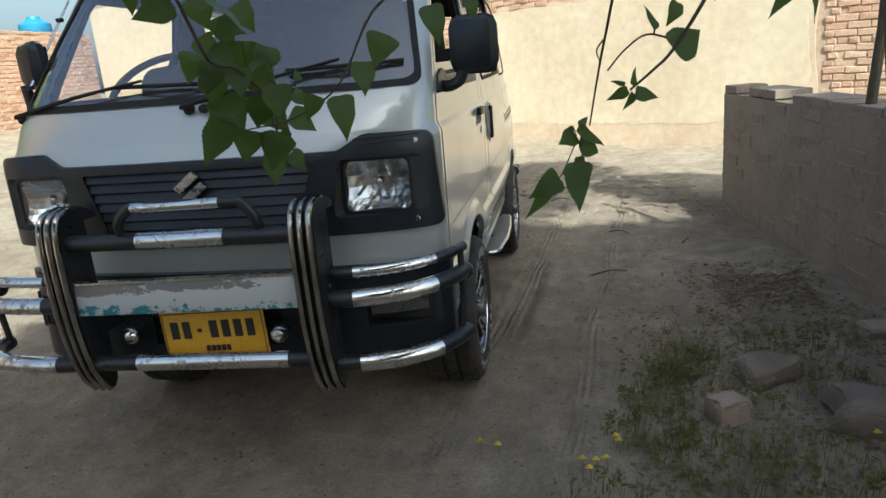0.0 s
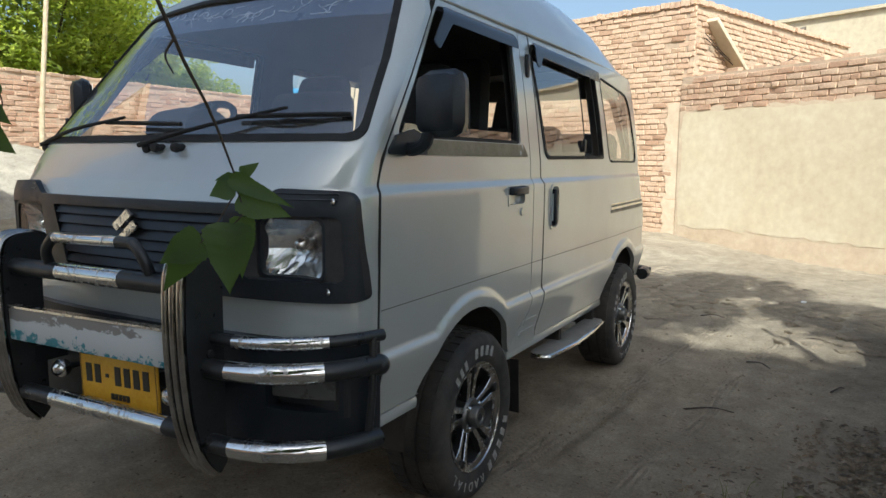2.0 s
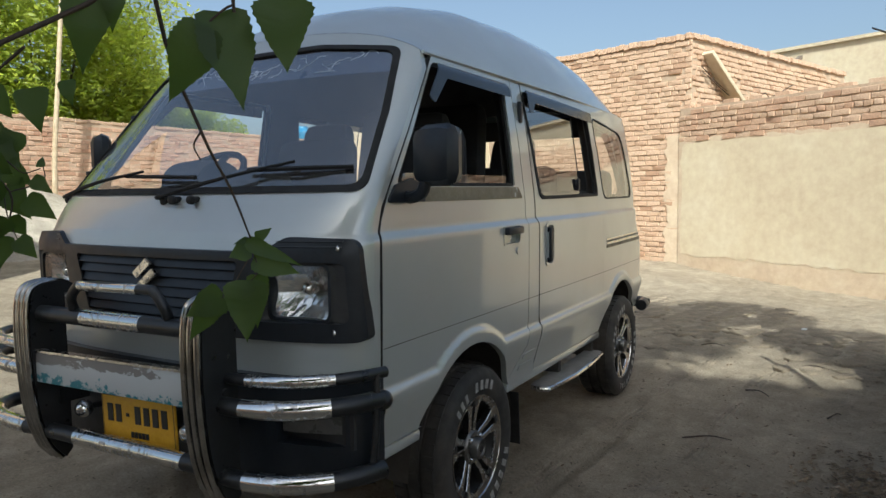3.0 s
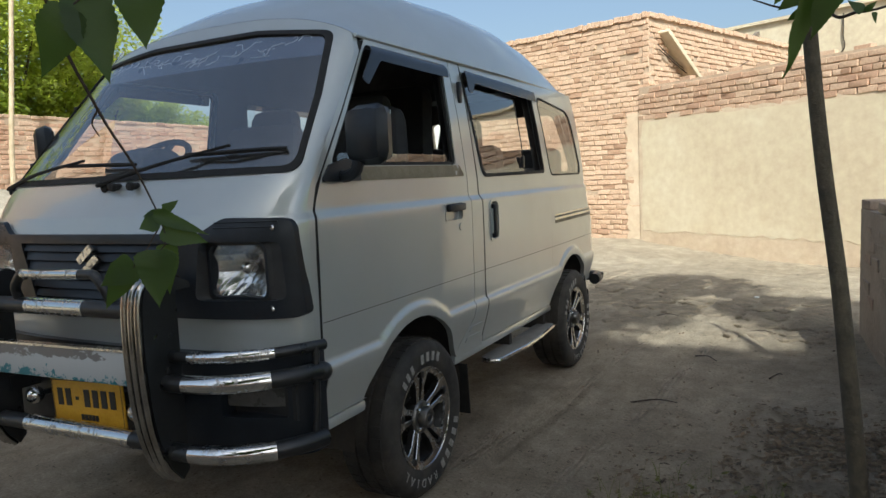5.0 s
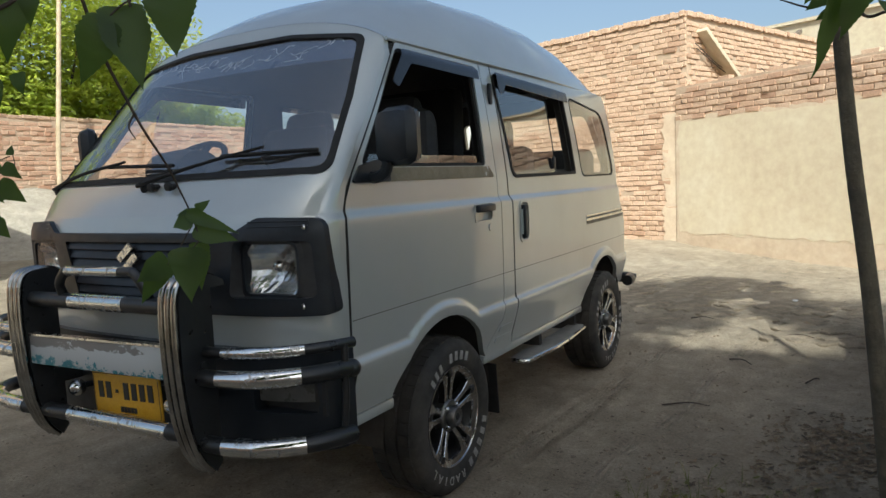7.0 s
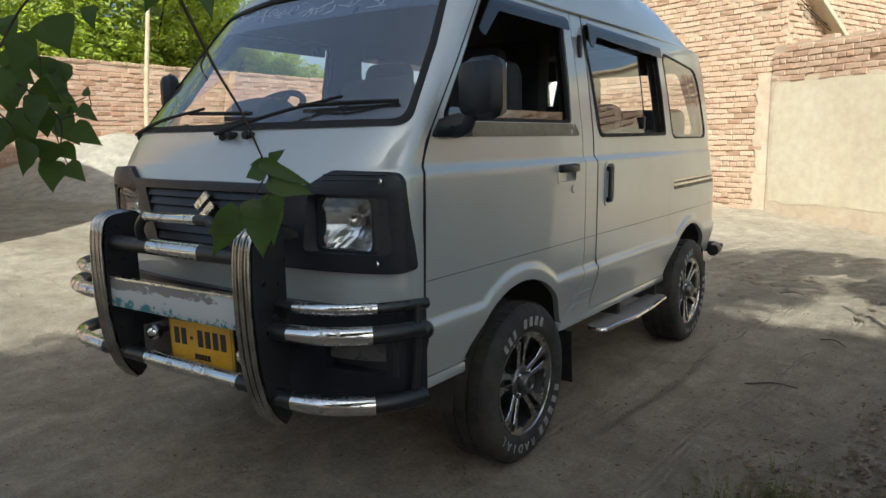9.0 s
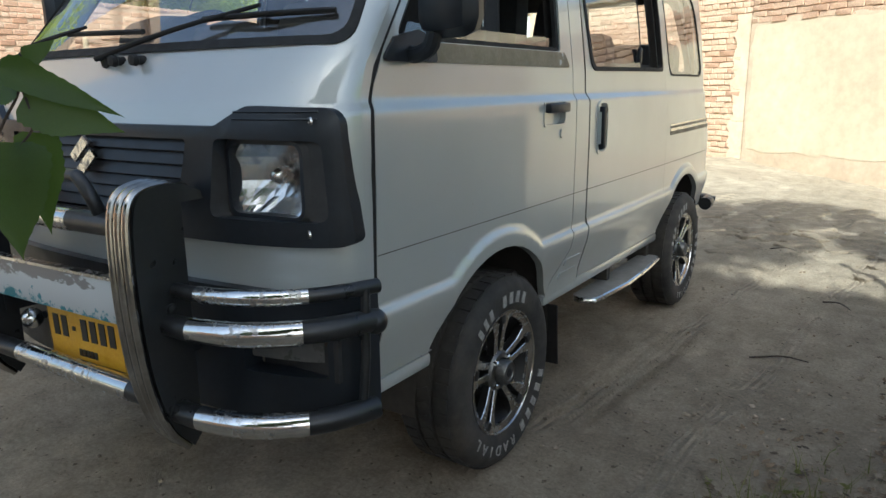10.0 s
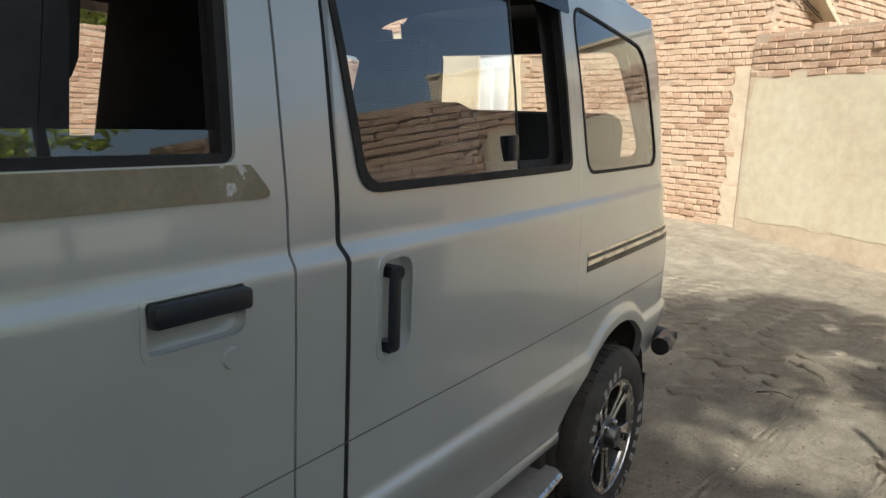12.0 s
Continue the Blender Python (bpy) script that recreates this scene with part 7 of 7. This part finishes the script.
# broad weed leaves and yellow flowers
wr = np.random.RandomState(8)
cw = []
for (x, y, rad, n) in spots:
    for _ in range(int(n / 5)):
        a, d = wr.uniform(0, 6.28), rad * math.sqrt(wr.uniform(0, 1))
        cw.append((x + d * math.cos(a), y + d * math.sin(a), gz(x + d * math.cos(a), y + d * math.sin(a)) + wr.uniform(0.008, 0.045), 0.012))
tagged(new("weed_leaves", crown_mesh("weed_leaves", cw, 2600, 0.013, 6, GRASS, 0.4)), "small round weed leaves on sand", "weeds", kind="stuff")
for x, y in ((1.165, -0.575), (1.172, -0.60), (1.10, -0.72), (1.08, -0.75), (1.06, -0.71), (1.93, -0.52), (0.80, -0.62), (0.74, -0.60), (1.13, -0.70)):
    fl = thing("yellow_flower", "small yellow weed flower on sand", "flower", "yellow flowers", at=(x, y, gz(x, y)))
    part("stem", tube_bm([(0, 0, -0.005), (0.004, 0, 0.03), (0.002, 0.003, 0.05)], 0.0012, 5), GRASS, fl)
    bm = bmesh.new()
    for k in range(4):
        box(bm, (0.006 * math.cos(k * 1.6), 0.006 * math.sin(k * 1.6), 0.052 + 0.003 * (k % 2)), (0.011, 0.011, 0.005), Matrix.Rotation(k, 4, "Z"), bevel=0.002)
    part("flower_head", bm, FLOWER, fl)


def scatter(name, label, category, mat, n, size, seed, area):
    """Flat flakes lying about, as one object."""
    r = np.random.RandomState(seed)
    verts, faces = [], []
    for _ in range(n):
        x0, x1, y0, y1 = area[r.randint(len(area))]
        x, y = r.uniform(x0, x1), r.uniform(y0, y1)
        if abs(x) < 0.75 and -0.9 < y < 2.6:
            continue
        z, s, a = gz(x, y) + 0.002, size * r.uniform(0.4, 1.3), r.uniform(0, 6.28)
        c, d = math.cos(a) * s, math.sin(a) * s
        k = len(verts)
        up = r.uniform(0.1, 0.6) * s
        verts += [(x - c, y - d, z), (x - d * 0.5, y + c * 0.5, z + up * 0.7), (x + c, y + d, z + up), (x + d * 0.5, y - c * 0.5, z + up * 0.2)]
        faces.append((k, k + 1, k + 2, k + 3))
    me = bpy.data.meshes.new(name)
    me.from_pydata(verts, [], faces)
    me.materials.append(mat)
    return tagged(new(name, me), label, category, kind="stuff")


def pebbles(n, seed, area):
    r = np.random.RandomState(seed)
    bm = bmesh.new()
    bmesh.ops.create_icosphere(bm, subdivisions=1, radius=1)
    bv = np.array([v.co[:] for v in bm.verts])
    bf = [[v.index for v in f.verts] for f in bm.faces]
    bm.free()
    verts, faces = [], []
    for _ in range(n):
        x0, x1, y0, y1 = area[r.randint(len(area))]
        x, y = r.uniform(x0, x1), r.uniform(y0, y1)
        if abs(x) < 0.72 and -0.4 < y < 2.4:
            continue
        s = 0.002 + 0.010 * r.uniform(0, 1) ** 6
        k = len(verts)
        q = bv * s * r.uniform(0.7, 1.3, 3) * [1, 1, 0.6]
        verts += (q + [x, y, gz(x, y) + s * 0.2]).tolist()
        faces += [[i + k for i in f] for f in bf]
    me = bpy.data.meshes.new("pebbles")
    me.from_pydata(verts, [], faces)
    me.materials.append(CLOD)
    tagged(new("pebbles", me), "scattered small pebbles and clods on sand", "pebbles", kind="stuff")


scatter("leaf_litter", "dry brown leaves and scraps on sand", "leaf litter", LITTER, 3400, 0.015, 12, [(1.2, 2.4, -0.9, 0.7), (1.3, 2.3, -0.8, 0.4), (1.6, 2.3, 0.3, 1.4), (1.75, 2.2, 0.7, 1.2)])
scatter("yard_scraps", "small dry scraps strewn over the yard", "litter", LITTER, 900, 0.011, 13, [(-5, 2.2, -1.5, 7.5), (0.7, 2.2, 0.5, 5), (-8, -1, -1, 6)])
pebbles(2600, 14, [(-4, 2.2, -1.6, 7), (0.7, 2.3, -0.6, 4), (1.2, 2.3, -0.9, 1.3)])
# white pebble and paper by the wall
for x, y in ((1.5, 4.4),):
    bm = box_bm((x, y, gz(x, y) + 0.006), (0.05, 0.035, 0.01), Matrix.Rotation(x * 3, 4, "Z"), bevel=0.003)
    tagged(part("paper_scrap", bm, WHITEPAINT), "small white scrap on sand", "litter", "white scraps")
